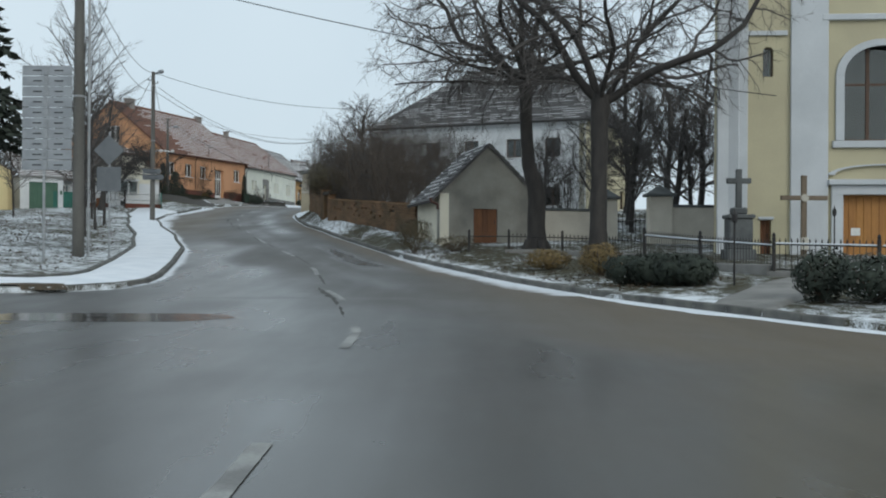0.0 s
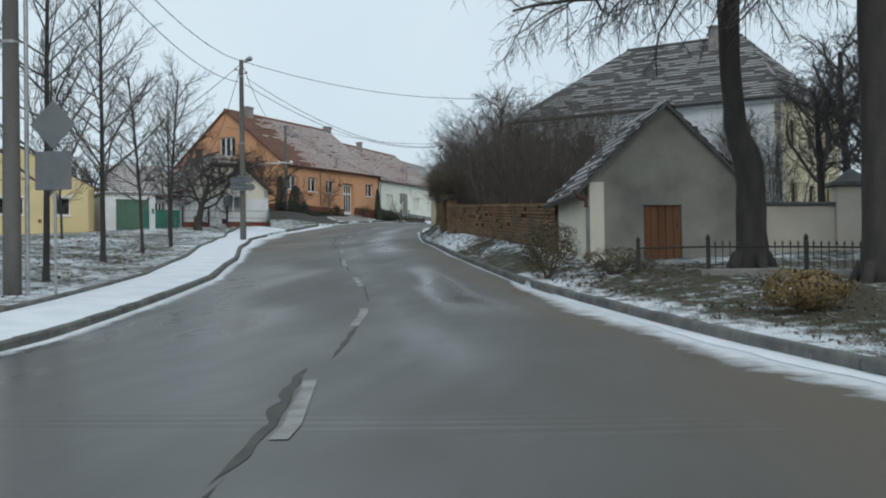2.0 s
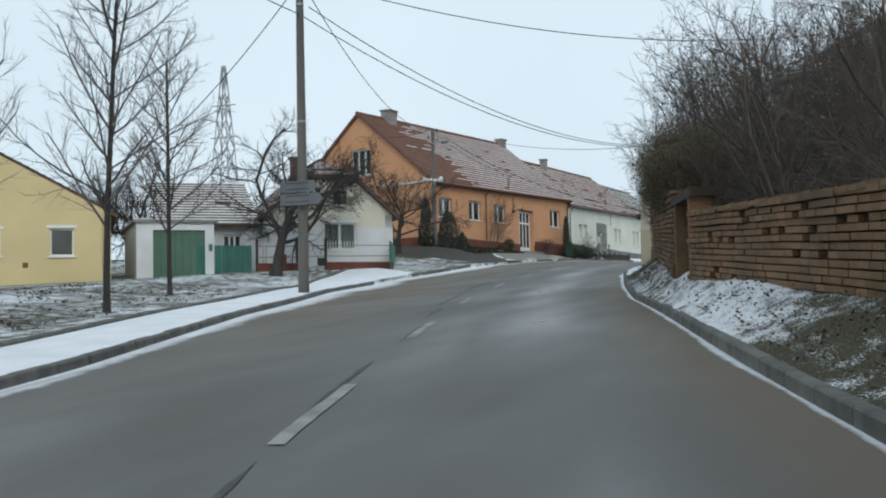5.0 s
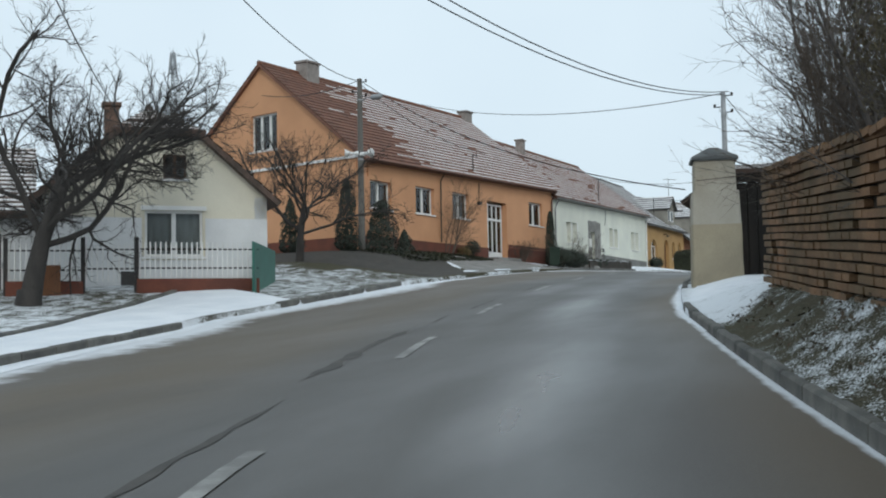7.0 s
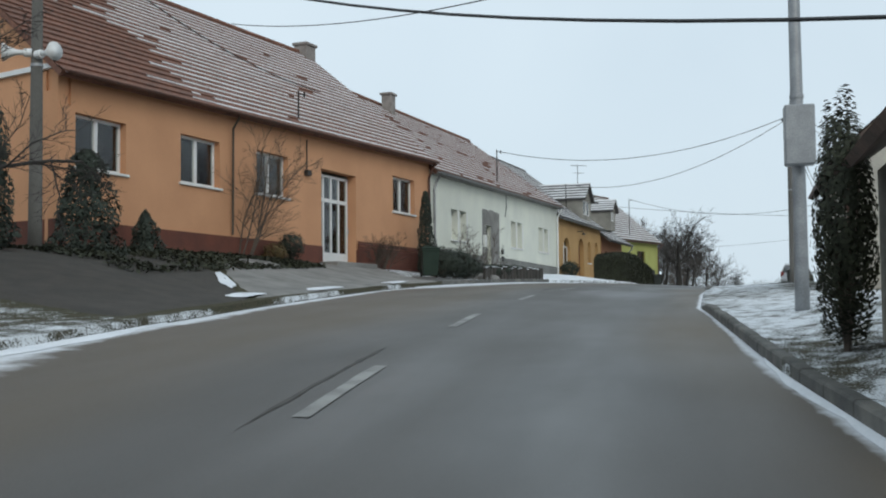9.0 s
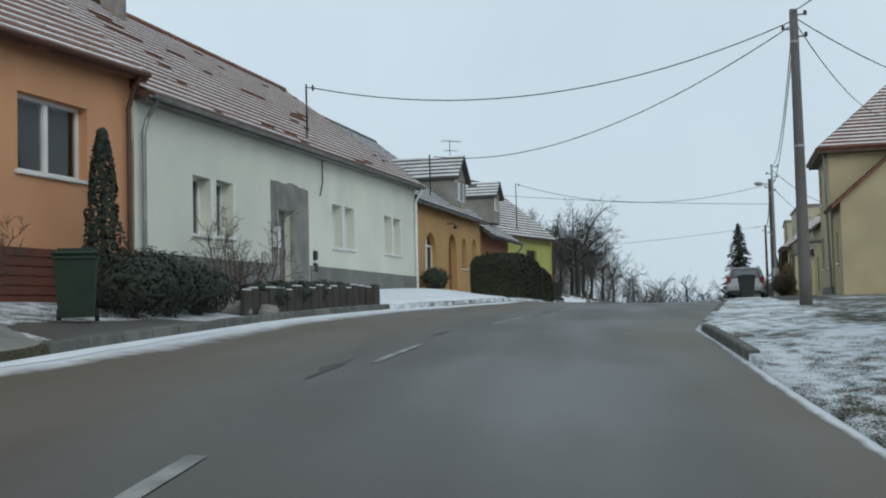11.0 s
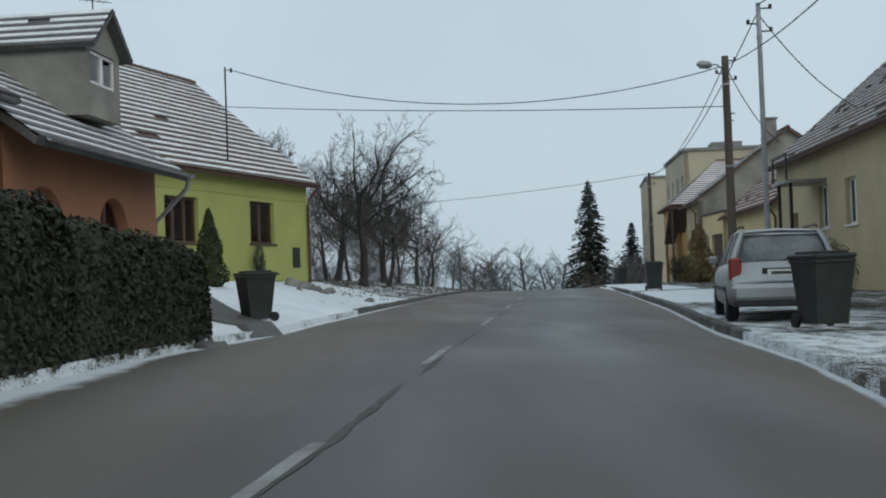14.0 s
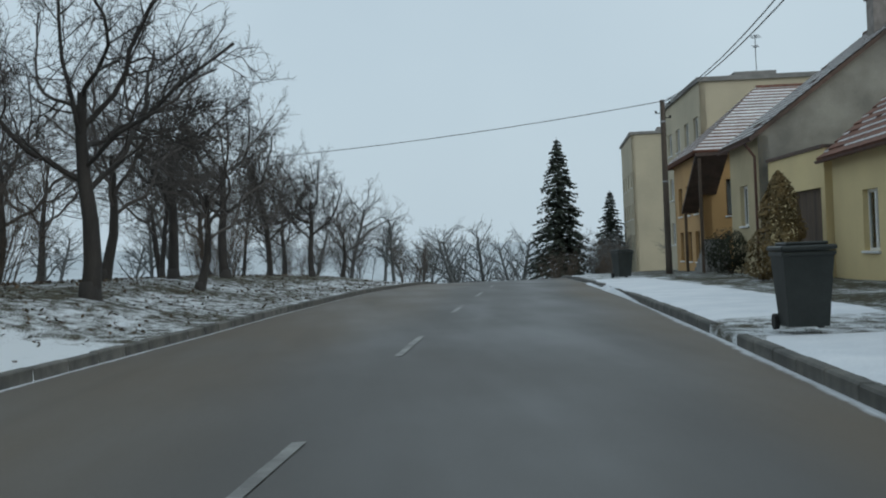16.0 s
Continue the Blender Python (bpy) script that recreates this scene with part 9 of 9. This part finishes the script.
for k, (x, y, r, h) in enumerate(((4.3, 25.7, 0.65, 0.7), (4.75, 25.2, 0.6, 0.75), (5.2, 24.75, 0.6, 0.72), (5.5, 24.4, 0.5, 0.68), (7.6, 19.6, 0.75, 0.85), (8.4, 19.0, 0.8, 0.95), (9.3, 18.4, 0.8, 0.95), (6.85, 20.2, 0.55, 0.95), (10.2, 18.0, 0.8, 0.9))):
    round_shrub("dark_shrub", "low dark evergreen shrub at the kerb", x, y, r, r * 0.8, h, "conifer", 1500, 0.11, 31 + k, "dark evergreen shrubs")

# before the orange and white houses
cone_conifer("thuja", "narrow dark thuja by the house corner", -26.3, 105.0, 2.9, 0.5, "conifer", 2200, 0.14, 51, "garden conifers", taper=0.4)
cone_conifer("thuja", "dark bushy conifer before the window", -25.9, 107.9, 2.6, 0.85, "conifer", 2800, 0.15, 52, "garden conifers", z=6.3, taper=0.45)
cone_conifer("thuja", "low dark conifer before the house", -25.8, 110.5, 1.5, 0.55, "conifer", 1600, 0.14, 53, "garden conifers", z=6.3)
cone_conifer("thuja", "low dark conifer below the gable", -28.6, 104.6, 2.2, 0.55, "conifer", 1600, 0.14, 54, "garden conifers")
cone_conifer("thuja", "slender dark cypress at the house joint", -22.6, 127.0, 3.1, 0.36, "conifer", 2400, 0.13, 55, "garden conifers", z=6.8, taper=0.35)
round_shrub("ball_shrub", "small round dark evergreen in a pot", -24.7, 117.8, 0.42, 0.42, 0.8, "conifer", 900, 0.09, 56, "house shrubs", z=7.0)
round_shrub("ball_shrub", "small golden evergreen by the wall", -24.9, 116.9, 0.4, 0.4, 0.6, "goldshrub", 700, 0.08, 57, "house shrubs", z=6.85)
for k, (x, y, r, h) in enumerate(((-21.75, 126.3, 0.75, 1.05), (-21.6, 127.4, 0.85, 1.15), (-21.4, 128.5, 0.7, 0.95), (-22.4, 128.3, 0.7, 1.1), (-20.9, 131.2, 0.55, 0.6), (-20.75, 132.4, 0.6, 0.62), (-20.6, 133.6, 0.6, 0.6), (-20.4, 134.8, 0.55, 0.6), (-20.2, 136.0, 0.5, 0.55), (-19.6, 153.2, 0.6, 0.95))):
    round_shrub("evergreen_shrub", "dark spreading evergreen before the house", x, y, r, r, h, "conifer", 1500, 0.11, 61 + k, "house evergreens")
thicket("bare_rose", "thin bare rose stems on the verge", -21.6, 132.0, 1.9, 0.45, 7, 71, "twigbrown", group="bare roses")
thicket("bare_rose", "thin bare climbing stems at the house wall", -25.3, 115.2, 3.4, 0.3, 5, 72, "twigbrown", z=6.9, group="bare roses")
thicket("bare_rose", "small bare bush beside the door", -23.6, 123.9, 1.4, 0.4, 8, 73, "twigbrown", z=6.9, group="bare roses")

# before the green house and across the road
cone_conifer("thuja", "pointed green thuja before the green house", -16.5, 174.6, 2.0, 0.48, "thuja", 2400, 0.13, 81, "garden conifers")
round_shrub("potted_plant", "small drooping evergreen against the green wall", -16.3, 184.3, 0.22, 0.22, 1.3, "conifer", 600, 0.09, 82, "house shrubs")
cone_conifer("thuja", "broad brownish thuja before the yellow cottage", 4.45, 203.4, 3.0, 1.05, "goldshrub", 3200, 0.15, 84, "garden conifers")
round_shrub("evergreen_shrub", "withered shrub by the tall house", -2.9, 168.5, 0.6, 0.6, 1.3, "brownshrub", 1800, 0.12, 85, "house evergreens")
round_shrub("evergreen_shrub", "dark shrub by the far gardens", 6.0, 212.0, 1.0, 1.0, 1.6, "hedge", 1800, 0.13, 86, "house evergreens")
round_shrub("ivy_clump", "dark ivy climbing over the low wall", -11.75, 97.6, 0.3, 0.7, 2.5, "hedge", 4200, 0.08, 87, "ivy")
round_shrub("round_bush", "bare-looking round bush on the green", -18.6, 43.2, 0.9, 0.8, 1.3, "brownshrub", 1200, 0.09, 88, "roadside shrubs")
for k, (x, y, z, h) in enumerate(((-6.7, 66.0, 4.6, 1.7), (-7.1, 67.8, 4.6, 2.1), (-7.5, 70.0, 4.8, 2.0), (-7.9, 72.2, 5.1, 1.6))):
    round_shrub("creeper", "dense brown withered creeper hanging over the wall top", x, y, 1.05, 1.7, h, "brownshrub", 9000, 0.05, 91 + k, "ivy", z=z)


def litter(name, label, ys, xs, n, size, mat, seed, lift=0.02):
    """Dead leaves scattered over a stretch of the verge."""
    rng = np.random.default_rng(seed)
    pts, nrm = [], []
    while len(pts) < n:
        y = rng.uniform(*ys)
        lo, hi = xs(y)
        x = lo + (hi - lo) * rng.random()
        if noise.noise(Vector((x * 0.8, y * 0.8, seed))) + rng.uniform(-0.4, 0.4) < 0.0:
            continue
        pts.append((x, y, land(x, y) + lift + 0.05 * rng.random()))
        nrm.append((0, 0, 1))
    return tagged(part(name, leaf_cards(pts, nrm, size, seed, 0.5), M[mat]), label, "leaf litter", kind="stuff")


litter("leaf_litter", "dead brown leaves and grass tufts below the brick wall", (50, 80), lambda y: (right_edge(y) + 0.25, right_edge(y) + 1.9), 2600, 0.06, "leaf", 1)
litter("leaf_litter", "dead brown leaves below the lindens", (24, 42), lambda y: (right_edge(y) + 0.3, right_edge(y) + 4.0), 2600, 0.065, "leaf", 2)
litter("leaf_litter", "dead leaves and weeds under the orchard trees", (184, 235), lambda y: (left_edge(y) - 9.0, left_edge(y) - 0.4), 3500, 0.1, "leaf", 3)
litter("bed_plants", "low dark withered plants on the flower bed", (105.8, 118), lambda y: (-27.0 + 0.2 * (y - 107), -23.6), 6000, 0.13, "hedge", 4, 0.06)
litter("leaf_litter", "dead leaves on the green by the kerb", (30, 75), lambda y: (left_edge(y) - 9.0, left_edge(y) - 2.8), 3000, 0.09, "leaf", 5)


# ---- the distance ----
def far_hill():
    """A low wooded ridge across the valley, its pale colour standing in for haze."""
    b = Build()
    n = 90
    for k in range(n + 1):
        x = -900 + 1900 * k / n
        h = 4 + 15 * math.exp(-((x + 130) / 260) ** 2) + 12 * math.exp(-((x - 420) / 200) ** 2) + 5 * noise.noise(Vector((x * 0.012, 0, 4))) + 2.2 * noise.noise(Vector((x * 0.07, 1, 4)))
        y = 1050 + 0.00012 * x * x
        b.v += [(x, y - 160, -25), (x, y, h), (x, y + 220, -25)]
    for k in range(n):
        for i in range(2):
            a = k * 3 + i
            b.f.append((a, a + 1, a + 4, a + 3))
    return tagged(part("backdrop_hill", b, M["hill"], smooth=True), "low wooded ridge in pale haze colour", "hill", kind="structure")


far_hill()
# far trees wear a twig colour greyed to imitate haze
far_a = tree("valley_tree", "bare haze-grey tree far down the road", -2.0, 285.0, 5.5, 0.16, FAR, 92, twig="fartree", bark="fartree", group="far trees")
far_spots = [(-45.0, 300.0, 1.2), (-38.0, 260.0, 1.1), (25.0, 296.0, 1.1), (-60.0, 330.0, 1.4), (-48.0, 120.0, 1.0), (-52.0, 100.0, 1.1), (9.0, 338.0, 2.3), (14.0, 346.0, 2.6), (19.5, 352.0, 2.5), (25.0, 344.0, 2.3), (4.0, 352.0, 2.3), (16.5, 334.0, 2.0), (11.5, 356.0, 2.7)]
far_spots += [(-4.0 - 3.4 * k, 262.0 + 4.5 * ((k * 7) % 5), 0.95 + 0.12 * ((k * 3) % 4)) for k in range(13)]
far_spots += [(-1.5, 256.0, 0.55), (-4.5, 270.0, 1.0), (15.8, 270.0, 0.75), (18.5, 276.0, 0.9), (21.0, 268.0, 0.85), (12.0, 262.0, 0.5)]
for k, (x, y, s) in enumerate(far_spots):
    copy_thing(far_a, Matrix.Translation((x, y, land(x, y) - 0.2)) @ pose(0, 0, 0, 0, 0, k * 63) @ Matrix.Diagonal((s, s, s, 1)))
for k, (x, y, s) in enumerate(((-3.0, 258.0, 0.7), (-7.0, 264.0, 0.9), (-12.0, 268.0, 1.0), (-18.0, 266.0, 1.0), (14.5, 266.0, 0.7), (17.0, 280.0, 0.9), (11.5, 274.0, 0.7))):
    copy_thing(shrubs[k % 2], Matrix.Translation((x, y, land(x, y) - 0.1)) @ pose(0, 0, 0, 0, 0, k * 50) @ Matrix.Diagonal((s, s, s, 1)))


# ---- the brick wall, stone by stone ----
def brick_wall():
    ob = thing("brick_wall", "old leaning garden wall of worn ochre bricks, snow on its foot", "wall", kind="structure")
    line = [((-1.1, 47.25), (-6.45, 62.95), 3.3, 4.25), ((-6.9, 64.5), (-9.65, 81.0), 4.8, 6.0)]
    brick = Build()
    brick.box((0.0, -0.04, 0.013), (0.32, 0.05, 0.091), bevel=0.008)
    data = brick.data("brick", M["brick"])
    rest = Build()
    rnd = random.Random(6)
    count = 0
    for (a, c, ta, tc) in line:
        f = Face(a, c, inward=-1)
        za, zc = land(a[0], a[1]) - 0.2, land(c[0], c[1]) - 0.2
        core = Build()
        n = 12
        for k in range(n + 1):
            t = k / n
            u = f.len * t
            z0, z1 = za + (zc - za) * t, ta + (tc - ta) * t
            core.v += [f.p(u, z0, 0.04), f.p(u, z1, 0.04), f.p(u, z1, 0.38), f.p(u, z0, 0.38)]
        for k in range(n):
            for i in range(4):
                p, q = k * 4 + i, k * 4 + (i + 1) % 4
                core.f.append((p, q, q + 4, p + 4))
        core.f += [(3, 2, 1, 0), (4 * n, 4 * n + 1, 4 * n + 2, 4 * n + 3)]
        part("mortar_core", core, M["mortar"], ob)
        rows = int((max(ta - za, tc - zc)) / 0.104)
        for r in range(rows):
            u = rnd.uniform(0.0, 0.2)
            ledge = rnd.uniform(-0.03, 0.015)
            while u < f.len - 0.2:
                t = u / f.len
                z = za + (zc - za) * t + 0.03 + r * 0.104 * ((ta + (tc - ta) * t) - (za + (zc - za) * t)) / (rows * 0.104) + 0.014 * noise.noise(Vector((u * 0.5, r * 0.4, 3)))
                if rnd.random() > 0.03:
                    push = ledge + rnd.uniform(-0.014, 0.01) + 0.035 * noise.noise(Vector((u * 0.4, r * 0.2, 8)))
                    slope = math.atan2(zc - za, f.len)
                    m = f.mat(u, z, push) @ Matrix.Rotation(-slope, 4, "Y")
                    yy = f.p(u, 0)[1]
                    if 59.5 < yy < 63.0 and r > rows * 0.3 or (64 < yy < 68.5 and r > rows * 0.3):
                        if count < 290:
                            o = new("brick", data)
                            o.parent = ob
                            o.matrix_basis = m
                            count += 1
                            u += 0.32
                            continue
                    rest.box((0.0, -0.04, 0.013), (0.32, 0.05, 0.091), m)
                u += 0.32
        cop = Build()
        for k in range(int(f.len / 0.3)):
            t = k * 0.3 / f.len
            cop.box((0.01, -0.07, -0.02), (0.29, 0.42, 0.05), f.mat(k * 0.3, ta + (tc - ta) * t + rnd.uniform(-0.01, 0.02), 0))
        tagged(part("coping_bricks", cop, M["brickrest"], ob), kind="stuff")
    tagged(part("brickwork", rest, M["brickrest"], ob, "weathered courses of ochre brick"), kind="stuff")
    # the doorway's jambs and lintel
    f = Face((-6.45, 62.95), (-6.9, 64.5), inward=-1)
    z = land(-6.5, 63.6)
    slab_between(ob, "jamb", f, -0.02, 0.12, z - 0.2, 4.55, -0.02, 0.38, M["brickrest"])
    slab_between(ob, "jamb", f, f.len - 0.12, f.len + 0.02, z - 0.2, 4.55, -0.02, 0.38, M["brickrest"])
    slab_between(ob, "lintel", f, -0.2, f.len + 0.2, 4.55, 4.72, -0.04, 0.43, M["mortar"])
    plank_door(ob, f, 0.14, f.len - 0.14, z - 0.1, 4.53, 0.2, M["wood"], 7, "dark closed plank door in the wall")
    return ob


brick_wall()
